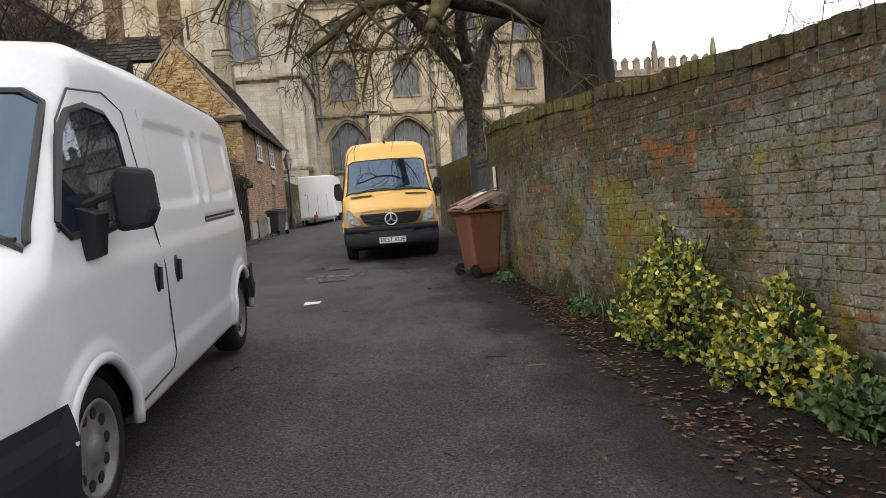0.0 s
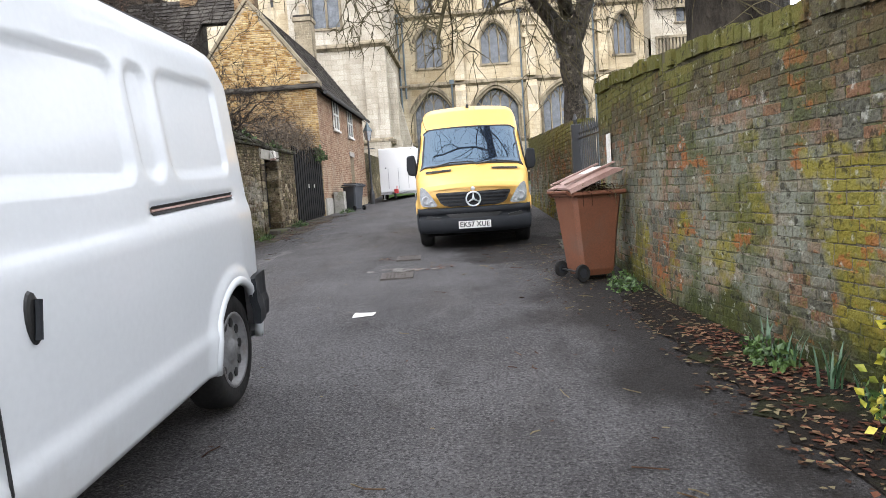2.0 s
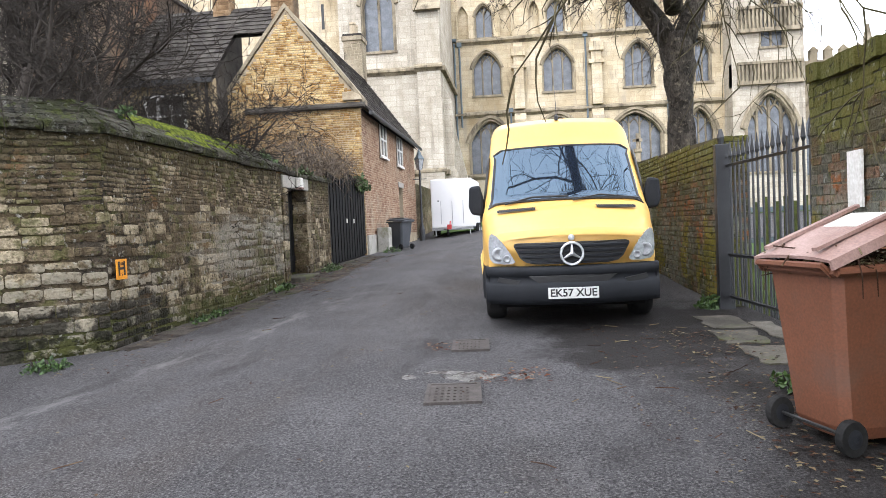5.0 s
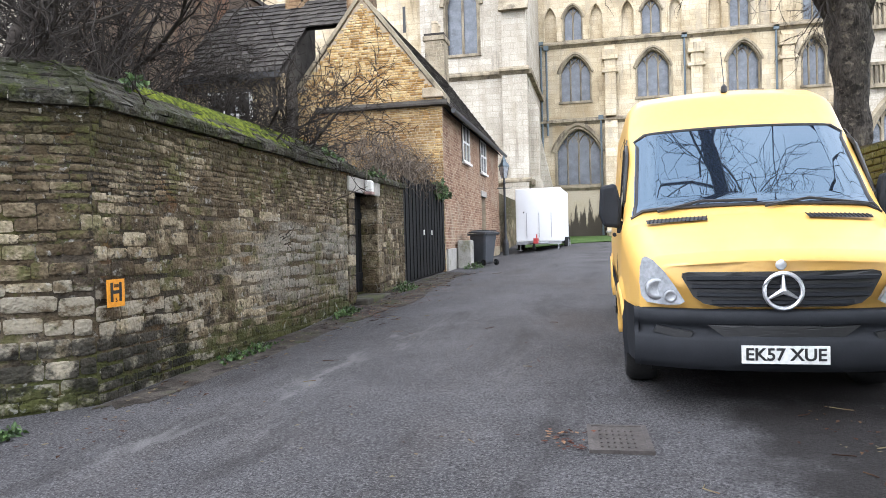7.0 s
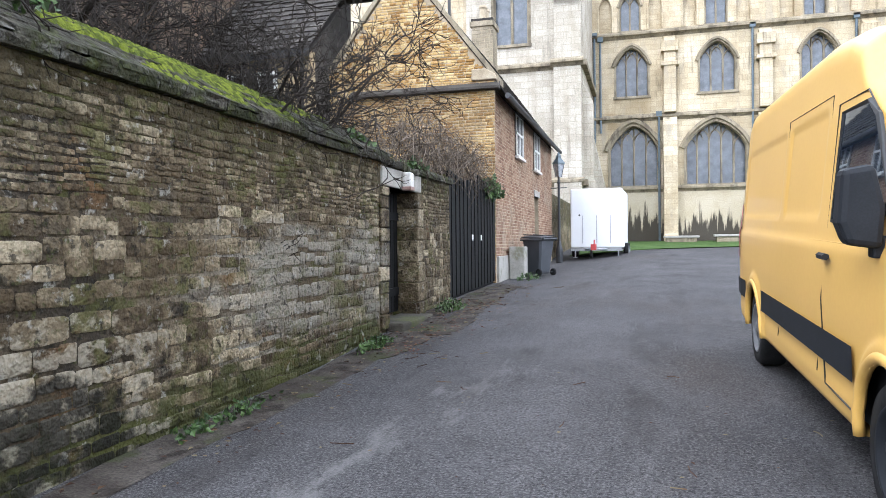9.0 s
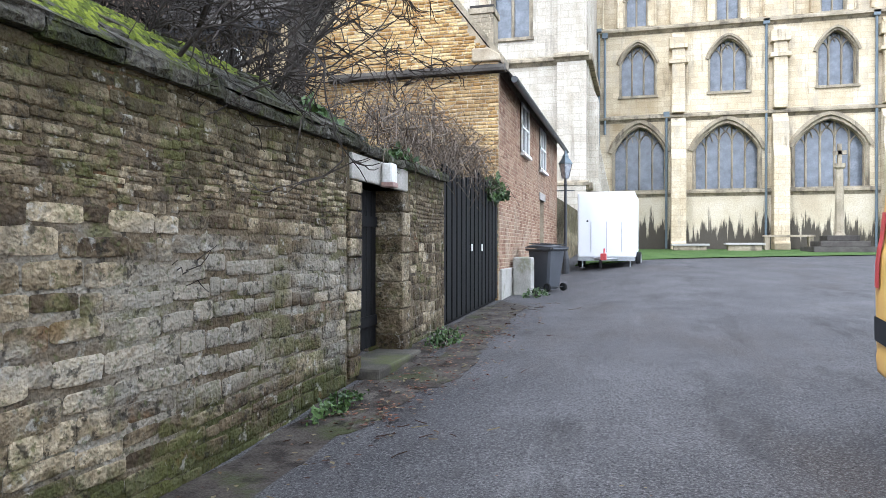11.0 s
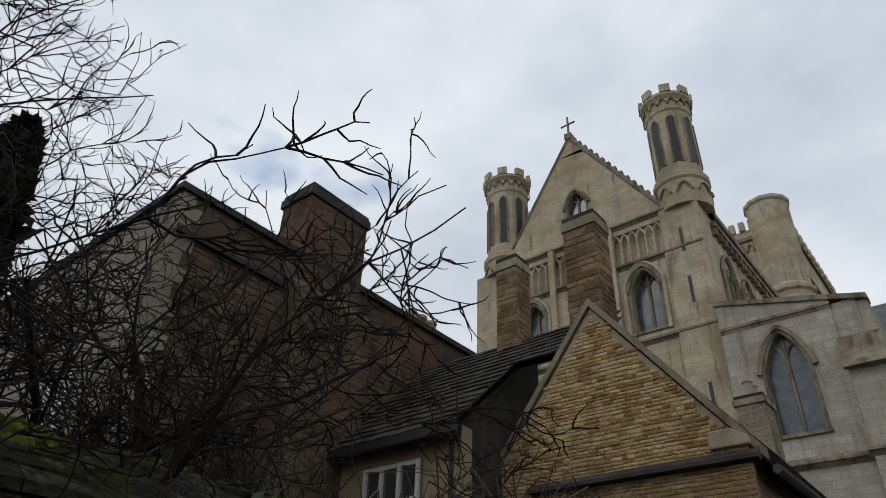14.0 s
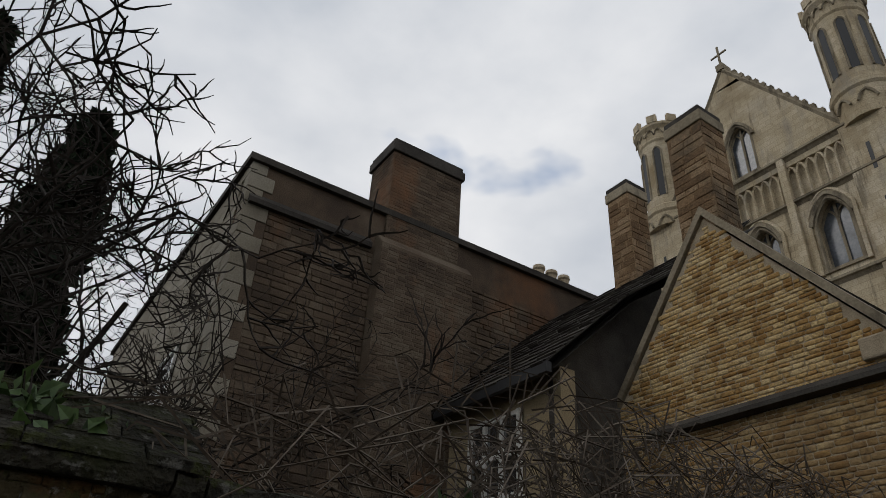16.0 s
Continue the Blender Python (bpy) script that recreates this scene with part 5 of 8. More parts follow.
slate_roof("roof", (HX1 + 0.3, HY0 + 0.05, HE - 0.4), (0, HY1 - HY0 + 0.1, 0), (HR - HX1 - 0.3, 0, HRZ + 0.12 - HE + 0.4), 40, 17, M_SLATE, house, 3, "dark stone-slate roof")
slate_roof("roof", (HX0 - 0.2, HY0 + 0.05, HE - 0.15), (0, HY1 - HY0 + 0.1, 0), (HR - HX0 + 0.2, 0, HRZ + 0.12 - HE + 0.15), 40, 17, M_SLATE, house, 4, "dark stone-slate roof")
gut = Mesh()
gut.tube([(HX1 + 0.34, HY0 - 0.1, HE - 0.42), (HX1 + 0.34, HY1 + 0.1, HE - 0.42)], 0.07, 8)
part("gutter", gut, M_IRON, house, "black eaves gutter")


def chimney(x0, x1, y0, y1, z0, z1, material, parent, label, pots=0, cap=0.09, shoulder=None):
    c = Mesh()
    c.box(x0, x1, y0, y1, z0, z1 - 0.35)
    body = part("chimney", c, material, parent, label)
    k = Mesh()
    k.box(x0 - cap, x1 + cap, y0 - cap, y1 + cap, z1 - 0.35, z1 - 0.12)
    part("chimney_top", Mesh().box(x0 - cap * 0.4, x1 + cap * 0.4, y0 - cap * 0.4, y1 + cap * 0.4, z1 - 0.12, z1), M_SLATE, body, bevel=0.02)
    if shoulder:
        k.box(x0 - 0.1, x1 + 0.1, y0 - 0.1, y1 + 0.1, shoulder - 0.12, shoulder)
    part("chimney_cap", k, M_STRING if material != M_DARKHOUSE else M_SLATE, body, bevel=0.02)
    if pots:
        for i in range(pots):
            p = Mesh()
            p.lathe([(0.17, z1), (0.15, z1 + 0.45), (0.19, z1 + 0.5), (0.17, z1 + 0.6)], ((x0 + x1) / 2, y0 + (i + 0.5) * (y1 - y0) / pots, 0), 10)
            part("chimney_pot", p, M_HOUSEMORTAR, body)
    return body


chA = chimney(-7.92, -7.22, 27.62, 28.2, 8.2, 11.05, M_CHIMNEY, house, "tall weathered stone chimney on the gable", 0, 0.035)
chB = chimney(-10.3, -9.75, 28.65, 29.2, 8.0, 11.5, M_CHIMNEY, house, "tall rusty brown stone chimney", 0, 0.035)
chC = chimney(-8.82, -7.92, 40.4, 41.4, 1.4, 11.6, M_HOUSEMORTAR, house, "square pale stone chimney stack with two pots", 2, 0.08)

# low wing behind, with a casement window
wing = thing("house_wing", label="low cream-rendered wing under a dark slate roof", category="house")
ww = Mesh()
wl_ = wall_slab((-12.5, 26.2), (-9.35, 26.2), (0, 0.3), lambda s: 1.2, lambda s: 6.55, 0.5, [])
part("wall", wl_, M_CREAM, wing, "yellowish rendered wall", fix=True)
# side wall in the roof's dark slate, standing in for shade in this recess
ww.prism([(26.19, 1.0), (29.0, 1.0), (29.0, 9.25), (26.19, 6.62)], -9.6, -9.5, "x")
part("wall", ww, M_SLATE, wing, "side wall given a dark slate colour for its shade")
wg = Mesh()
wg.box(-11.45, -10.2, 26.15, 26.19, 4.85, 6.05)
wwin = part("window", wg, M_DARKGLASS, wing, "white-framed casement window")
wfr = Mesh()
for e in (-11.5, -11.1, -10.68, -10.25):
    wfr.box(e, e + 0.075, 26.1, 26.16, 4.8, 6.1)
for e in (4.8, 5.42, 6.02):
    wfr.box(-11.5, -10.17, 26.105, 26.155, e, e + 0.07)
wfr.box(-11.6, -10.1, 26.02, 26.19, 4.7, 4.8)
part("window_frame", wfr, M_WHITE, wwin)
slate_roof("roof", (-12.45, 25.85, 6.5), (3.25, 0, 0), (0, 3.2, 2.95), 12, 16, M_SLATE, wing, 8, "uneven dark slate roof")
slate_roof("roof", (-9.5, 27.7, 8.2), (2.0, 0, 0), (0, 1.35, 1.25), 8, 7, M_SLATE, wing, 9, "uneven dark slate roof")
ef = Mesh()
ef.box(-12.45, -9.2, 25.8, 25.9, 6.32, 6.48)
part("gutter", ef, M_IRON, wing)

# tall dark house to the west
dark = thing("tall_house", label="tall dark brick and stone house with a massive chimney", category="house")
DX, DY0, DY1, DZ = -12.5, 21.85, 32.2, 10.3
dm = Mesh()
dm.box(-24.0, DX, DY0, DY1, 0.5, DZ)
dark_wall = part("wall", dm, M_DARKHOUSE, dark, "dark brick and stone side wall")
cope = Mesh()
cope.box(-24.1, DX + 0.1, DY0 - 0.1, DY1 + 0.1, DZ, DZ + 0.14)
cope.prism([(DX, 9.4), (DX + 0.12, 9.4), (DX + 0.12, 9.5), (DX, 9.65)], DY0 + 0.05, 24.35, "y")
part("coping", cope, M_SLATE, dark)
chD = chimney(-13.4, -12.42, 24.62, 26.35, 9.5, 12.3, M_DARKHOUSE, dark, "massive dark chimney stack", 0, 0.06)
br = Mesh()
br.prism([(-12.6, 0.5), (-12.2, 0.5), (-12.2, 9.5), (-12.4, 9.75), (-12.6, 9.75)], 24.45, 26.6, "y")
part("chimney_breast", br, M_DARKHOUSE, dark, "red-brown brick chimney breast", bevel=0.03)
for i in range(30):
    z = 0.8 + i * 0.32
    quo = Mesh()
    d = 0.45 if i % 2 else 0.28
    quo.box(DX - d, DX + 0.025, DY0 - 0.025, DY0 + (0.28 if i % 2 else 0.45), z, z + 0.305)
    part("quoin", quo, M_PALEDARK, dark, bevel=0.015)
sf = Mesh()
sf.box(-23.9, DX - 0.46, DY0 - 0.02, DY0, 0.6, DZ - 0.02)
part("wall", sf, M_PALEDARK, dark, "grey ashlar south front")
for u in (-15.0, -18.0, -21.0):
    for z0 in (2.2, 5.4):
        g = Mesh()
        g.box(u - 0.55, u + 0.55, DY0 - 0.05, DY0 - 0.02, z0, z0 + 1.9)
        sw = part("window", g, M_DARKGLASS, dark, "white sash window")
        q = Mesh()
        for e in (-0.6, -0.03, 0.54):
            q.box(u + e, u + e + 0.06, DY0 - 0.09, DY0 - 0.045, z0, z0 + 1.9)
        for e in (0, 0.45, 0.93, 1.4, 1.85):
            q.box(u - 0.6, u + 0.6, DY0 - 0.085, DY0 - 0.045, z0 + e, z0 + e + 0.05)
        part("window_frame", q, M_WHITE, sw)
pch = chimney(-15.4, -14.5, 30.6, 32.0, 10.3, 12.0, M_HOUSESTONE, dark, "low stone chimney with clay pots", 3, 0.08)
# ---- vans ----
def text_mesh(body, size, material, name="lettering"):
    cu = bpy.data.curves.new(name, "FONT")
    cu.body, cu.size, cu.align_x, cu.align_y, cu.extrude = body, size, "CENTER", "CENTER", 0.001
    cu.offset = 0.022 * size
    tmp = new(name, cu)
    me = bpy.data.meshes.new_from_object(tmp.evaluated_get(bpy.context.evaluated_depsgraph_get()))
    bpy.data.objects.remove(tmp)
    me.materials.clear()
    me.materials.append(material)
    return me


def ease(a, b, x):
    t = min(1.0, max(0.0, (x - a) / (b - a)))
    return t * t * (3 - 2 * t)


def inside(s, z, a, b, c, d, r):
    """How deep (s, z) lies inside a rounded rectangle."""
    u, v = abs(s - (a + b) / 2) - (b - a) / 2 + r, abs(z - (c + d) / 2) - (d - c) / 2 + r
    return r - math.hypot(max(u, 0), max(v, 0)) - min(max(u, v), 0)


def white_relief(s, z):
    """Pressed panels, shoulder, sill and wheel-arch flares of the white van."""
    d = 0.022 * (1 - ease(0.50, 0.585, z)) - 0.02 * ease(1.12, 1.24, z)
    for a, b in ((2.42, 3.42), (3.5, 3.74), (3.82, 4.66)):
        d -= 0.024 * ease(0.0, 0.032, inside(s, z, a, b, 1.40, 1.96, 0.10))
    for hub in (1.12, 4.38):
        d += 0.022 * (1 - ease(0.46, 0.52, math.hypot(s - hub, z - 0.335)))
    return d - 0.02 * ease(0.0, 0.03, inside(s, z, 3.46, 4.66, 1.225, 1.30, 0.02))


def yellow_relief(s, z):
    """Waist crease, panel pressings and wheel-arch flares of the yellow van."""
    d = -0.014 * ease(1.20, 1.26, z) + 0.012 * (1 - ease(0.42, 0.5, z))
    for a, b in ((2.36, 3.50), (3.62, 5.62)):
        d -= 0.012 * ease(0.0, 0.05, inside(s, z, a, b, 1.36, 2.04, 0.08))
    for hub in (1.02, 4.68):
        d += 0.022 * (1 - ease(0.47, 0.53, math.hypot(s - hub, z - 0.34)))
    return d


class Van:
    """A panel van's skin: y runs back from the nose, z up from the road."""
    def __init__(self, length, half, tops, bottom, taper, lean, nose, front_z, relief=None):
        self.relief = relief
        self.L, self.half, self.tops, self.b, self.taper, self.lean, self.nose, self.fz = length, half, tops, bottom, taper, lean, nose, front_z

    def top(self, s):
        return lerp(s, self.tops)

    def hw(self, s):
        return self.half * lerp(s, self.taper)

    def side(self, s, z):
        return self.hw(s) * self.lean_at(z) + (self.relief(s, z) if self.relief else 0.0)

    def lean_at(self, z):
        return lerp(z, [(0.2, 0.955), (0.55, 0.99), (0.9, 1.0), (1.2, 0.995), (2.6, 1 - self.lean)])

    def shift(self, s, x):
        """How far the rounded nose falls back at x."""
        q = min(1.0, abs(x) / self.half)
        return self.nose * q ** 2.6 * max(0.0, 1 - s / 0.9)

    def ring(self, s):
        t = self.top(s)
        r = min(0.2, 0.32 * (t - self.b))
        pts = [(self.side(s, self.b) - 0.1, self.b)]
        n = 72
        for i in range(n + 1):
            z = self.b + 0.02 + (t - r - self.b - 0.02) * i / n
            pts.append((self.side(s, z), z))
        xs = pts[-1][0]
        for i in range(1, 7):
            a = math.pi / 2 * i / 6
            pts.append((xs - r * (1 - math.cos(a)), t - r + r * math.sin(a) * 0.96))
        xe, ze = pts[-1]
        for i in range(1, 6):
            q = i / 5
            pts.append((xe * (1 - q), ze + 0.035 * (1 - (1 - q) ** 2)))
        full = pts + [(-x, z) for x, z in pts[-2::-1]]
        return [(x, s + self.shift(s, x), z) for x, z in full]

    def skin(self, hubs, ra, step=0.03):
        n = int(self.L / step)
        rows = [self.ring(min(self.L - 0.0, i * step)) for i in range(n + 1)]
        m = Mesh()
        k = len(rows[0])
        for r in rows:
            m.v += r
        for i in range(n):
            for j in range(k - 1):
                c = [m.v[i * k + j], m.v[i * k + j + 1], m.v[(i + 1) * k + j + 1], m.v[(i + 1) * k + j]]
                yc, zc = sum(p[1] for p in c) / 4, sum(p[2] for p in c) / 4
                if abs(c[0][0]) > 0.6 and any((yc - h) ** 2 + (zc - hz_) ** 2 < ra * ra for h, hz_ in hubs):
                    continue
                m.f.append((i * k + j, (i + 1) * k + j, (i + 1) * k + j + 1, i * k + j + 1))
        m.f.append(tuple(range(k)))
        m.f.append(tuple(range(n * k + k - 1, n * k - 1, -1)))
        return m

    def q(self, x, z, off=0.0):
        return (x, self.shift(0, x) - off, z)

    def sp(self, s, z, sgn, off=0.0):
        x = self.side(s, z)
        return (sgn * (x + off), s + self.shift(s, x), z)

    def tp(self, s, f, off=0.0):
        """A point on the bonnet, windscreen or roof: f from -1 to 1 across."""
        t = self.top(s)
        r = min(0.2, 0.32 * (t - self.b))
        xs = self.side(s, t - r) - 0.045
        x = xs * f
        drop = 0.035 * f * f + 0.075 * max(0, abs(f) - 0.86) / 0.14
        g = (self.top(s + 0.05) - self.top(s - 0.05)) / 0.1
        n = math.hypot(1, g)
        return (x, s + self.shift(s, x) - off * g / n, t + 0.035 - drop + off / n)


def wheel(parent, x, y, z, r, w, sgn, rim_col):
    t = Mesh()
    t.lathe([(r * 0.5, -w * 0.02), (r * 0.6, -w * 0.05), (r * 0.62, -w / 2), (r * 0.9, -w / 2), (r * 0.985, -w * 0.36), (r, -w * 0.2), (r, w * 0.2), (r * 0.985, w * 0.36), (r * 0.9, w / 2), (r * 0.62, w / 2), (r * 0.6, w * 0.05), (r * 0.5, w * 0.02)], (x, y, z), 36, "x")
    ob = part("wheel", t, M_RUBBER, parent, "black tyre on a steel wheel", smooth=True)
    e = sgn * w / 2
    d = Mesh()
    d.lathe([(r * 0.67, e * 0.98), (r * 0.645, e * 1.05), (r * 0.60, e * 1.0), (r * 0.57, e * 0.72), (r * 0.42, e * 0.7), (r * 0.30, e * 0.85), (r * 0.2, e * 0.8), (r * 0.17, e * 1.0), (0.01, e * 1.02)], (x, y, z), 28, "x", True)
    part("rim", d, rim_col, ob, smooth=True)
    for k in range(10):
        a = 2 * math.pi * k / 10
        h = Mesh()
        h.lathe([(0.03, e * 0.68), (0.03, e * 0.77), (0.002, e * 0.77)], (x, y + r * 0.47 * math.cos(a), z + r * 0.47 * math.sin(a)), 8, "x")
        part("rim_hole", h, M_INK, ob)


def arch_lip(van, parent, hub, hz_, ra, material, sgn, rad=0.032):
    m = Mesh()
    m.tube([van.sp(hub + ra * math.cos(a), max(van.b + 0.01, hz_ + ra * math.sin(a)), sgn, -0.012) for a in [math.pi * (-0.02 + 1.04 * i / 22) for i in range(23)]], rad, 8)
    part("wheel_arch", m, material, parent, smooth=True)


def side_panel(van, s0, s1, z0, z1, sgn, off, n=10, skew=0.0):
    m = Mesh()
    m.grid([[van.sp(s0 + (s1 - s0) * i / n + skew * j / 6, z0 + (z1 - z0) * j / 6, sgn, off) for i in range(n + 1)] for j in range(7)])
    return m


def side_poly(van, pts, sgn, off):
    m = Mesh()
    m.add([van.sp(s, z, sgn, off) for s, z in pts], [tuple(range(len(pts))) if sgn < 0 else tuple(range(len(pts) - 1, -1, -1))])
    return m


def front_poly(van, pts, off, wrap=True):
    m = Mesh()
    cx, cz = sum(p[0] for p in pts) / len(pts), sum(p[1] for p in pts) / len(pts)
    ring = []
    for (ax, az), (bx, bz) in zip(pts, pts[1:] + pts[:1]):
        ring += [(ax + (bx - ax) * i / 4, az + (bz - az) * i / 4) for i in range(4)]
    loops = [[van.q(cx + (x - cx) * k / 3, cz + (z - cz) * k / 3, off) for x, z in ring] for k in (1, 2, 3)]
    loops.append([van.q(x, z, -0.03) for x, z in ring])
    m.grid([lp + lp[:1] for lp in loops])
    m.f.append(tuple(range(len(ring))))
    return m


def seam(van, pts, sgn, rad=0.005, off=0.001):
    m = Mesh()
    m.tube([van.sp(s, z, sgn, off) for s, z in pts], rad, 4)
    return m


# yellow delivery van, nose towards the lane's foot
yv = thing("delivery_van", 0.145, 13.76, ground_z(0.1, 13.76) + 0.01, 0, "yellow high-roofed panel van parked by the brick wall", "van", rx=2.1)
YV = Van(5.9, 0.985, [(0, 1.0), (0.06, 1.07), (0.3, 1.15), (0.82, 1.31), (0.95, 1.405), (1.55, 2.06), (1.66, 2.16), (1.85, 2.37), (2.1, 2.45), (2.6, 2.5), (5.7, 2.5), (5.9, 2.42)], 0.30,
         [(0, 0.90), (0.35, 0.955), (0.9, 1.0), (5.5, 1.0), (5.9, 0.97)], 0.135, 0.24, 1.07, yellow_relief)
YH = [(1.02, 0.34), (4.68, 0.34)]
part("body", YV.skin(YH, 0.41), M_YELLOW, yv, "glossy yellow bodywork", smooth=True)
m = Mesh()
m.box(-0.8, 0.8, 0.35, 5.75, 0.22, 0.7)
part("underbody", m, M_WELL, yv, "black underbody")
for hub, hz_ in YH:
    for sg in (-1, 1):
        w_ = Mesh()
        w_.box(*sorted((sg * 0.55, sg * 0.9)), hub - 0.42, hub + 0.42, 0.3, 0.78)
        part("wheel_well", w_, M_WELL, yv)
        wheel(yv, sg * 0.845, hub, hz_, 0.345, 0.235, sg, M_STEELRIM if hub > 2 else M_PLASTIC)
        arch_lip(YV, yv, hub, hz_, 0.43, M_YELLOW, sg, 0.03)
# windscreen, scuttle and wipers
m = Mesh()
m.grid([[YV.tp(0.9 + 0.62 * i / 12, -0.955 + 1.91 * j / 16, 0.008) for j in range(17)] for i in range(13)])
ws = part("windscreen", m, M_SCREEN, yv, "dark windscreen mirroring bare branches", smooth=True)
m = Mesh()
edge = [(0.9, f / 10) for f in range(-10, 11)] + [(0.9 + 0.62 * i / 10, 0.965) for i in range(1, 10)] + [(1.53, f / 10) for f in range(10, -11, -1)] + [(1.52 - 0.62 * i / 10, -0.965) for i in range(1, 11)]
m.tube([YV.tp(s, f * 0.965, 0.006) for s, f in edge], 0.014, 6)
part("windscreen_seal", m, M_INK, ws)
m = Mesh()
m.tube([YV.tp(0.86, 0.1, 0.02), YV.tp(0.93, 0.45, 0.03), YV.tp(0.92, 0.92, 0.03)], 0.012, 5)
m.tube([YV.tp(0.86, -0.75, 0.02), YV.tp(0.93, -0.4, 0.03), YV.tp(0.92, 0.05, 0.03)], 0.012, 5)
part("wiper", m, M_INK, ws)
for sg in (-1, 1):
    m = Mesh()
    m.grid([[YV.tp(0.66 + 0.09 * i / 2, sg * (0.38 + 0.48 * j / 8), 0.008) for j in range(9)] for i in range(3)])
    bv = part("bonnet_vent", m, M_INK, yv, "black bonnet vent")
    for j in range(15):
        f_ = sg * (0.395 + 0.45 * j / 14)
        part("slat", Mesh().tube([YV.tp(0.665, f_, 0.012), YV.tp(0.745, f_ - 0.02 * sg, 0.012)], 0.005, 4), M_PLASTIC, bv)
    pts = [(0.595, 0.755), (0.63, 0.735), (0.72, 0.73), (0.84, 0.745), (0.875, 0.79), (0.885, 0.88), (0.88, 0.99), (0.865, 1.05), (0.84, 1.065), (0.79, 1.035), (0.72, 0.955), (0.65, 0.85)]
    hl = part("headlight", front_poly(YV, [(sg * x, z) for x, z in pts], 0.018), M_LAMPGLASS, yv, "clear headlight", smooth=False)
    m = Mesh()
    for cx, cz, rr in ((0.775, 0.84, 0.078), (0.685, 0.79, 0.045)):
        m.lathe([(rr, 0), (rr * 0.9, -0.012), (rr * 0.6, -0.006), (0.01, -0.002)], YV.q(sg * cx, cz, 0.02), 16, "y")
    part("reflector", m, M_ALU, hl, smooth=True)
gp = [(-0.57, 0.955), (0.57, 0.955), (0.605, 0.945), (0.61, 0.92), (0.54, 0.79), (0.48, 0.745), (0.38, 0.725), (-0.38, 0.725), (-0.48, 0.745), (-0.54, 0.79), (-0.61, 0.92), (-0.605, 0.945)]
gr = part("grille", front_poly(YV, gp, 0.012), M_INK, yv, "black slatted grille")
for z, hwid in ((0.915, 0.585), (0.86, 0.55), (0.805, 0.52), (0.755, 0.43)):
    m = Mesh()
    m.tube([YV.q(-hwid + 2 * hwid * i / 10, z, 0.022) for i in range(11)], 0.016, 5)
    part("slat", m, M_PLASTIC, gr)
m = Mesh()
m.tube([YV.q(0.115 * math.sin(a), 0.835 + 0.115 * math.cos(a), 0.05) for a in [2 * math.pi * i / 28 for i in range(29)]], 0.014, 6)
for k in range(3):
    a = 2 * math.pi * k / 3
    m.tube([YV.q(0, 0.835, 0.05), YV.q(0.11 * math.sin(a), 0.835 + 0.11 * math.cos(a), 0.05)], [0.022, 0.007], 5)
part("badge", m, M_CHROME, gr, "round chrome emblem")
def front_skin(van, prof, nx=32):
    """A smooth moulding across the nose: (height, how proud, half width) rows."""
    return Mesh().grid([[van.q(-hw_ + 2 * hw_ * i / nx, z, out_) for i in range(nx + 1)] for z, out_, hw_ in prof])


bump_ = part("bumper", front_skin(YV, [(0.705, -0.03, 0.925), (0.70, 0.035, 0.925), (0.685, 0.05, 0.925), (0.615, 0.055, 0.925), (0.60, 0.03, 0.925), (0.55, 0.022, 0.925), (0.535, 0.05, 0.925), (0.50, 0.07, 0.925), (0.42, 0.072, 0.925), (0.36, 0.062, 0.925), (0.30, 0.03, 0.925), (0.28, -0.08, 0.78)]), M_PLASTIC, yv, "dark grey plastic bumper", smooth=True)
for sg in (-1, 1):
    part("bumper_side", side_panel(YV, -0.06, 0.60, 0.29, 0.70, sg, 0.02, 14), M_PLASTIC, yv, smooth=True)
    part("fog_recess", front_poly(YV, [(sg * 0.55, 0.555), (sg * 0.78, 0.59), (sg * 0.80, 0.545), (sg * 0.58, 0.50)], 0.06), M_INK, bump_)
part("air_intake", front_poly(YV, [(-0.46, 0.605), (0.46, 0.605), (0.36, 0.53), (-0.36, 0.53)], 0.052), M_INK, bump_, "dark lower air intake")
m = Mesh()
m.box(-0.262, 0.262, -0.09, -0.066, 0.365, 0.48)
npl = part("number_plate", m, M_PLATEWHITE, yv, "white number plate EK57 XUE")
let = new("lettering", text_mesh("EK57 XUE", 0.112, M_INK))
let.matrix_world = pose(0, -0.0925, 0.4225, 90, 0, 0)
let.parent = npl
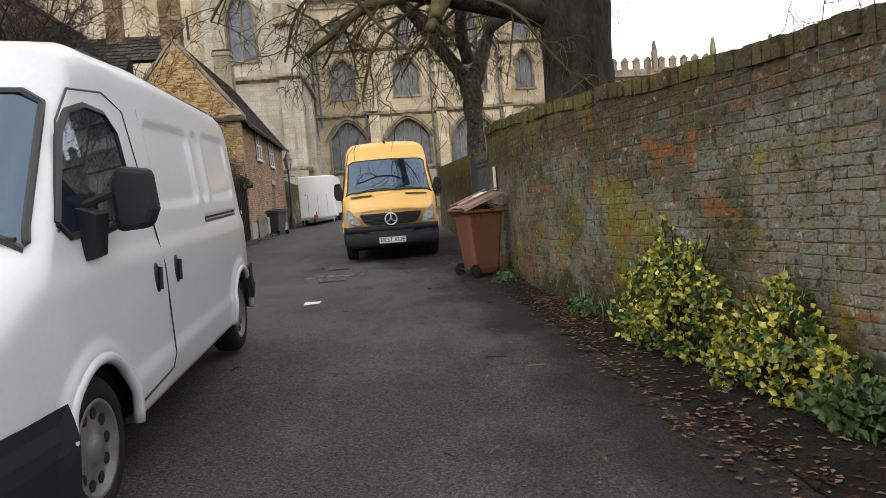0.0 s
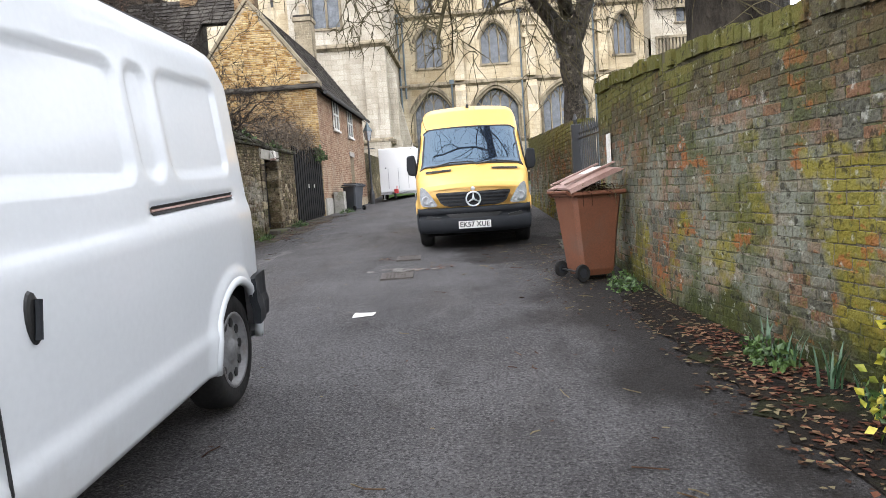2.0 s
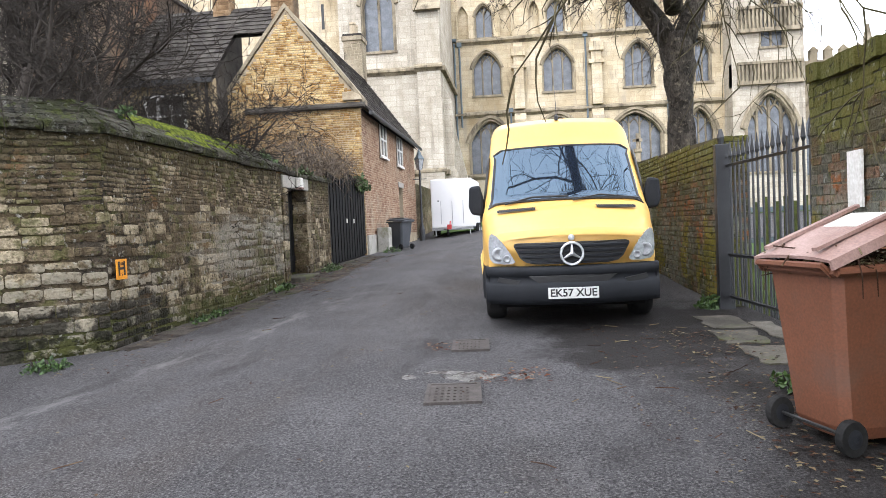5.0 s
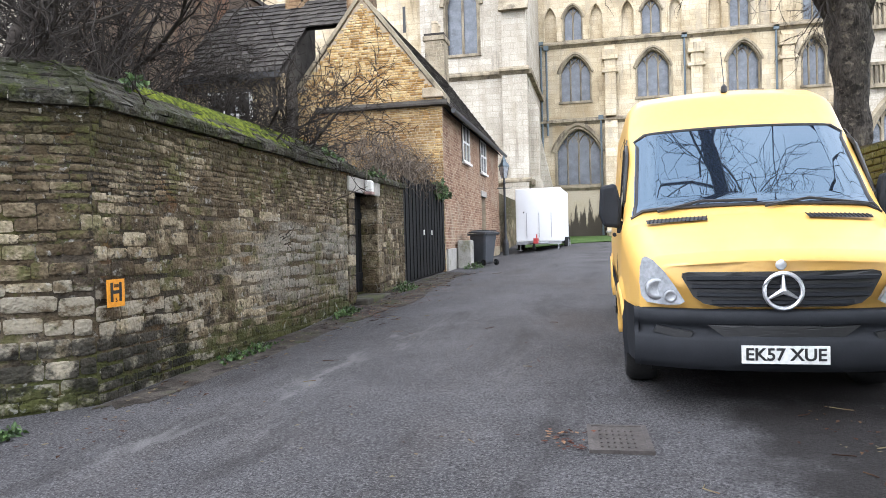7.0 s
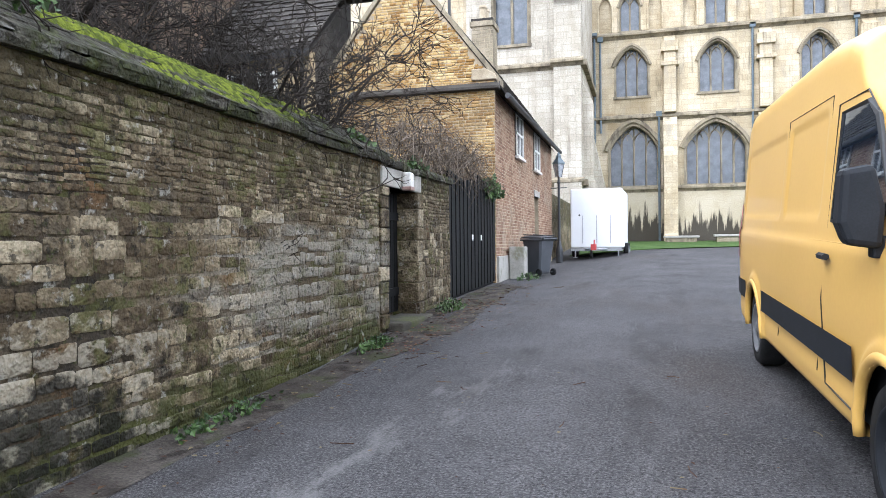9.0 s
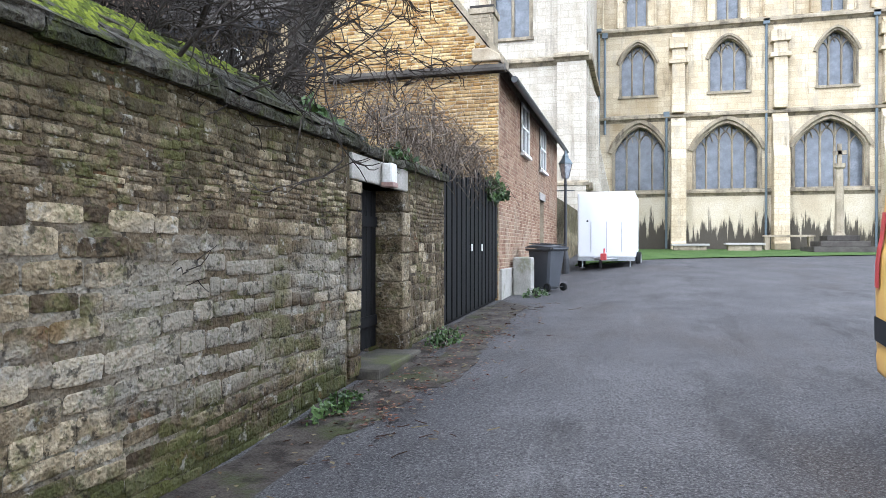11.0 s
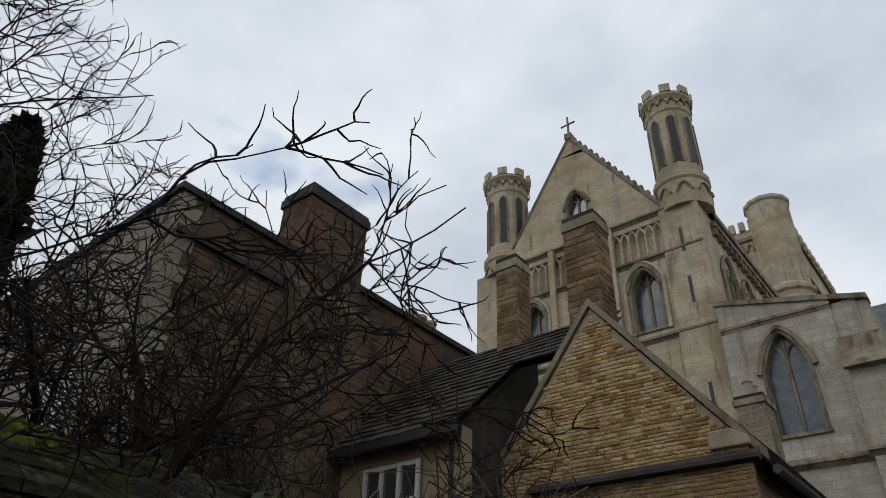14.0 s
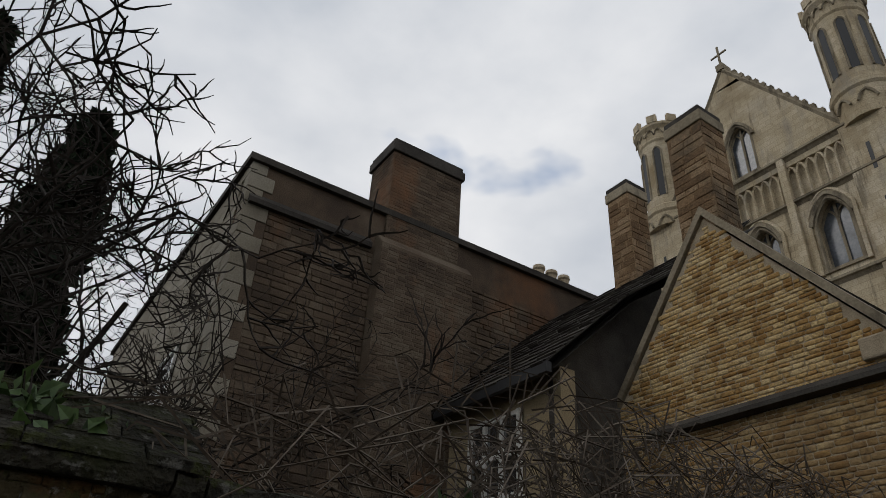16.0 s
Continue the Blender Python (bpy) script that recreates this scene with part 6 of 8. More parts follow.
for sg in (-1, 1):
    wp = [(1.12, 1.46), (1.42, 1.87), (1.58, 1.96), (2.02, 1.96), (2.05, 1.36), (1.25, 1.33)]
    sw = part("side_window", side_poly(YV, wp, sg, 0.006), M_SCREEN, yv, "dark door window")
    part("window_seal", seam(YV, wp + wp[:1], sg, 0.016), M_INK, sw)
    part("door_seam", seam(YV, [(1.1, 1.42), (1.44, 1.9), (1.62, 2.02), (2.14, 2.02), (2.16, 0.9), (2.1, 0.42), (1.5, 0.42)], sg), M_INK, yv)
    part("side_seam", seam(YV, [(2.3, 0.45), (2.3, 2.1), (3.55, 2.1), (3.55, 0.45)], sg, 0.004), M_INK, yv)
    part("side_seam", seam(YV, [(1.2, 1.24), (5.7, 1.24)], sg, 0.006, -0.001), M_YELLOW, yv)
    part("rub_strip", side_panel(YV, 1.5, 4.22, 0.56, 0.74, sg, 0.018, 14), M_PLASTIC, yv, "dark side rubbing strip")
    part("rub_strip", side_panel(YV, 5.14, 5.85, 0.56, 0.74, sg, 0.018, 6), M_PLASTIC, yv)
    m = Mesh()
    m.tube([YV.sp(1.95, 1.16, sg, 0.03), YV.sp(2.1, 1.16, sg, 0.03)], 0.02, 6)
    part("door_handle", m, M_PLASTIC, yv)
    m = Mesh()
    x0 = YV.side(1.15, 1.4)
    m.prism([(x0 + 0.03, 1.24), (x0 + 0.17, 1.26), (x0 + 0.205, 1.36), (x0 + 0.19, 1.60), (x0 + 0.06, 1.62), (x0 + 0.015, 1.42)], 1.1, 1.24, "y")
    m.v = [(sg * a, b, c) for a, b, c in m.v]
    mir = part("mirror", m, M_PLASTIC, yv, "black door mirror", bevel=0.03, fix=True)
    m = Mesh()
    m.box(*sorted((sg * (x0 - 0.03), sg * (x0 + 0.06))), 1.14, 1.22, 1.2, 1.3)
    part("mirror_arm", m, M_PLASTIC, mir, bevel=0.01)
    m = side_panel(YV, 5.74, 5.86, 0.95, 1.5, sg, 0.012, 4)
    part("tail_light", m, M_RED, yv, "red tail lamp")
m = Mesh()
m.lathe([(0.03, 0), (0.025, 0.05), (0.008, 0.07)], YV.tp(2.0, 0, 0), 10)
m.tube([YV.tp(2.0, 0, 0.05), (0, 2.15, 2.85)], 0.005, 4)
part("aerial", m, M_INK, yv, "short black roof aerial")
m = Mesh()
m.lathe([(0.035, 0), (0.03, -0.006), (0.005, -0.008)], YV.q(0, 1.0, -0.004), 14, "y")
part("emblem", m, M_CHROME, yv)

# white panel van
wv = thing("panel_van", -2.35, 2.2, 0.125, 0.0, "grubby white panel van parked along the lane", "van", rx=3.3)
WV = Van(4.95, 0.985, [(0, 0.92), (0.05, 1.0), (0.3, 1.12), (0.72, 1.30), (0.85, 1.38), (1.25, 1.93), (1.36, 2.08), (1.5, 2.28), (1.75, 2.33), (2.6, 2.33), (4.8, 2.22), (4.95, 2.12)], 0.30,
         [(0, 0.87), (0.4, 0.95), (0.9, 1.0), (4.6, 1.0), (4.95, 0.965)], 0.14, 0.28, 1.0, white_relief)
WH = [(1.12, 0.335), (4.38, 0.335)]
part("body", WV.skin(WH, 0.40), M_WHITEPAINT, wv, "white painted bodywork", smooth=True)
m = Mesh()
m.box(-0.8, 0.8, 0.35, 4.85, 0.22, 0.7)
part("underbody", m, M_WELL, wv, "black underbody")
for hub, hz_ in WH:
    for sg in (-1, 1):
        w_ = Mesh()
        w_.box(*sorted((sg * 0.55, sg * 0.9)), hub - 0.41, hub + 0.41, 0.3, 0.76)
        part("wheel_well", w_, M_WELL, wv)
        wheel(wv, sg * 0.835, hub, hz_, 0.35, 0.215, sg, M_STEELRIM)
        arch_lip(WV, wv, hub, hz_, 0.42, M_WHITEPAINT, sg, 0.03)
m = Mesh()
m.grid([[WV.tp(0.80 + 0.50 * i / 12, -0.95 + 1.9 * j / 16, 0.008) for j in range(17)] for i in range(13)])
ws2 = part("windscreen", m, M_SCREEN, wv, "dark windscreen with paper on the dash", smooth=True)
m = Mesh()
edge = [(0.80, f / 10) for f in range(-10, 11)] + [(0.80 + 0.5 * i / 10, 1.0) for i in range(1, 10)] + [(1.3, f / 10) for f in range(10, -11, -1)] + [(1.3 - 0.5 * i / 10, -1.0) for i in range(1, 11)]
m.tube([WV.tp(s, f * 0.955, 0.008) for s, f in edge], 0.018, 6)
part("windscreen_seal", m, M_INK, ws2)
m = Mesh()
m.tube([WV.tp(0.75, 0.2, 0.02), WV.tp(0.82, 0.5, 0.03), WV.tp(0.82, 0.93, 0.03)], 0.012, 5)
part("wiper", m, M_INK, ws2)
m = front_poly(WV, [(-0.85, 0.68), (-0.85, 0.40), (-0.72, 0.25), (0.72, 0.25), (0.85, 0.40), (0.85, 0.68)], 0.06)
part("bumper", m, M_PLASTIC, wv, "dark plastic front bumper")
for sg in (-1, 1):
    part("bumper_side", side_panel(WV, 0.02, 0.74, 0.28, 0.66, sg, 0.02, 8), M_PLASTIC, wv)
    part("headlight", front_poly(WV, [(sg * x, z) for x, z in [(0.5, 0.72), (0.80, 0.72), (0.82, 0.95), (0.55, 0.92)]], 0.02), M_LAMPGLASS, wv, "clear headlight")
    part("rear_bumper", side_panel(WV, 4.66, 5.02, 0.42, 0.72, sg, 0.03, 6), M_PLASTIC, wv, "black rear bumper corner", thick=0.05)
    wp = [(1.0, 1.40), (1.22, 1.80), (1.36, 1.92), (1.55, 1.96), (1.80, 1.94), (1.93, 1.84), (1.98, 1.45), (1.9, 1.36), (1.1, 1.33)]
    sw = part("side_window", side_poly(WV, wp, sg, 0.006), M_SCREEN, wv, "dark cab door window with rounded corners")
    part("window_seal", seam(WV, wp + wp[:1], sg, 0.02), M_INK, sw)
    part("door_seam", seam(WV, [(1.0, 1.36), (1.22, 1.86), (1.42, 2.03), (1.85, 2.06), (2.1, 1.98), (2.2, 1.5), (2.26, 1.05), (2.25, 0.5), (2.18, 0.42), (1.6, 0.4)], sg, 0.006), M_INK, wv)
    part("side_seam", seam(WV, [(2.36, 0.4), (2.36, 2.02)], sg, 0.004, 0), M_WHITEPAINT, wv)
    part("sliding_rail", side_panel(WV, 3.5, 4.62, 1.24, 1.285, sg, 0.006, 12), M_INK, wv, "dark sliding door rail")
    part("rail_cover", seam(WV, [(3.5, 1.262), (4.62, 1.262)], sg, 0.007, 0.010), M_BINLID, wv, "brassy sliding door track")
    for s0 in (2.08, 2.48):
        m = Mesh()
        m.lathe([(0.066, -0.008), (0.06, 0.008), (0.045, 0.012)], (0, 0, 0), 16, "x")
        m.v = [(sg * (WV.side(s0, 1.0) + a * 1), s0 + b * 0.62, 1.0 + c * 1.45) for a, b, c in m.v]
        hn = part("door_handle", m, M_INK, wv, "black recessed door handle")
        g = Mesh()
        g.tube([WV.sp(s0 - 0.015, 0.93, sg, 0.022), WV.sp(s0 + 0.015, 1.06, sg, 0.022)], 0.013, 6)
        part("grip", g, M_PLASTIC, hn)
    m = Mesh()
    x0 = WV.side(1.2, 1.3)
    m.prism([(x0 + 0.09, 1.32), (x0 + 0.25, 1.33), (x0 + 0.29, 1.42), (x0 + 0.275, 1.62), (x0 + 0.12, 1.645), (x0 + 0.08, 1.55)], 1.38, 1.5, "y")
    m.v = [(sg * a, b, c) for a, b, c in m.v]
    mir = part("mirror", m, M_PLASTIC, wv, "large black door mirror", bevel=0.03, fix=True)
    m = Mesh()
    m.prism([(x0 - 0.06, 1.18), (x0 + 0.05, 1.22), (x0 + 0.08, 1.42), (x0 - 0.02, 1.46)], 1.2, 1.36, "y")
    m.v = [(sg * a, b, c) for a, b, c in m.v]
    for z in (1.38, 1.54):
        m.tube([(sg * (x0 - 0.02), 1.3, z - 0.08), (sg * (x0 + 0.14), 1.45, z)], 0.022, 6)
    part("mirror_arm", m, M_PLASTIC, mir)
m = Mesh()
m.tube([WV.tp(1.9, 0.93, 0.0), WV.tp(4.6, 0.93, 0.0)], 0.016, 6)
part("roof_channel", m, M_INK, wv)

# ---- white box trailer ----
tz = ground_z(-3.5, 38.5)
tl = thing("box_trailer", -3.5, 38.0, tz, -2, "tall white box trailer on a galvanised chassis", "trailer")
m = Mesh()
m.box(-0.96, 0.96, 0, 3.6, 0.38, 2.62)
part("body", m, M_TRAILER, tl, "white panelled box", bevel=0.05)
for x in (-0.5, 0.02, 0.53):
    m = Mesh()
    m.box(x - 0.012, x + 0.012, -0.02, -0.002, 0.55, 1.6)
    part("strap", m, M_ALU, tl)
m = Mesh()
m.lathe([(0.035, -0.02), (0.03, 0)], (-0.62, 0, 1.62), 10, "y")
part("marker", m, M_INK, tl)
m = Mesh()
m.tube([(-0.5, 0.3, 0.33), (0.0, -0.95, 0.33)], 0.045, 6)
m.tube([(0.5, 0.3, 0.33), (0.0, -0.95, 0.33)], 0.045, 6)
for y in (0.0, 2.5):
    part("cross_beam", Mesh().box(-0.95, 0.95, y, y + 0.1, 0.26, 0.38), M_ALU, tl)
part("drawbar", m, M_ALU, tl, "galvanised drawbar")
m = Mesh()
m.box(-0.09, 0.09, -1.15, -0.8, 0.3, 0.52)
m.tube([(0, -0.85, 0.4), (0.0, -0.7, 0.68)], 0.03, 6)
part("coupling", m, M_RED, tl, "red coupling", bevel=0.02)
for x in (-0.8, 0.8):
    m = Mesh()
    m.tube([(x, 0.15, 0.0), (x, 0.15, 0.5)], 0.03, 6)
    m.box(x - 0.08, x + 0.08, 0.07, 0.23, 0, 0.02)
    part("leg", m, M_ALU, tl)
for x in (-1.02, 1.02):
    for y in (1.6, 2.3):
        wheel(tl, x, y, 0.28, 0.28, 0.17, 1 if x > 0 else -1, M_ALU)
m = Mesh()
m.lathe([(0.14, -0.04), (0.15, 0), (0.14, 0.04)], (-0.12, -0.7, 0.16), 14, "x")
part("jockey_wheel", m, M_RUBBER, tl)


# ---- wheelie bins ----
def wheelie_bin(x, y, rz, body_mat, lid_mat, open_angle, label, sc=1.0, lean=0.0, deep=1.0):
    b = thing("wheelie_bin", x, y, ground_z(x, y) + 0.012, rz, label, "bin", rx=lean)
    b.scale = (sc, sc * deep, sc)
    n, m = 5, Mesh()
    rows = []
    for z, hx, y0, y1 in ((0.05, 0.20, -0.20, 0.27), (0.12, 0.225, -0.235, 0.285), (0.5, 0.25, -0.285, 0.325), (0.9, 0.285, -0.335, 0.375), (0.99, 0.29, -0.345, 0.385)):
        c = 0.05
        rows.append([(-hx + c, y0, z), (hx - c, y0, z), (hx, y0 + c, z), (hx, y1 - c, z), (hx - c, y1, z), (-hx + c, y1, z), (-hx, y1 - c, z), (-hx, y0 + c, z), (-hx + c, y0, z)])
    m.grid(rows)
    m.f.append(tuple(range(7, -1, -1)))
    body = part("body", m, body_mat, b, "ribbed plastic bin body", fix=True, thick=0.012)
    r = Mesh()
    rim = [(-0.31, -0.365, 1.0), (0.31, -0.365, 1.0), (0.31, 0.405, 1.0), (-0.31, 0.405, 1.0), (-0.31, -0.365, 1.0)]
    for a, c in zip(rim, rim[1:]):
        r.tube([a, c], 0.028, 6)
    part("rim", r, body_mat, b)
    h = Mesh()
    h.tube([(-0.27, -0.36, 0.98), (-0.27, -0.43, 1.03), (0.27, -0.43, 1.03), (0.27, -0.36, 0.98)], 0.02, 6)
    part("handle", h, body_mat, b)
    lid = Mesh()
    rows = []
    for i in range(7):
        q = i / 6
        yy = 0.84 * q
        rows.append([(0.33 * f, yy, 0.03 + 0.05 * math.sin(math.pi * (0.15 + 0.7 * q)) * (1 - abs(f) ** 4) - (0.05 if abs(f) > 0.99 or i in (6,) else 0)) for f in (-1.0, -0.97, -0.6, -0.2, 0.2, 0.6, 0.97, 1.0)])
    lid.grid(rows)
    lo = part("lid", lid, lid_mat, b, "hinged lid propped open" if open_angle else "closed hinged lid", thick=0.02)
    lo.matrix_local = pose(0, -0.41, 1.03, open_angle, 0, 0)
    for k in (-0.2, 0.2):
        g = Mesh()
        g.box(k - 0.02, k + 0.02, 0.02, 0.8, 0.075, 0.095)
        part("rib", g, lid_mat, lo)
    if open_angle > 10:
        part("label", Mesh().box(-0.12, 0.16, 0.42, 0.66, 0.078, 0.084), M_WHITE, lo, "peeling white label")
    ax = Mesh()
    ax.tube([(-0.3, -0.27, 0.1), (0.3, -0.27, 0.1)], 0.012, 6)
    part("axle", ax, M_INK, b)
    for k in (-0.29, 0.29):
        w = Mesh()
        w.lathe([(0.05, -0.028), (0.095, -0.028), (0.1, -0.015), (0.1, 0.015), (0.095, 0.028), (0.05, 0.028)], (k, -0.27, 0.1), 18, "x")
        wo = part("wheel", w, M_RUBBER, b, smooth=False)
        c = Mesh()
        c.lathe([(0.055, -0.03), (0.02, -0.034), (0.02, 0.034), (0.055, 0.03)], (k, -0.27, 0.1), 12, "x")
        part("hub", c, M_PLASTIC, wo)
    return b


brown_bin = wheelie_bin(1.41, 10.42, -73, M_BINBROWN, M_BINLID, 17, "overfull brown wheelie bin with its lid propped open", 0.97, 0.0, 0.84)
grey_bin = wheelie_bin(-4.5, 29.85, 55, M_BINGREY, M_BINGREY, 3, "charcoal grey wheelie bin beside a stone post", 0.95)
r_ = random.Random(12)
m = Mesh()
for i in range(120):
    a, d = r_.uniform(0, 6.28), r_.uniform(0, 0.3)
    p = Vector((1.36 + d * math.cos(a), 10.4 + d * math.sin(a), 1.5 + r_.uniform(-0.05, 0.07)))
    q = p + Vector((r_.uniform(-0.22, 0.22), r_.uniform(-0.22, 0.22), r_.uniform(-0.12, 0.1)))
    m.tube([p, (p + q) / 2 + Vector((0, 0, 0.03)), q], 0.005, 3)
tagged(part("hedge_clippings", m, M_LEAFLITTER), "dead brown clippings spilling from the bin", "garden waste", kind="stuff")

# ---- fittings on the stone wall ----
gate = thing("double_gate", -5.22, 23.5, 0, 0, "black boarded double gate with iron straps", "gate")
for i in range(28):
    y0 = 0.02 + i * 0.1525
    m = Mesh()
    top = 3.30 - 0.10 * math.sin(math.pi * (i % 14) / 13) + (0.0 if i < 14 else 0.12)
    m.box(-0.05, 0.0 + 0.012 * (i % 2), y0, y0 + 0.135, ground_z(-5.2, 23.5 + y0) + 0.06, top)
    part("board", m, M_BLACK, gate, bevel=0.008)
m = Mesh()
m.box(-0.09, -0.05, 0.02, 4.27, 0.9, 3.1)
part("backing", m, M_BLACK, gate)
for y in (1.75, 2.55):
    m = Mesh()
    m.box(0.012, 0.022, y - 0.05, y + 0.05, 2.0, 2.12)
    part("notice", m, M_WHITE, gate, "small white notice")
gatetop = part("wall_west_gate_lintel", Mesh().box(-5.5, -5.28, 23.45, 27.6, 0.6, 3.2), M_MORTAR)
tagged(gatetop, "stone wall backing behind the boarded gate", "wall", kind="structure")

dr = thing("garden_door", -5.5, 20.27, 0, 0, "black plank door standing ajar in the stone doorway", "door")
for i in range(8):
    m = Mesh()
    m.box(-0.04, 0, 0.01 + i * 0.155, 0.155 + i * 0.155, 0.9, 2.72)
    part("plank", m, M_BLACK, dr, bevel=0.006)
m = Mesh()
m.box(0, 0.03, 0.02, 1.2, 1.15, 1.27)
m.box(0, 0.03, 0.02, 1.2, 2.3, 2.42)
part("ledge", m, M_BLACK, dr)
ds = part("door_step", Mesh().box(-5.5, -4.95, 20.2, 21.6, 0.4, 0.86), M_FLAG, bevel=0.03)
tagged(ds, "worn flat stone doorstep", "step", kind="structure")
ln = part("door_lintel", Mesh().box(-5.6, -5.165, 20.02, 21.72, 2.73, 2.99), M_CONCRETE, bevel=0.02)
tagged(ln, "plain stone door lintel", "lintel", kind="structure")
jm = thing("door_jamb", label="rough pale jamb stones round the doorway", category="jamb", kind="structure")
r_ = random.Random(3)
for y0, y1 in ((19.98, 20.26), (21.51, 21.82)):
    z = 0.78
    while z < 2.7:
        h = min(r_.uniform(0.16, 0.36), 2.72 - z)
        m = Mesh()
        dd = r_.uniform(-0.05, 0.06)
        m.box(-5.6, -5.165 + r_.uniform(-0.01, 0.015), y0 - (dd if y0 < 20.5 else 0), y1 + (dd if y0 > 20.5 else 0), z + 0.006, z + h - 0.006)
        part("jamb_stone", m, M_RUBBLE, jm, bevel=0.018)
        z += h
bl = thing("bulkhead_light", -5.16, 20.85, 2.73, 0, "rusty white bulkhead lamp above the doorway", "lamp")
m = Mesh()
m.box(0.0, 0.14, -0.08, 0.08, 0.0, 0.24)
part("housing", m, M_WHITE, bl, bevel=0.03)
m = Mesh()
m.box(0.0, 0.145, -0.085, 0.085, -0.02, 0.035)
part("base_rim", m, M_BINLID, bl, "rusted lower rim", bevel=0.01)

hs = thing("hydrant_sign", -5.245, 14.02, 1.34, 0, "amber hydrant plate with a black H", "sign")
hs.matrix_world = pose(-5.19, 14.08, 1.44, 0, 0, 0)
part("plate", Mesh().box(0.05, 0.058, -0.11, 0.11, -0.12, 0.12), M_AMBER, hs)
for nm, body, size, y, z in (("letter", "H", 0.23, 0.0, 0.0), ("numerals", "100", 0.045, 0.0, 0.062), ("numerals", "5", 0.05, 0.0, -0.062)):
    t_ = new(nm, text_mesh(body, size, M_INK))
    t_.matrix_world = pose(0.0595, y, z, 90, 0, 90)
    t_.parent = hs
ws_ = thing("wall_sign", 1.89, 11.25, 1.98, 0, "small blank white plate on the brick wall", "sign")
part("plate", Mesh().box(-0.035, -0.02, -0.1, 0.1, -0.19, 0.19), M_WHITE, ws_)

# ---- street lamp ----
lp = thing("street_lamp", -4.76, 36.9, ground_z(-4.76, 36.9), 0, "slim black lamp post with a glazed lantern", "lamp post")
m = Mesh()
m.lathe([(0.13, 0), (0.13, 0.5), (0.09, 0.62), (0.07, 0.75), (0.055, 0.8), (0.045, 2.9), (0.065, 2.95), (0.045, 3.0), (0.04, 3.15)], (0, 0, 0), 14)
m.tube([(-0.3, 0, 2.75), (0.3, 0, 2.75)], 0.018, 6)
part("post", m, M_IRON, lp, smooth=False)
m = Mesh()
m.lathe([(0.10, 3.15), (0.2, 3.62), (0.2, 3.64)], (0, 0, 0), 4)
ln_ = part("lantern", m, M_LAMPGLASS, lp, "glazed lantern")
m = Mesh()
m.lathe([(0.23, 3.62), (0.23, 3.66), (0.10, 3.84), (0.10, 3.90), (0.05, 3.98), (0.02, 4.08)], (0, 0, 0), 4)
part("cap", m, M_PIPE, ln_, "weathered green-grey lantern cap")
m = Mesh()
for k in range(4):
    a = math.pi / 2 * k
    m.tube([(0.105 * math.cos(a), 0.105 * math.sin(a), 3.15), (0.205 * math.cos(a), 0.205 * math.sin(a), 3.64)], 0.014, 4)
part("glazing_bar", m, M_IRON, ln_)

sp_ = thing("stone_post", -4.92, 29.1, ground_z(-4.92, 29.1), 0, "pale rendered stone post beside the bins", "post")
part("shaft", Mesh().box(-0.2, 0.2, -0.25, 0.25, -0.05, 0.82), M_CONCRETE, sp_, bevel=0.03)
lw2 = part("wall_north_west", wall_slab((-5.3, 38.5), (-5.3, 49.2), (-0.4, 0), lambda s: ground_z(-5.3, 38 + s), lambda s: 3.9, 1.0), M_RUBBLE, fix=True)
tagged(lw2, "low rubble stone wall beyond the house", "wall", kind="structure")

# ---- iron gate and railings ----
ig = thing("iron_gate", 2.08, 14.98, 0, 0, "tall black iron gate with spiked bars", "gate")
GV = Vector((0.2, -2.8, 0))
nb_ = 22
for i in range(nb_):
    q = (i + 0.5) / nb_
    p = GV * q
    z0 = ground_z(2.3, 14.98 + p.y) + 0.1
    m = Mesh()
    m.tube([(p.x, p.y, z0), (p.x, p.y, 2.42)], 0.013, 6)
    m.lathe([(0.013, 2.42), (0.026, 2.46), (0.018, 2.52), (0.002, 2.64)], (p.x, p.y, 0), 6)
    part("bar", m, M_IRON, ig)
    if i < 16:
        m = Mesh()
        pp = GV * (q + 0.5 / nb_)
        m.tube([(pp.x, pp.y, z0), (pp.x, pp.y, 1.28)], 0.008, 5)
        part("dog_bar", m, M_IRONMOSS if i % 3 else M_IRON, ig)
for z in (2.36, 1.30, 0.80):
    m = Mesh()
    m.tube([(0, 0, z), tuple(GV + Vector((0, 0, z)))], 0.022, 4)
    part("rail", m, M_IRON, ig)
m = Mesh()
m.tube([(GV.x * 0.62 - 0.02, GV.y * 0.62, 0.55), (GV.x * 0.62 - 0.02, GV.y * 0.62, 2.5)], 0.026, 6)
part("meeting_stile", m, M_IRON, ig)
gp_ = thing("gate_post", 2.12, 15.02, 0, 0, "square black iron gate post bolted to the pier", "post")
part("post", Mesh().box(-0.16, 0.02, -0.12, 0.0, 0.55, 2.62), M_IRON, gp_, bevel=0.01)
m = Mesh()
m.lathe([(0.03, 2.62), (0.045, 2.7), (0.02, 2.8)], (-0.08, -0.06, 0), 8)
part("finial", m, M_IRON, gp_)

# bench-like green timber rail and railings in the garden
gr_ = thing("garden_fence", 4.2, 20.5, ground_z(4.2, 20.5), 10, "weathered green wooden garden fence behind the gate", "fence")
for i in range(9):
    part("pale", Mesh().box(i * 0.2, i * 0.2 + 0.09, 0, 0.03, 0.0, 1.15 + 0.1 * (i % 2)), M_IRONMOSS, gr_)
for z in (0.35, 0.95):
    part("rail", Mesh().box(-0.1, 1.8, 0.03, 0.08, z, z + 0.1), M_PIPE, gr_)

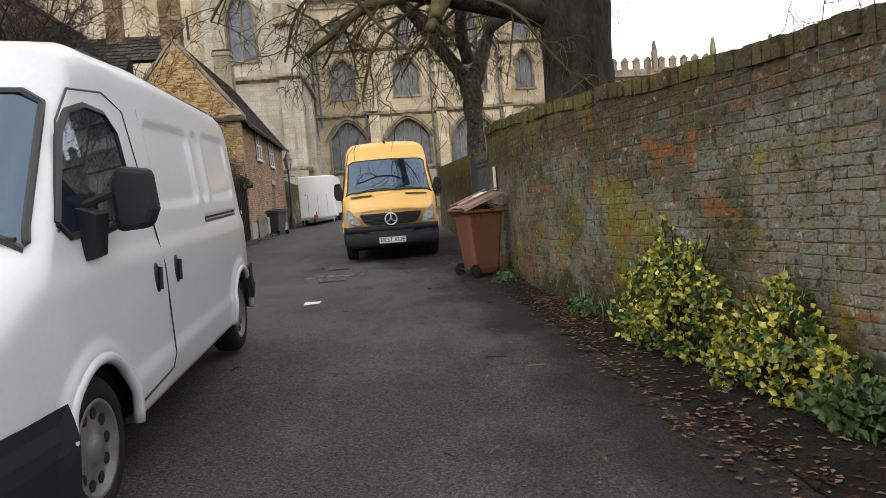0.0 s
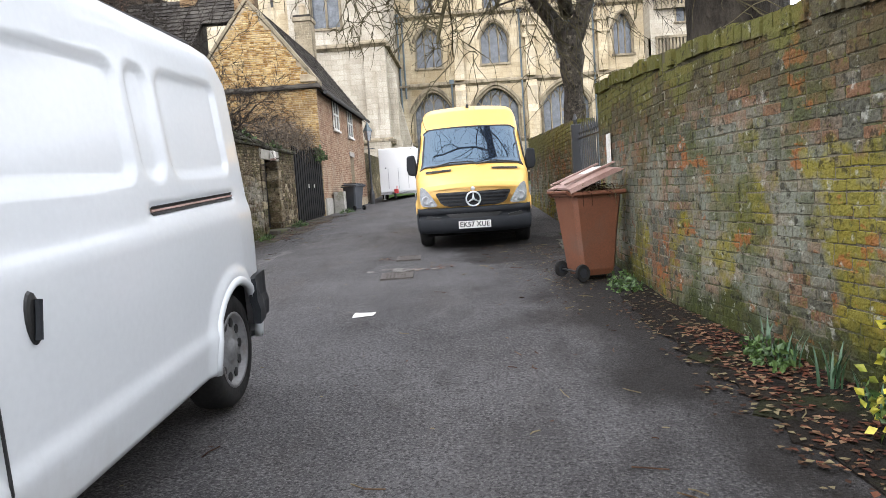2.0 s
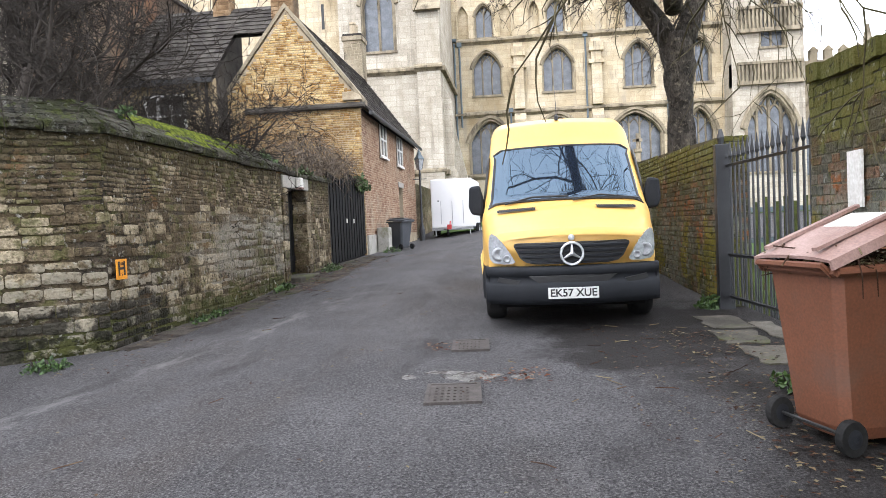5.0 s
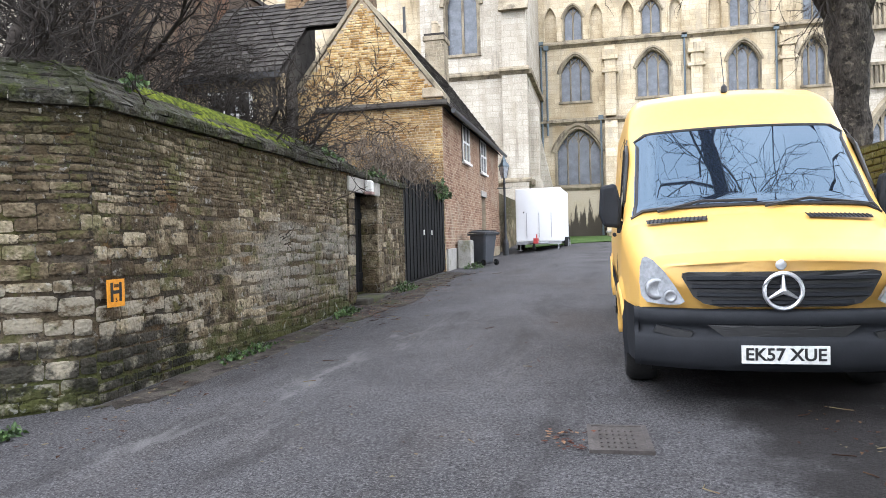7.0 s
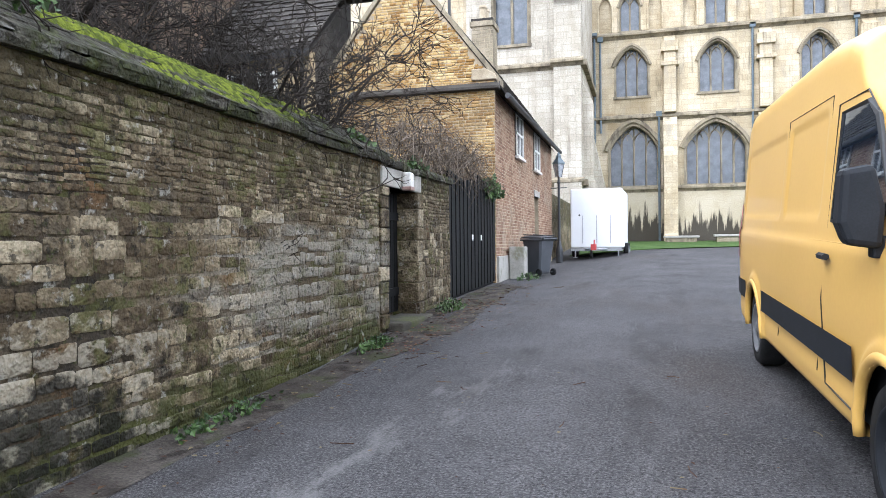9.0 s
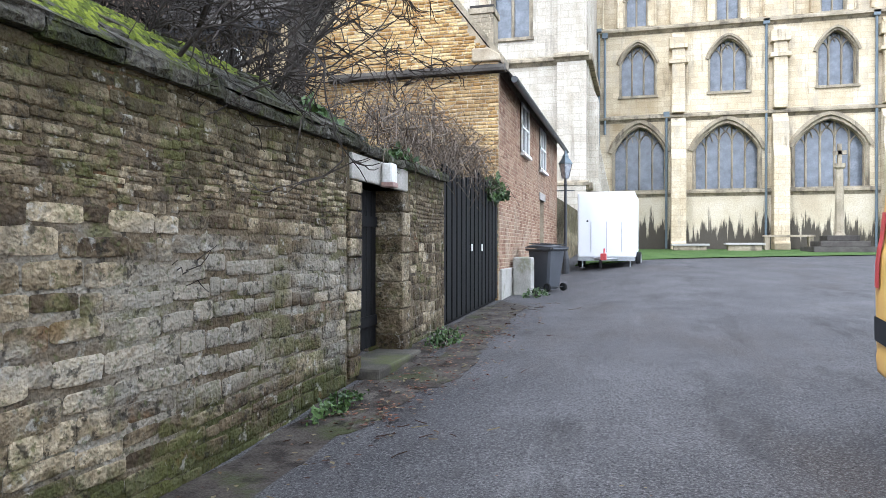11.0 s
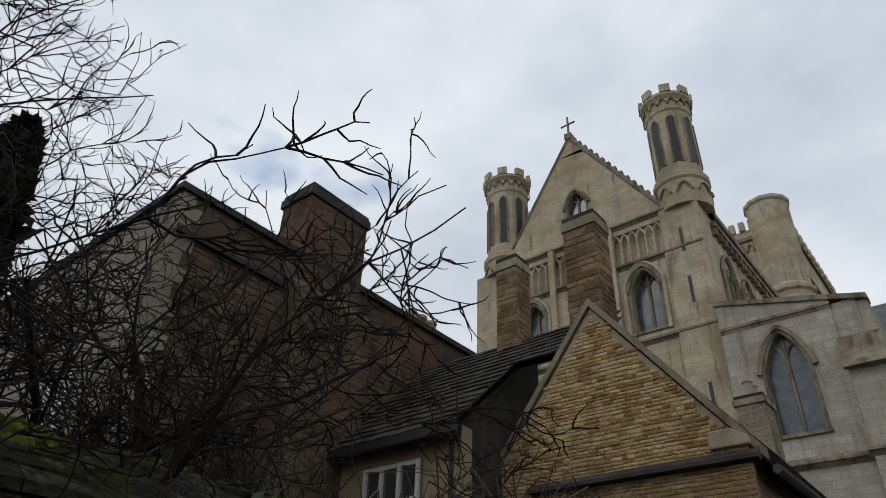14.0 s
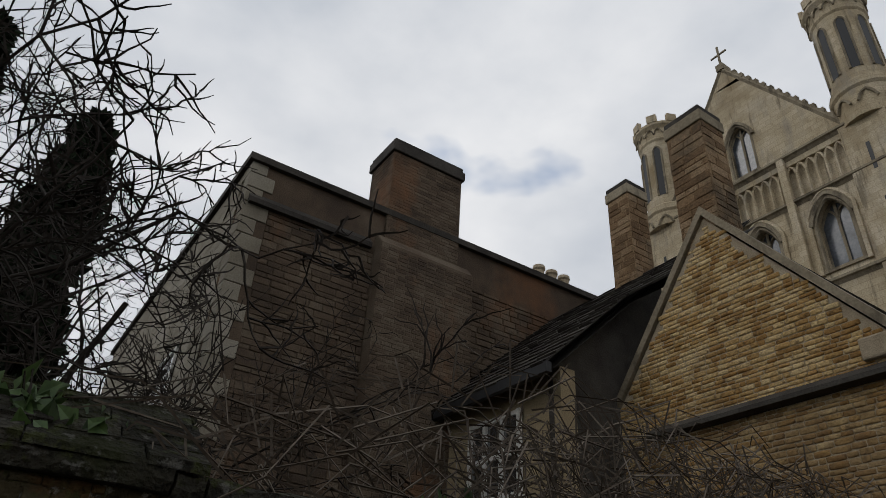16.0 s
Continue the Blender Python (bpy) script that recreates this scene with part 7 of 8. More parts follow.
# ---- monuments by the cathedral ----
cz = ground_z(8, 53)
cs = thing("stone_cross", 7.45, 53.0, cz, 0, "weathered stone memorial cross on stepped base", "monument")
for k, (h, w) in enumerate(((0.0, 1.5), (0.28, 1.1), (0.56, 0.75))):
    part("step", Mesh().box(-w, w, -w, w, h, h + 0.28), M_SLATE, cs, bevel=0.03)
m = Mesh()
m.lathe([(0.3, 0.84), (0.24, 1.0), (0.17, 4.2), (0.28, 4.3), (0.28, 4.5)], (0, 0, 0), 8)
m.box(-0.09, 0.09, -0.08, 0.08, 4.5, 5.5)
m.box(-0.3, 0.3, -0.08, 0.08, 4.95, 5.15)
part("shaft", m, M_STRING, cs)
tm = thing("table_tomb", 3.2, 54.6, ground_z(3, 54.6), 0, "low table tomb on the lawn", "tomb")
part("slab", Mesh().box(-1.0, 1.0, -0.45, 0.45, 0.32, 0.45), M_CONCRETE, tm, bevel=0.03)
part("base", Mesh().box(-0.85, 0.85, -0.35, 0.35, -0.1, 0.32), M_STRING, tm)
tb_ = copy_thing(tm, pose(0.4, 54.9, ground_z(0, 54.9) - 0.05, 0, 0, 3))
bn = thing("garden_bench", 5.6, 55.6, ground_z(5.5, 55.6), 0, "plain grey stone bench against the cathedral wall", "bench")
part("seat", Mesh().box(-1.3, 1.3, -0.25, 0.25, 0.75, 0.87), M_STRING, bn, bevel=0.02)
for x in (-1.1, 1.1):
    part("leg", Mesh().box(x - 0.12, x + 0.12, -0.2, 0.2, -0.1, 0.75), M_STRING, bn)

# ---- on the road: covers, patches, litter ----
def cover(x, y, w, h, rz):
    c = thing("drain_cover", x, y, ground_z(x, y) + 0.012, rz, "worn cast iron cover set in the asphalt", "drain cover", "road covers", rx=2)
    m = Mesh()
    m.box(-w / 2, w / 2, -h / 2, h / 2, -0.03, 0.004)
    part("plate", m, M_IRONCOVER, c)
    for i in range(6):
        for j in range(5):
            m = Mesh()
            x0, y0 = -w / 2 + 0.04 + i * (w - 0.08) / 6, -h / 2 + 0.03 + j * (h - 0.06) / 5
            m.box(x0, x0 + (w - 0.08) / 6 - 0.025, y0, y0 + (h - 0.06) / 5 - 0.025, 0.003, 0.011)
            part("stud", m, M_IRONCOVER, c)
    m = Mesh()
    for a, b, e, f_ in ((-w / 2 - 0.03, w / 2 + 0.03, -h / 2 - 0.03, -h / 2), (-w / 2 - 0.03, w / 2 + 0.03, h / 2, h / 2 + 0.03), (-w / 2 - 0.03, -w / 2, -h / 2, h / 2), (w / 2, w / 2 + 0.03, -h / 2, h / 2)):
        m.box(a, b, e, f_, -0.02, 0.009)
    part("rim", m, M_IRONCOVER, c)


cover(-0.93, 11.45, 0.36, 0.46, 4)
cover(-0.92, 13.17, 0.31, 0.44, 3)
rp = random.Random(91)
for k in range(11):
    x, y = (-0.8 + rp.gauss(0, 0.22), 11.98 + rp.gauss(0, 0.1)) if k else (-0.78, 11.98)
    a, b = (0.22, 0.13) if not k else (rp.uniform(0.04, 0.11), rp.uniform(0.03, 0.08))
    pts = [(x + a * math.cos(t) * (1 + 0.9 * noise.noise((k + 0.3, 2.2 * math.cos(t), 2.2 * math.sin(t)))), y + b * math.sin(t) * (1 + 0.9 * noise.noise((k + 7.3, 2.2 * math.cos(t), 2.2 * math.sin(t))))) for t in [2 * math.pi * i / 10 for i in range(10)]]
    patch("worn_patch", pts, M_PATCHPALE, 0.004 + 0.0015 * (k % 4), "pale broken patch in the asphalt", n=3, jag=0.014, seed=k, category="patch")
m = Mesh()
m.add([(-1.12, 8.98, 0.47), (-0.92, 9.02, 0.475), (-0.9, 9.1, 0.49), (-1.0, 9.13, 0.475), (-1.1, 9.08, 0.5)], [(0, 1, 2, 3, 4)])
lit = part("paper_scrap", m, M_WHITE, None, thick=0.003)
lit.location.z = ground_z(-1, 9.05) - 0.465
tagged(lit, "crumpled white paper scrap on the asphalt", "litter")
for k, (x, y, w, d) in enumerate(((1.78, 12.5, 0.44, 0.7), (1.7, 13.3, 0.4, 0.66), (1.76, 14.1, 0.42, 0.7), (2.12, 13.6, 0.22, 0.9))):
    pts = [(x - w / 2, y - d / 2), (x + w / 2, y - d / 2), (x + w / 2, y + d / 2), (x - w / 2, y + d / 2)]
    patch("paving_slab", pts, M_FLAG, 0.012, "worn mossy flagstone before the gate", n=5, jag=0.035, seed=20 + k, category="paving")
# ---- trees and plants ----
def bend(p, d, length, r0, r1, rng, n, gnarl, pull):
    """A crooked branch: its points and radii; pull is the way that it is drawn."""
    pts, rad, v = [Vector(p)], [r0], Vector(d).normalized()
    for i in range(n):
        v = (v + Vector((rng.gauss(0, gnarl), rng.gauss(0, gnarl), rng.gauss(0, gnarl))) + Vector(pull) / n).normalized()
        pts.append(pts[-1] + v * length / n)
        rad.append(r0 + (r1 - r0) * (i + 1) / n)
    return pts, rad


def twigs(m, p, d, length, r, level, rng, gnarl, pull, kids, sides=(7, 5, 4, 3, 3)):
    pts, rad = bend(p, d, length, r, r * (0.5 if level else 0.35), rng, 6 if level > 1 else 5, gnarl, pull)
    m.tube(pts, rad, (3, 3, 4, 5, 6)[min(level, 4)], False)
    if level == 0:
        return
    for k in range(kids[-level] if level <= len(kids) else 4):
        i = rng.randint(1, len(pts) - 1)
        t = (pts[min(i + 1, len(pts) - 1)] - pts[i - 1]).normalized()
        side = Vector((rng.gauss(0, 1), rng.gauss(0, 1), rng.gauss(0, 0.8))).normalized()
        w = (t * rng.uniform(0.4, 0.9) + side * rng.uniform(0.5, 0.95)).normalized()
        twigs(m, pts[i], w, length * rng.uniform(0.42, 0.68), max(0.0062, rad[i] * rng.uniform(0.36, 0.58)), level - 1, rng, gnarl * 1.1, pull, kids, sides)


def big_tree(name, base, trunk, limbs, label, seed, kids, pull=(0, 0, -0.35), levels=3, bark=None, twig=None):
    rng = random.Random(seed)
    t = thing(name, *base, 0, label, "tree")
    m = Mesh()
    pts, rad = [Vector(p) for p, _ in trunk], [r for _, r in trunk]
    fine, fr = [], []
    for a, b, ra, rb in zip(pts, pts[1:], rad, rad[1:]):
        for i in range(5):
            fine.append(a.lerp(b, i / 5))
            fr.append(ra + (rb - ra) * i / 5)
    fine.append(pts[-1])
    fr.append(rad[-1])
    m.tube(fine, fr, 18)
    m.v = [tuple(Vector(v) + Vector((noise.noise(Vector(v) * 3.1), noise.noise(Vector(v) * 3.1 + Vector((7, 0, 0))), 0)) * 0.07 * min(1, rad[0] * 2)) for v in m.v]
    part("trunk", m, bark or M_BARK, t, "rough burred trunk", smooth=True)
    cr = Mesh()
    for start, way, length, r in limbs:
        lm = Mesh()
        lp_, lr_ = bend(start, way, length, r, r * 0.45, rng, 9, 0.10, (0, 0, -0.1))
        lm.tube(lp_, lr_, 10)
        part("limb", lm, bark or (M_MOSSBARK if r < 0.2 else M_BARK), t, smooth=True)
        for k in range(kids[0]):
            i = rng.randint(2, len(lp_) - 1)
            w = ((lp_[i] - lp_[i - 1]).normalized() * 0.7 + Vector((rng.gauss(0, 0.7), rng.gauss(0, 0.7), rng.gauss(0, 0.5)))).normalized()
            twigs(cr, lp_[i], w, length * rng.uniform(0.28, 0.5), min(0.036, lr_[i] * rng.uniform(0.3, 0.5)), levels, rng, 0.16, pull, kids[1:])
    c = part("crown", cr, twig or M_TWIG, t, "bare drooping branches and twigs")
    c["kind"] = "stuff"
    return t


big_tree("lime_tree", (2.98, 10.0, ground_z(3, 10)), [((0, 0, -0.2), 0.62), ((0, 0, 0.4), 0.52), ((0.0, 0, 2.0), 0.48), ((0.05, 0, 4.2), 0.5), ((0.1, 0.1, 6.2), 0.42)],
         [((0, 0, 3.7), (-0.95, -0.12, 0.22), 4.4, 0.2), ((0.1, 0, 4.6), (0.8, -0.55, 0.15), 4.5, 0.13), ((0, 0, 5.2), (-0.6, 0.5, 0.5), 4.2, 0.22), ((0.1, 0.1, 5.8), (-0.15, -0.55, 0.9), 5.5, 0.26), ((0.1, 0.1, 6.0), (0.6, 0.3, 0.9), 5.0, 0.25), ((0.1, 0.1, 6.1), (-0.35, 0.2, 1.0), 5.5, 0.25), ((0, 0, 5.5), (0.3, -0.8, 0.5), 4.5, 0.2), ((-1.9, -0.25, 4.1), (-0.12, 0, -1.0), 0.7, 0.15), ((-1.9, -0.25, 4.15), (-0.9, 0.1, -0.1), 2.4, 0.1), ((0.0, 0.2, 5.6), (-0.42, 0.75, 0.62), 8.5, 0.24), ((0.0, 0.2, 6.0), (-0.1, 0.65, 0.8), 7.5, 0.2)],
         "large bare lime tree behind the brick wall", 21, (8, 5, 4, 3), (0, 0, -0.6), 3, None, M_LIMETWIG)
big_tree("plane_tree", (2.97, 21.3, ground_z(3, 21.3)), [((0, 0, -0.2), 0.46), ((0, 0, 0.6), 0.33), ((0.05, 0, 1.7), 0.27), ((0.05, 0, 2.6), 0.285), ((0.05, 0, 3.3), 0.26), ((0.05, 0, 4.2), 0.35), ((0.0, 0, 4.7), 0.28)],
         [((-0.1, 0, 4.5), (-0.38, 0.1, 1.0), 4.2, 0.23), ((0.15, 0, 4.5), (0.25, 0.1, 1.0), 4.5, 0.24), ((-0.6, 0, 6.0), (-0.8, -0.2, 0.5), 4.2, 0.14), ((0.6, 0, 6.0), (0.8, -0.3, 0.5), 4.4, 0.15), ((0.4, 0, 7.0), (0.2, -0.7, 0.5), 4.5, 0.14), ((-0.6, 0.1, 7.5), (-0.5, -0.6, 0.5), 4.5, 0.13), ((0, 0, 5.2), (-0.3, -0.85, 0.55), 6.5, 0.2)],
         "bare plane tree with a burred forking trunk", 33, (11, 6, 4, 3), (0, 0, -0.6), 3, M_PLANE)
# the tree behind the walk's start, whose branches mirror in the windscreen
big_tree("lime_tree", (1.0, -4.5, ground_z(1, -4.5)), [((0, 0, -0.2), 0.55), ((0, 0, 0.5), 0.45), ((0, 0, 3.0), 0.4), ((0, 0, 5.5), 0.36)],
         [((0, 0, 3.6), (-0.8, 0.3, 0.6), 5.0, 0.22), ((0, 0, 4.2), (0.8, 0.3, 0.7), 5.0, 0.22), ((0, 0, 5.2), (-0.3, 0.3, 1.0), 6.0, 0.26), ((0, 0, 5.3), (0.35, 0.2, 1.0), 6.0, 0.26), ((0, 0, 5.4), (0.0, -0.4, 1.0), 5.5, 0.24)],
         "large bare lime tree at the lane's foot", 5, (9, 6, 4, 3), (0, 0, -0.2), 3)


def orchard_tree(base, lean, height, r, seed, label, levels=3, kids=(9, 5, 4, 3)):
    rng = random.Random(seed)
    t = thing("fruit_tree", *base, 0, label, "tree", "trees behind the wall")
    lean = Vector(lean)
    p, rad = bend((0, 0, -0.2), lean, height * 0.62, r, r * 0.55, rng, 8, 0.09, (0, 0, 0.25))
    m = Mesh()
    m.tube(p, rad, 9)
    part("trunk", m, M_TWIG, t, smooth=True)
    cr = Mesh()
    for k in range(kids[0]):
        i = rng.randint(2, 8)
        w = (lean.normalized() * 0.6 + Vector((rng.gauss(0, 0.65), rng.gauss(0, 0.65), rng.uniform(-0.1, 0.75)))).normalized()
        twigs(cr, p[i], w, height * rng.uniform(0.3, 0.5), max(0.012, rad[i] * rng.uniform(0.3, 0.5)), levels, rng, 0.17, (0, 0, 0.25), kids[1:])
    c = part("crown", cr, M_TWIG, t, "tangle of bare twigs")
    c["kind"] = "stuff"
    return t


gz = lambda x, y: ground_z(x, y) + 0.6
orchard_tree((-7.5, 18.7, gz(-7.5, 18.7)), (0.34, 0.0, 0.95), 4.7, 0.11, 3, "leaning bare fruit tree above the stone wall", 4, (12, 5, 4, 4, 3))
orchard_tree((-6.9, 17.2, gz(-6.9, 17.2)), (-0.05, -0.1, 0.95), 4.4, 0.09, 9, "dense bare fruit tree behind the stone wall", 4, (11, 5, 4, 4, 3))
orchard_tree((-7.6, 20.4, gz(-7.6, 20.4)), (0.05, -0.1, 0.9), 3.0, 0.08, 10, "low spreading bare fruit tree behind the wall", 4, (7, 4, 4, 3, 3))
orchard_tree((-7.4, 16.4, gz(-7.4, 16.4)), (0.0, -0.1, 1.0), 6.0, 0.12, 14, "dense bare tree behind the stone wall", 4, (10, 5, 4, 3, 3))
orchard_tree((-8.8, 20.6, gz(-8.2, 21.2)), (-0.1, -0.05, 1.0), 4.2, 0.11, 17, "bare tree behind the stone wall", 4, (6, 4, 4, 3, 3))
orchard_tree((-7.0, 23.2, gz(-7, 23.2)), (-0.2, -0.05, 1.0), 2.4, 0.08, 28, "scrubby bare bush behind the stone wall", 4, (6, 4, 4, 3, 3))
orchard_tree((-6.9, 13.9, gz(-6.9, 13.9)), (-0.1, 0.1, 1.0), 5.2, 0.1, 31, "dense bare tree behind the stone wall", 4, (9, 5, 4, 3, 3))


orchard_tree((-9.0, 18.2, gz(-9, 18.2)), (-0.1, -0.1, 1.0), 6.4, 0.13, 25, "bare tree behind the stone wall", 4, (7, 5, 4, 3, 3))
orchard_tree((-8.1, 17.3, gz(-8.1, 17.3)), (0.1, -0.1, 1.0), 7.6, 0.14, 61, "tall bare tree behind the stone wall", 4, (12, 5, 4, 4, 3))


def leaf(m, p, size, rng, nrm=None):
    a = Vector((rng.gauss(0, 1), rng.gauss(0, 1), rng.gauss(0, 0.7))).normalized()
    b = a.orthogonal().normalized()
    b.rotate(Matrix.Rotation(rng.uniform(0, 6.28), 3, a))
    c = a.cross(b)
    w, l = size * 0.36, size
    p = Vector(p)
    m.add([p, p + b * l * 0.45 + c * w + a * w * 0.3, p + b * l, p + b * l * 0.45 - c * w + a * w * 0.3], [(0, 1, 2), (0, 2, 3)])


def yew(base, h, r, seed):
    rng = random.Random(seed)
    t = thing("yew_tree", *base, 0, "dark columnar evergreen yew", "tree", "yew trees")
    m = Mesh()
    m.tube([(0, 0, -0.2), (0, 0, h * 0.8)], [0.18, 0.05], 8)
    part("trunk", m, M_BARK, t)
    c = Mesh()
    for i in range(9000):
        q = rng.random()
        a = rng.uniform(0, 6.283)
        prof = (min(1, q * 5) * (1 - q ** 3) ** 0.6) * r
        rr = prof * (0.75 + 0.35 * noise.noise((math.cos(a) * 1.5, math.sin(a) * 1.5, q * h * 0.9 + seed))) * rng.uniform(0.6, 1.0) ** 0.5
        leaf(c, (rr * math.cos(a), rr * math.sin(a), 0.2 + q * h), rng.uniform(0.16, 0.34), rng)
    cr = part("crown", c, M_YEW, t, "dense dark evergreen foliage")
    cr["kind"] = "stuff"


yew((-13.2, 19.3, gz(-13, 19)), 8.9, 0.84, 2)
yew((-12.6, 17.45, gz(-12, 17.5)), 9.6, 0.85, 6)


def shrub(name, base, ext, n, material, label, seed, size=0.06, stems=16):
    rng = random.Random(seed)
    t = thing(name, *base, 0, label, "shrub")
    st = Mesh()
    for i in range(stems):
        q = Vector((rng.gauss(0, 0.4) * ext[0], rng.gauss(0, 0.4) * ext[1], rng.uniform(0.5, 0.95) * ext[2]))
        st.tube([(q.x * 0.3, q.y * 0.3, -0.03), tuple(q * 0.6 + Vector((0, 0, 0.06))), tuple(q)], [0.009, 0.006, 0.003], 4, False)
    part("stem", st, M_TWIG, t)["kind"] = "stuff"
    c = Mesh()
    while len(c.f) < n * 2:
        d = Vector((rng.gauss(0, 1), rng.gauss(0, 1), abs(rng.gauss(0, 1)))).normalized()
        k = (0.72 + 0.42 * noise.noise(Vector((d.x * 2.3, d.y * 2.3 * ext[1], d.z * 2.3)) + Vector((seed, 0, 0)))) * rng.uniform(0.45, 1.0) ** 0.35
        p = Vector((d.x * ext[0] * k, d.y * ext[1] * k, max(0.02, d.z * ext[2] * k)))
        for j in range(3):
            leaf(c, p + Vector((rng.gauss(0, 0.02), rng.gauss(0, 0.02), rng.gauss(0, 0.02))), size * rng.uniform(0.6, 1.2), rng)
    cr = part("foliage", c, material, t)
    cr["kind"] = "stuff"
    return t


shrub("variegated_shrub", (2.24, 5.2, ground_z(2.1, 5.2)), (0.46, 0.95, 1.12), 4600, M_VARIEG, "yellow and green variegated shrub against the brick wall", 4)
shrub("variegated_shrub", (2.42, 4.05, ground_z(2.2, 4.0)), (0.44, 0.8, 0.8), 2800, M_VARIEG, "low yellow-green variegated shrub spreading from the wall", 8)
shrub("green_weeds", (2.42, 3.3, ground_z(2.3, 3.3)), (0.36, 0.5, 0.34), 900, M_IVY, "low fresh green weeds at the verge", 10, 0.07, 10)
shrub("garden_hedge", (5.6, 17.2, ground_z(5.6, 17)), (1.8, 2.6, 1.9), 6000, M_YEW, "dark evergreen bush behind the iron gate", 13, 0.13, 10)
shrub("garden_hedge", (8.6, 20.5, ground_z(8, 20)), (3.2, 2.0, 2.1), 5000, M_YEW, "dark clipped hedge in the garden", 12, 0.13, 10)
shrub("ivy_clump", (-5.15, 26.9, 3.0), (0.3, 0.6, 0.55), 420, M_IVY, "green ivy hanging over the gate", 15, 0.12, 6)
shrub("fern_clump", (-5.4, 19.6, 3.1), (0.25, 0.6, 0.36), 420, M_IVY, "fresh green ferns on the wall top", 16, 0.12, 8)
shrub("fern_clump", (-5.35, 21.8, 3.05), (0.25, 0.7, 0.3), 300, M_IVY, "fresh green ferns on the wall top", 19, 0.10, 8)
shrub("wall_weeds", (-5.28, 14.6, 3.36), (0.12, 0.2, 0.14), 70, M_IVY, "small weeds rooted on the coping", 23, 0.07, 4)
for i, (x, y, ex, ey, h) in enumerate(((-4.95, 19.2, 0.16, 0.7, 0.16), (-4.85, 22.3, 0.25, 0.75, 0.22), (-4.6, 28.6, 0.35, 0.9, 0.22), (1.66, 9.75, 0.22, 0.6, 0.14), (1.55, 11.4, 0.2, 0.5, 0.12), (-5.0, 16.2, 0.12, 0.9, 0.08), (-5.3, 12.9, 0.25, 0.25, 0.1), (1.85, 15.0, 0.15, 0.15, 0.2), (1.95, 6.9, 0.15, 0.35, 0.2))):
    shrub("verge_weeds", (x, y, ground_z(x, y)), (ex, ey, h), 260, M_IVY, "low green weeds at the foot of the wall", 40 + i, 0.055, 6)



def daffodil(x, y, n, seed):
    """A clump of upright strap leaves."""
    rng = random.Random(seed)
    t = thing("daffodil_clump", x, y, ground_z(x, y), 0, "clump of green daffodil leaves in the leaf litter", "plant", "daffodils by the wall")
    for i in range(n):
        a, h, w = rng.uniform(0, 6.283), rng.uniform(0.14, 0.30), rng.uniform(0.006, 0.010)
        bx, by = rng.gauss(0, 0.035), rng.gauss(0, 0.035)
        c, q = math.cos(a), math.sin(a)
        rows = []
        for k in range(5):
            f = k / 4
            o, ww = 0.02 + 0.30 * h * f * f, w * (1 - f ** 3 * 0.85)
            rows.append([(bx + c * o - q * e, by + q * o + c * e, h * f * (1 - 0.1 * f) + abs(e) * 0.3) for e in (-ww, 0, ww)])
        part("leaf", Mesh().grid(rows), M_BLADE, t)


for i, (x, y, n) in enumerate(((2.05, 6.35, 13), (2.0, 6.75, 11), (2.02, 7.05, 8), (2.1, 6.0, 9))):
    daffodil(x, y, n, 70 + i)

# dead climber stems heaped along the wall top
r_ = random.Random(77)
m = Mesh()
for i in range(1500):
    y = r_.triangular(19.6, 27.5, 25.2)
    h = 0.15 + 0.85 * math.sin(math.pi * min(1, max(0, (y - 19.4) / 8.4))) ** 0.8
    p = Vector((-5.35 + r_.uniform(-0.9, 0.25), y, 3.02 + r_.uniform(0, h) ** 1.0))
    q = p + Vector((r_.uniform(-0.25, 0.45), r_.gauss(0, 0.45), r_.uniform(-0.45, 0.3)))
    mid = (p + q) / 2 + Vector((r_.gauss(0, 0.08), r_.gauss(0, 0.08), 0.16))
    m.tube([p, mid, q], [0.007, 0.006, 0.003], 3, False)
tagged(part("dead_climber", m, M_DEADVINE), "tangled dead climber stems heaped on the wall top", "climber", kind="stuff")
m = Mesh()
for i in range(700):
    y = r_.uniform(11.0, 20.5)
    p = Vector((-5.75 + r_.uniform(-0.9, 0.1), y, 2.9 + r_.uniform(0, 0.9)))
    q = p + Vector((r_.gauss(0, 0.2), r_.gauss(0, 0.25), r_.uniform(0.1, 0.6)))
    m.tube([p, (p + q) / 2 + Vector((0, 0, 0.05)), q], [0.006, 0.005, 0.002], 3, False)
tagged(part("bramble", m, M_TWIG), "bare bramble stems behind the stone wall", "climber", kind="stuff")

# fallen leaves and twigs
def flat_leaf(m, x, y, z, size, rng):
    a, t = rng.uniform(0, 6.283), rng.gauss(0, 0.25)
    c, s = math.cos(a), math.sin(a)
    m.add([(x, y, z), (x + size * (0.45 * c - 0.32 * s), y + size * (0.45 * s + 0.32 * c), z + size * abs(t) * 0.6), (x + size * c, y + size * s, z + size * abs(t) * 0.4), (x + size * (0.45 * c + 0.32 * s), y + size * (0.45 * s - 0.32 * c), z + size * abs(t) * 0.5)], [(0, 1, 2), (0, 2, 3)])


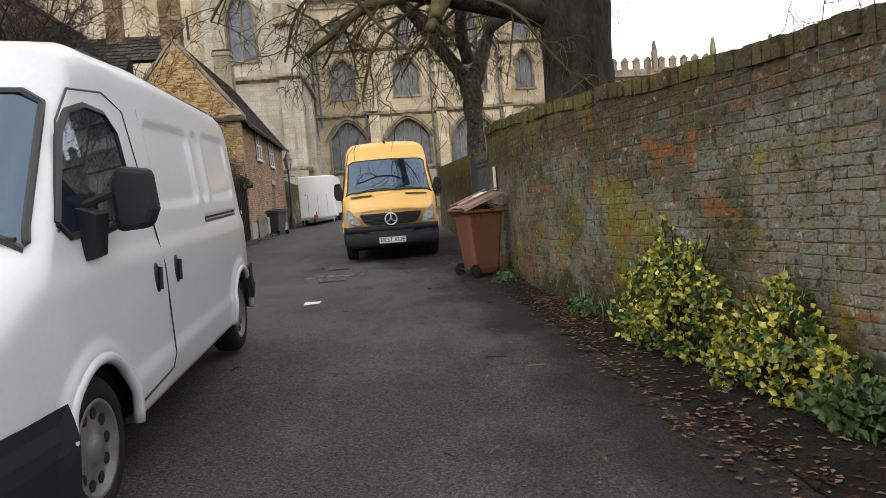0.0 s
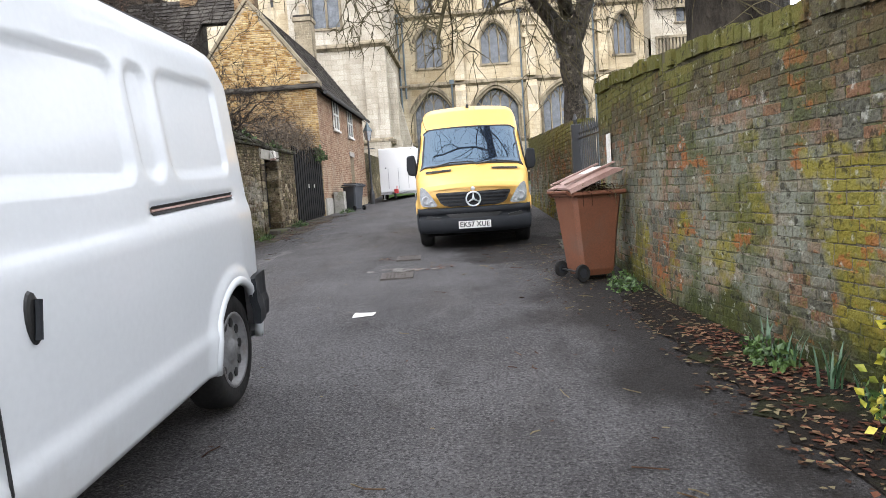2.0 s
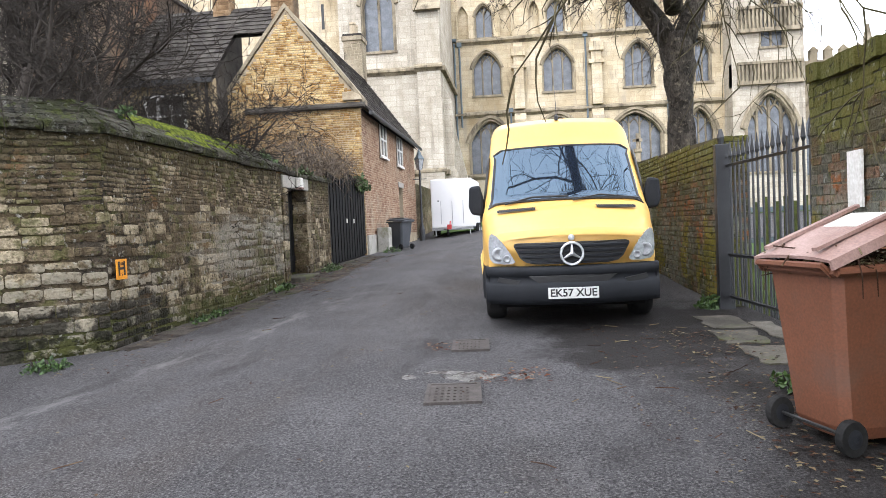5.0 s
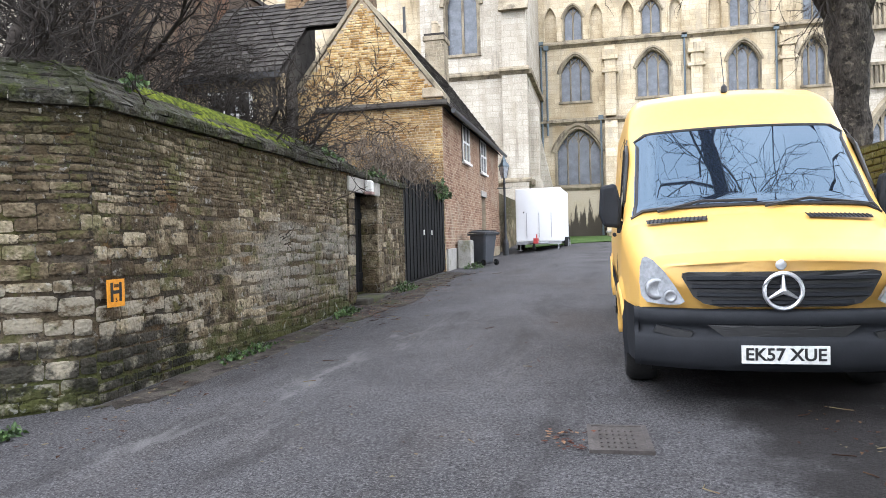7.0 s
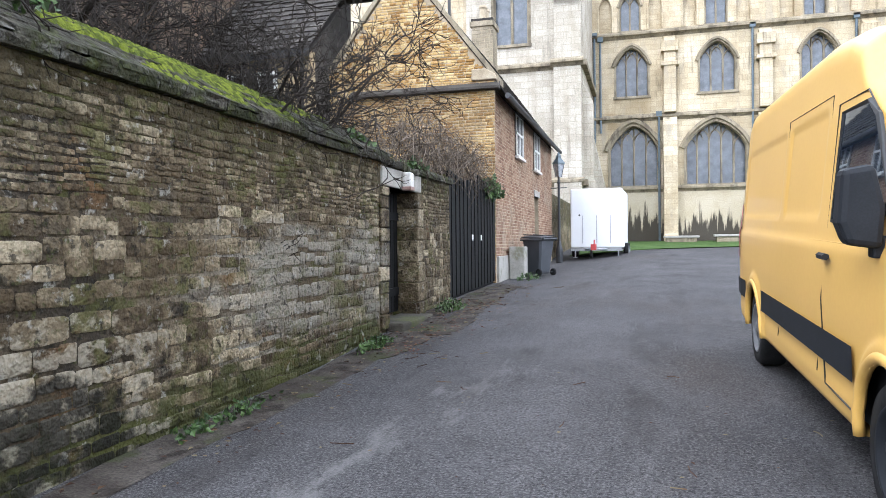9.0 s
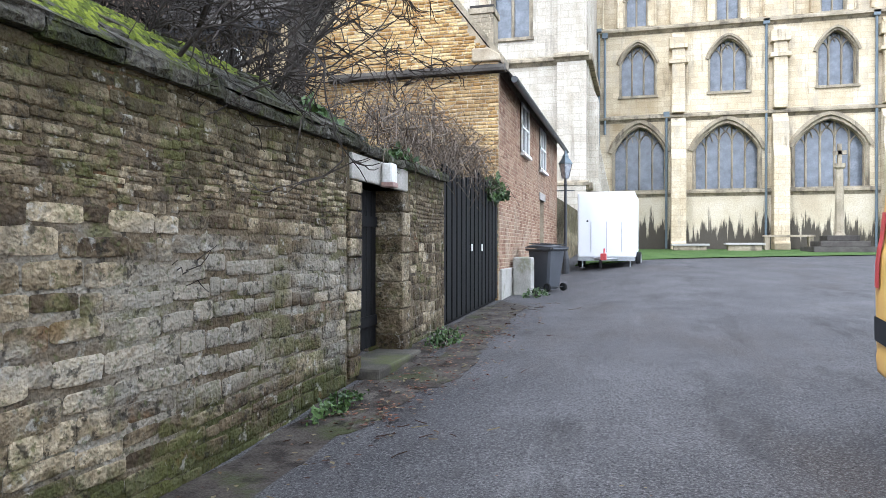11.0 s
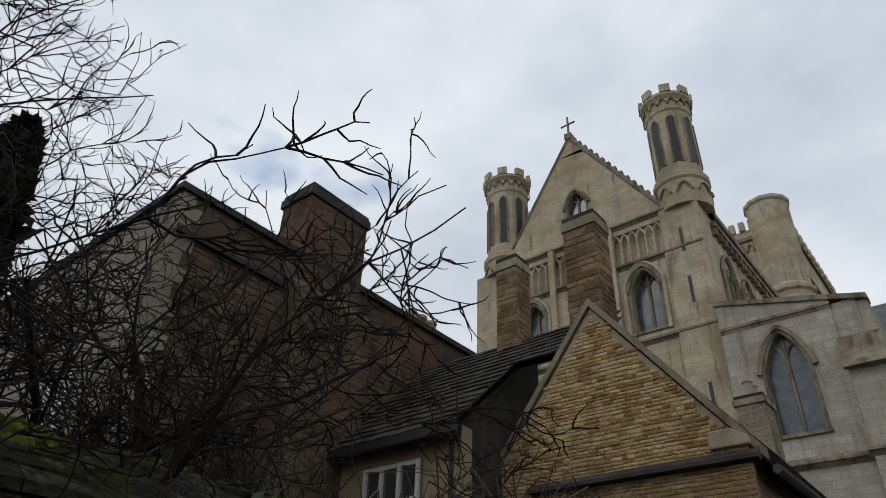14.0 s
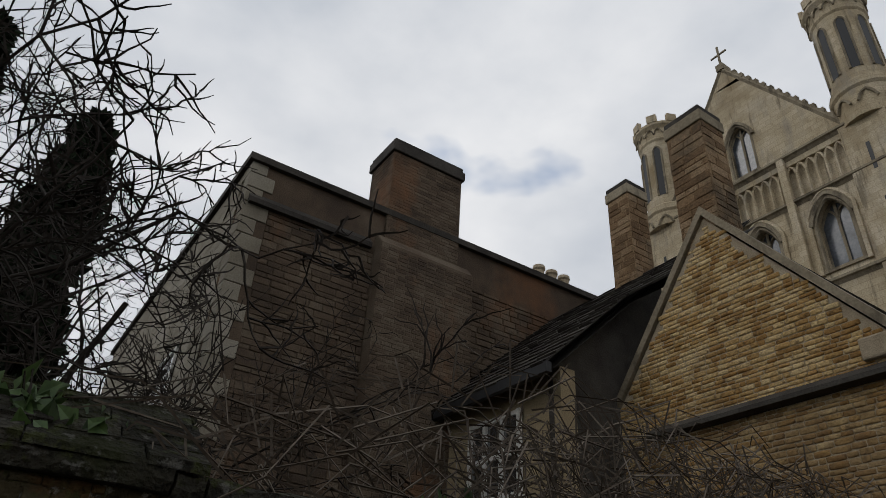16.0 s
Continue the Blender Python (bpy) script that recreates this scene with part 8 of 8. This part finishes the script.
r_ = random.Random(5)
m = Mesh()
def scatter(n, x0, x1, y0, y1, size):
    for i in range(n):
        x, y = r_.uniform(x0, x1), r_.uniform(y0, y1)
        if r_.random() < 0.45 + 0.55 * noise.noise((x * 1.3, y * 1.3, 3)):
            flat_leaf(m, x, y, ground_z(x, y) + r_.uniform(0.012, 0.022), size * r_.uniform(0.6, 1.2), r_)
scatter(1300, 1.45, 2.2, 2.5, 6.5, 0.05)
scatter(800, 1.35, 1.95, 6.0, 8.9, 0.05)
scatter(1500, 0.9, 1.9, 8.5, 13.6, 0.045)
scatter(500, 0.3, 1.2, 9.0, 14.0, 0.035)
scatter(900, -5.1, -4.2, 18.5, 27.0, 0.06)
scatter(350, -5.1, -4.3, 12.5, 18.5, 0.05)
scatter(500, -4.0, 1.6, 3.0, 18.0, 0.035)
leaf_bed = m
m = Mesh()
scatter(1500, 1.66, 2.15, 5.6, 7.9, 0.055)
scatter(500, 1.5, 1.9, 2.6, 5.6, 0.05)
scatter(1100, -5.1, -4.35, 18.8, 23.6, 0.05)
scatter(500, -4.6, -3.9, 19.5, 26.5, 0.045)
scatter(160, -0.75, -0.2, 11.7, 12.15, 0.05)
scatter(120, -1.35, -1.05, 12.9, 13.3, 0.045)
tagged(part("leaf_litter", m, M_REDLEAF), "red-brown leaf litter banked along the wall foot", "leaves", kind="stuff")
m = leaf_bed
tagged(part("fallen_leaves", m, M_LEAFLITTER), "brown fallen leaves scattered along the wall foot", "leaves", kind="stuff")
m = Mesh()
for i in range(150):
    k = r_.random()
    x, y = (r_.uniform(-5.0, -3.3), r_.uniform(17, 27)) if k < 0.45 else ((r_.uniform(0.2, 1.8), r_.uniform(5, 14)) if k < 0.8 else (r_.uniform(-4, 1), r_.uniform(3, 18)))
    a, l = r_.uniform(0, 6.28), r_.uniform(0.04, 0.17)
    pt = [(x + l * s * math.cos(a) + r_.gauss(0, 0.008), y + l * s * math.sin(a) + r_.gauss(0, 0.008)) for s in (-0.5, 0, 0.5)]
    m.tube([(u, v, ground_z(u, v) + 0.016) for u, v in pt], 0.004, 3, False)
tagged(part("fallen_twigs", m, M_LEAFLITTER), "thin dead twigs fallen on the asphalt", "twigs", kind="stuff")

# ---- garden waste in the brown bin ----
rw_ = random.Random(64)
gw = Mesh()
for i in range(170):
    p = Vector((rw_.uniform(-0.24, 0.24), rw_.uniform(-0.26, 0.33), rw_.uniform(0.93, 1.03)))
    a = rw_.uniform(0, 6.283)
    q = p + Vector((math.cos(a), math.sin(a), 0)) * rw_.uniform(0.08, 0.3) + Vector((0, 0, rw_.uniform(-0.03, 0.10)))
    q.x, q.y = min(0.36, max(-0.36, q.x)), min(0.46, max(-0.38, q.y))
    gw.tube([p, (p + q) / 2 + Vector((0, 0, 0.03)), q], [0.006, 0.005, 0.003], 4, False)
for x, y in ((-0.2, -0.36), (0.22, 0.44), (0.1, 0.46), (0.3, -0.1), (0.32, 0.2), (0.34, -0.24)):
    gw.tube([(x * 0.7, y * 0.7, 0.99), (x, y, 1.06), (x * 1.15, y * 1.12, 0.98), (x * 1.17, y * 1.14, 0.86)], [0.005, 0.005, 0.004, 0.003], 4, False)
heap = part("garden_waste", gw, M_LEAFLITTER, None)
heap.matrix_world = brown_bin.matrix_world.copy()
tagged(heap, "dead twigs and stems heaped in the brown bin", "garden waste", kind="stuff")
# ---- masonry pieces ----
rub_h = lambda z: (0.085, 0.19) if z < 1.45 else ((0.075, 0.165) if z < 2.15 else (0.045, 0.10))
rub_l = lambda z: (0.12, 0.42) if z < 1.45 else ((0.10, 0.38) if z < 2.15 else (0.07, 0.26))
lw_st = courses(LW0, LW1, lw_zb, lw_top, rub_h, rub_l, 31, [(DOOR[0] - 0.3, DOOR[1] + 0.32, 0, 3.02)], None, 0.06)
lb_st = courses(LB0, LB1, lb_zb, lb_top, rub_h, rub_l, 32, (), None, 0.06)
near, rest = split_near([q for q in lw_st if q[1] < 2.6], 0.6, 3.9)
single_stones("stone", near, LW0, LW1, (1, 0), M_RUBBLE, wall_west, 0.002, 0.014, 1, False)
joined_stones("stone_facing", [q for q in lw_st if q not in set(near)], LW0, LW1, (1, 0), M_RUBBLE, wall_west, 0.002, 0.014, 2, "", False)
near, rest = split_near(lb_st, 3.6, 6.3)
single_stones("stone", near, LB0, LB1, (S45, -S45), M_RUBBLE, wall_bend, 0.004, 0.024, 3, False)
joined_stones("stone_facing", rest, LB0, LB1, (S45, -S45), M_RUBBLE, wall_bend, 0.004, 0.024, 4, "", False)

rw_st = courses(RW0, RW1, rw_zb, lambda s: rw_top(s) - 0.10, (lambda z: (0.068, 0.082)), (0.10, 0.235), 41)
near, rest = split_near(rw_st, 0.3, 3.3)
single_stones("brick", near, RW0, RW1, (-1, 0), M_BRICK, wall_east, 0.005, 0.009, 5)
joined_stones("brick_facing", rest, RW0, RW1, (-1, 0), M_BRICK, wall_east, 0.005, 0.009, 6)
rn_st = courses(RN0, RN1, rn_zb, lambda s: rn_top(s) - 0.10, (lambda z: (0.068, 0.082)), (0.10, 0.235), 46)
near, rest = split_near(rn_st, 3.6, 6.4)
single_stones("brick", near, RN0, RN1, RNO, M_BRICK, wall_near, 0.005, 0.009, 25)
joined_stones("brick_facing", rest, RN0, RN1, RNO, M_BRICK, wall_near, 0.005, 0.009, 26)
r_ = random.Random(8)
for p0, out, L, top, par in ((RW0, (-1, 0), 3.2, rw_top, wall_east), (RN0, RNO, RNL - 0.1, rn_top, wall_near)):
    m, s = Mesh(), 0.02
    ax, ay = -out[1], out[0]
    if ay < 0:
        ax, ay = -ax, -ay
    while s < L:
        w = r_.uniform(0.075, 0.12)
        z, x, t_ = top(s), r_.uniform(-0.02, 0.02), r_.uniform(0.0, 0.025)
        m.add([(p0[0] + ax * b - out[0] * a, p0[1] + ay * b - out[1] * a, c) for a in (-0.025 + x, 0.37 + x) for b in (s, s + w - 0.012) for c in (z - 0.13, z - 0.015 + t_)], [(0, 1, 3, 2), (4, 6, 7, 5), (0, 4, 5, 1), (2, 3, 7, 6), (0, 2, 6, 4), (1, 5, 7, 3)])
        s += w
    cap_ = part("brick_capping", m, M_BRICK, par, "brick-on-edge capping")
    cap_["kind"] = "stuff"
r2_st = courses(R20, R21, r2_zb, lambda s: r2_top(s), (0.074, 0.080), (0.215, 0.238), 43)
near, rest = split_near(r2_st, 0, 3.0)
single_stones("brick", near, R20, R21, (-1, 0), M_BRICK, wall_east2, 0.010, 0.02, 7)
joined_stones("brick_facing", rest, R20, R21, (-1, 0), M_BRICK, wall_east2, 0.010, 0.02, 8)
pe = courses((2.05, 15.05), (2.39, 15.05), lambda s: 0.6, lambda s: 2.72, (0.074, 0.080), (0.11, 0.225), 44)
joined_stones("brick_facing", pe, (2.05, 15.05), (2.39, 15.05), (0, -1), M_BRICK, wall_east2, 0.010, 0.015, 9)
re_ = courses((1.90, 12.05), (2.24, 12.05), lambda s: 0.4, lambda s: 2.85, (0.074, 0.080), (0.11, 0.225), 45)
joined_stones("brick_facing", re_, (1.90, 12.05), (2.24, 12.05), (0, 1), M_BRICK, wall_east, 0.010, 0.015, 10)

gb = courses((HX0, HY0), (HX1, HY0), lambda s: 0.9, lambda s: 8.9, (0.05, 0.085), (0.09, 0.26), 51, (), lambda s, z: z < hz(HX0 + s) - 0.05, 0.02)
joined_stones("stone_facing", gb, (HX0, HY0), (HX1, HY0), (0, -1), M_HOUSESTONE, house, 0.006, 0.016, 11, "", False)
FS0, FS1 = (HX1, HY0), (HX1, HY1)
fb = courses(FS0, FS1, lambda s: 1.6, lambda s: HE - 0.25, (0.076, 0.084), (0.20, 0.24), 52, [(a + 0.45, b + 0.45, z0, z1) for a, b, z0, z1 in FWIN] + [(FDOOR[0] + 0.45, FDOOR[1] + 0.45, 0, 3.65)])
joined_stones("brick_facing", fb, FS0, FS1, (1, 0), M_HOUSEBRICK, house, 0.012, 0.014, 12)
de = courses((DX, DY0), (DX, DY1), lambda s: 2.0, lambda s: 9.4, (0.08, 0.16), (0.18, 0.5), 53, [(2.6, 4.75, 0, 12), (0, 0.45, 0, 12)])
joined_stones("stone_facing", de, (DX, DY0), (DX, DY1), (1, 0), M_DARKHOUSE, dark, 0.014, 0.03, 13)
db = courses((-12.2, 24.45), (-12.2, 26.6), lambda s: 2.0, lambda s: 9.5, (0.075, 0.085), (0.2, 0.24), 54)
joined_stones("brick_facing", db, (-12.2, 24.45), (-12.2, 26.6), (1, 0), M_DARKHOUSE, dark, 0.012, 0.012, 14)
dsf = courses((-23.9, DY0 - 0.02), (DX - 0.45, DY0 - 0.02), lambda s: 2.0, lambda s: 10.1, (0.24, 0.32), (0.4, 0.8), 55, [(u + 23.9 - 0.6, u + 23.9 + 0.6, z0, z0 + 1.9) for u in (-15.0, -18.0, -21.0) for z0 in (2.2, 5.4)])
joined_stones("stone_facing", dsf, (-23.9, DY0 - 0.02), (DX - 0.45, DY0 - 0.02), (0, -1), M_PALEDARK, dark, 0.012, 0.012, 15)


def clad(parent, x0, x1, y0, y1, z0, z1, material, seed, rh=(0.1, 0.18), ln=(0.18, 0.5), depth=0.02):
    for k, (a, b, o) in enumerate((((x0, y0), (x1, y0), (0, -1)), ((x1, y0), (x1, y1), (1, 0)), ((x0, y1), (x0, y0), (-1, 0)))):
        st = courses(a, b, lambda s: z0, lambda s: z1, rh, ln, seed + k)
        joined_stones("stone_facing", st, a, b, o, material, parent, 0.012, depth, seed + k + 1)


clad(chA, -7.92, -7.22, 27.62, 28.2, 8.25, 10.7, M_CHIMNEY, 61)
clad(chB, -10.3, -9.75, 28.65, 29.2, 8.1, 11.15, M_CHIMNEY, 65)
clad(chC, -8.82, -7.92, 40.4, 41.4, 7.0, 11.25, M_STRING, 69)
clad(chD, -13.4, -12.42, 24.62, 26.35, 9.8, 11.95, M_DARKHOUSE, 73, (0.075, 0.085), (0.2, 0.24), 0.01)
